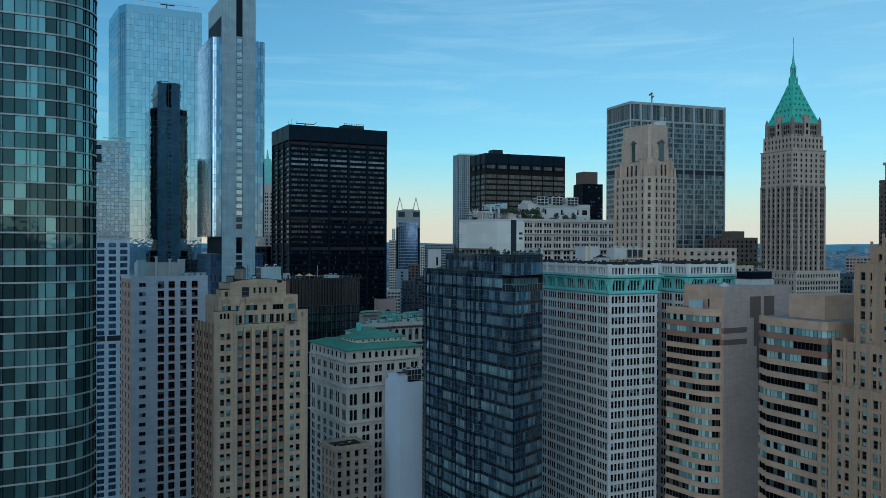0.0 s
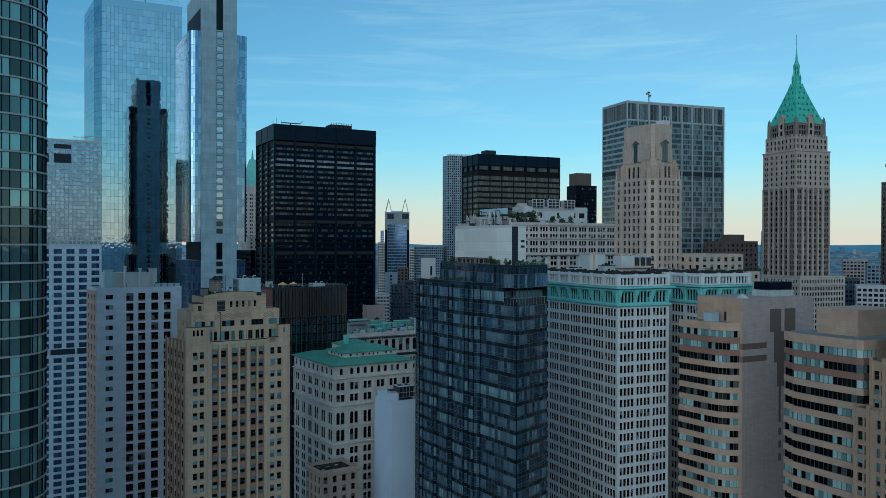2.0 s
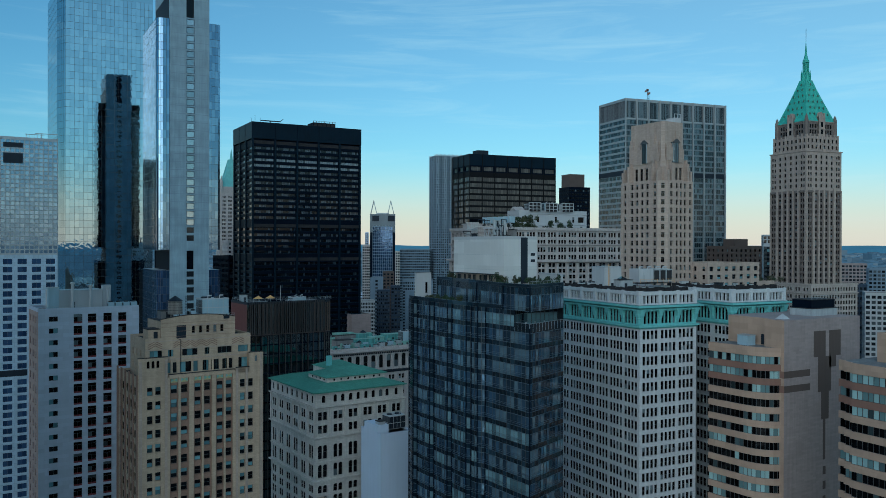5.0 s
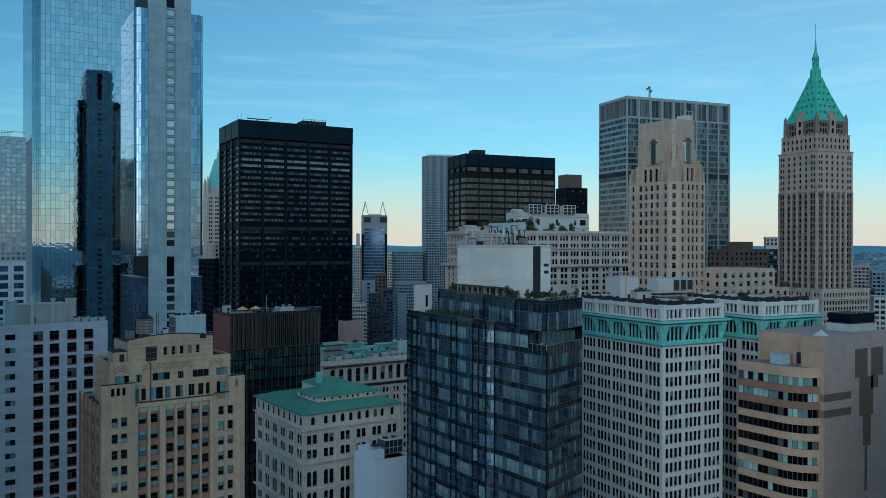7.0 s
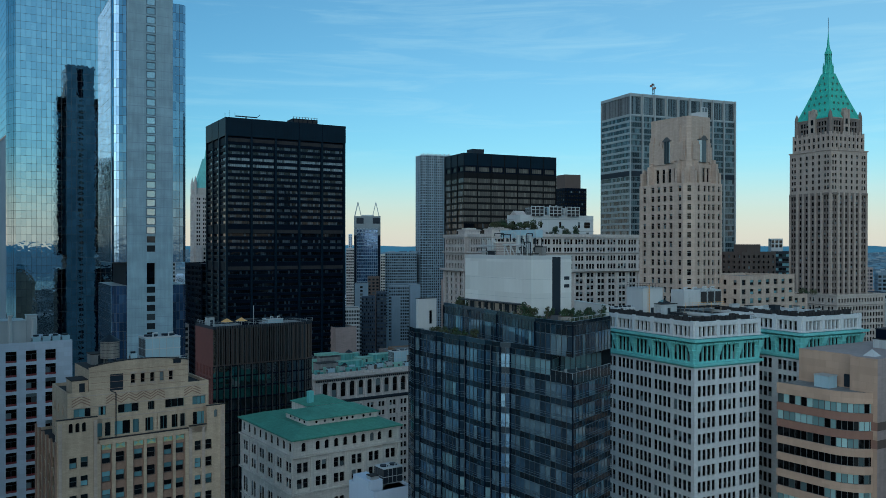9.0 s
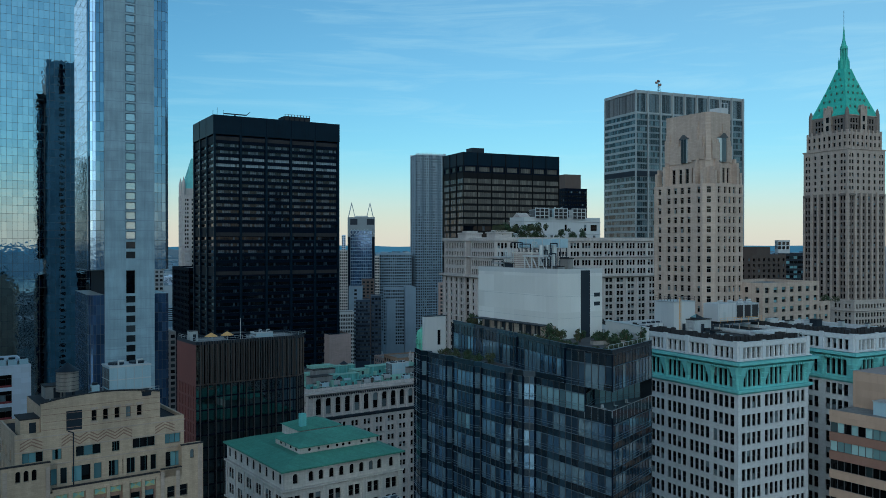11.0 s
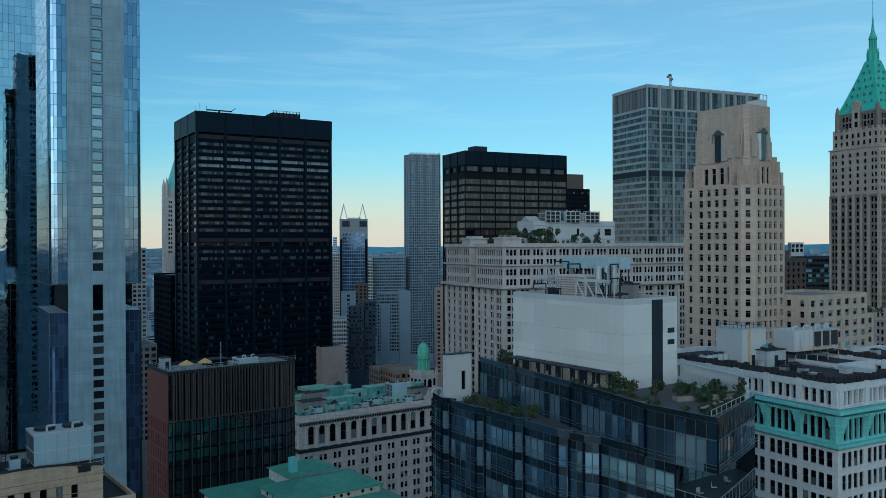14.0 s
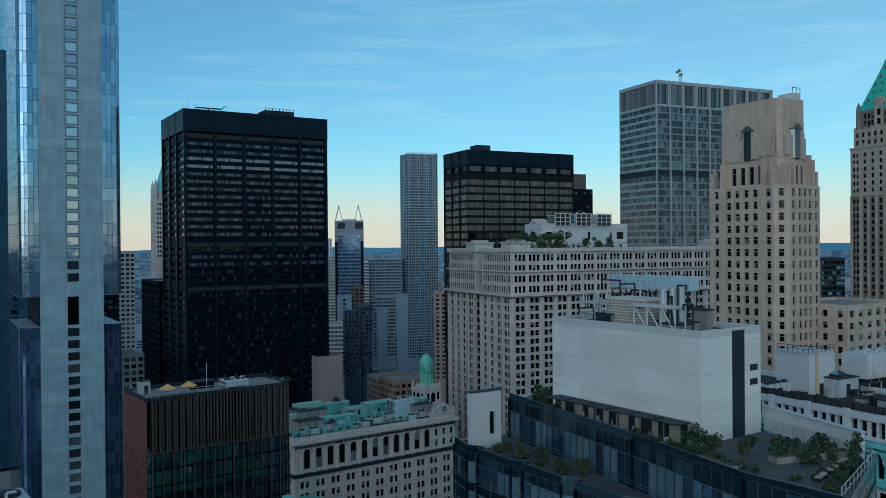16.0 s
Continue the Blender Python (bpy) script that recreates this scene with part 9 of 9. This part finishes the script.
# the low city out to the hills, too far off to count
rnd = random.Random(91)
g = Geo()
for i in range(4600):
    dist = 900 + 3380 * rnd.random() ** 0.7
    az = math.radians(rnd.uniform(18, 92))
    x, y = dist * math.cos(az), dist * math.sin(az)
    slope = max(0.0, (dist - 3200) * 0.107)
    h = rnd.uniform(5, 20) + (rnd.uniform(8, 40) if rnd.random() < 0.1 else 0)
    w, d = rnd.uniform(10, 34) * (1 + dist / 4000), rnd.uniform(10, 30)
    g.prism(rect(w, d, x, y), max(0.0, slope - 6), slope + (h if slope < 1 else h * 0.5), 0, True)
solid("far_city", "countless small city blocks running to the hills, haze in colour", "city", g, M["far_block"], kind="stuff")
# unseen city blocks added behind the start of the flight, for the glass to reflect
rnd = random.Random(17)
g = Geo()
for i in range(90):
    x, y = rnd.uniform(-520, 520), rnd.uniform(-760, -110)
    w, d, h = rnd.uniform(22, 46), rnd.uniform(20, 40), rnd.uniform(40, 100) + (rnd.uniform(20, 70) if rnd.random() < 0.22 else 0)
    if abs(x) < 80 and y > -170:
        continue
    g.prism(rect(w, d, x, y), 0, h, 0, True)
    for f in range(int(h / 3.8)):
        z0, z1 = f * 3.8 + 1.2, f * 3.8 + 3.0
        g.poly([(x + w - 1, y + d + 0.05, z0), (x + 1, y + d + 0.05, z0), (x + 1, y + d + 0.05, z1), (x + w - 1, y + d + 0.05, z1)], 1)
        g.poly([(x + w + 0.05, y + 1, z0), (x + w + 0.05, y + d - 1, z0), (x + w + 0.05, y + d - 1, z1), (x + w + 0.05, y + 1, z1)], 1)
solid("southern_city", "unseen plain city blocks with window bands, added for reflections", "city", g, [M["cream"], G_["sash"]], kind="stuff")
# a scatter of plain distant blocks out to the rivers
rnd = random.Random(77)
mats = ["lime", "cream", "pink_brick", "taupe", "hazy_blue", "blue_white", "hazy_blue", "ochre_brick", "hazy_blue"]
taken = 0
while taken < 150:
    dist, az = rnd.uniform(950, 3150), math.radians(rnd.uniform(20, 88))
    x, y = dist * math.cos(az), dist * math.sin(az)
    if 440 < x < 640 and 960 < y < 1100:
        continue
    h = rnd.uniform(12, 50) * (1.6 if rnd.random() < 0.2 else 1.0)
    w, d = rnd.uniform(18, 60), rnd.uniform(16, 40)
    g = Geo()
    g.prism(rect(w, d), 0, h)
    g.prism(rect(w * 0.4, d * 0.4, w * 0.3, d * 0.3), h, h + 4)
    for f in range(int(h / 3.8)):
        g.box(1, w - 1, -0.04, -0.004, f * 3.8 + 1.2, f * 3.8 + 2.8, 1)
        g.box(-0.04, -0.004, 1, d - 1, f * 3.8 + 1.2, f * 3.8 + 2.8, 1)
    solid("distant_block", "small distant city block with window bands", "building", g, [M[rnd.choice(mats)], G_["sash"]], (x, y), rnd.uniform(-15, 15), 0, "distant blocks")
    taken += 1
close_rest()
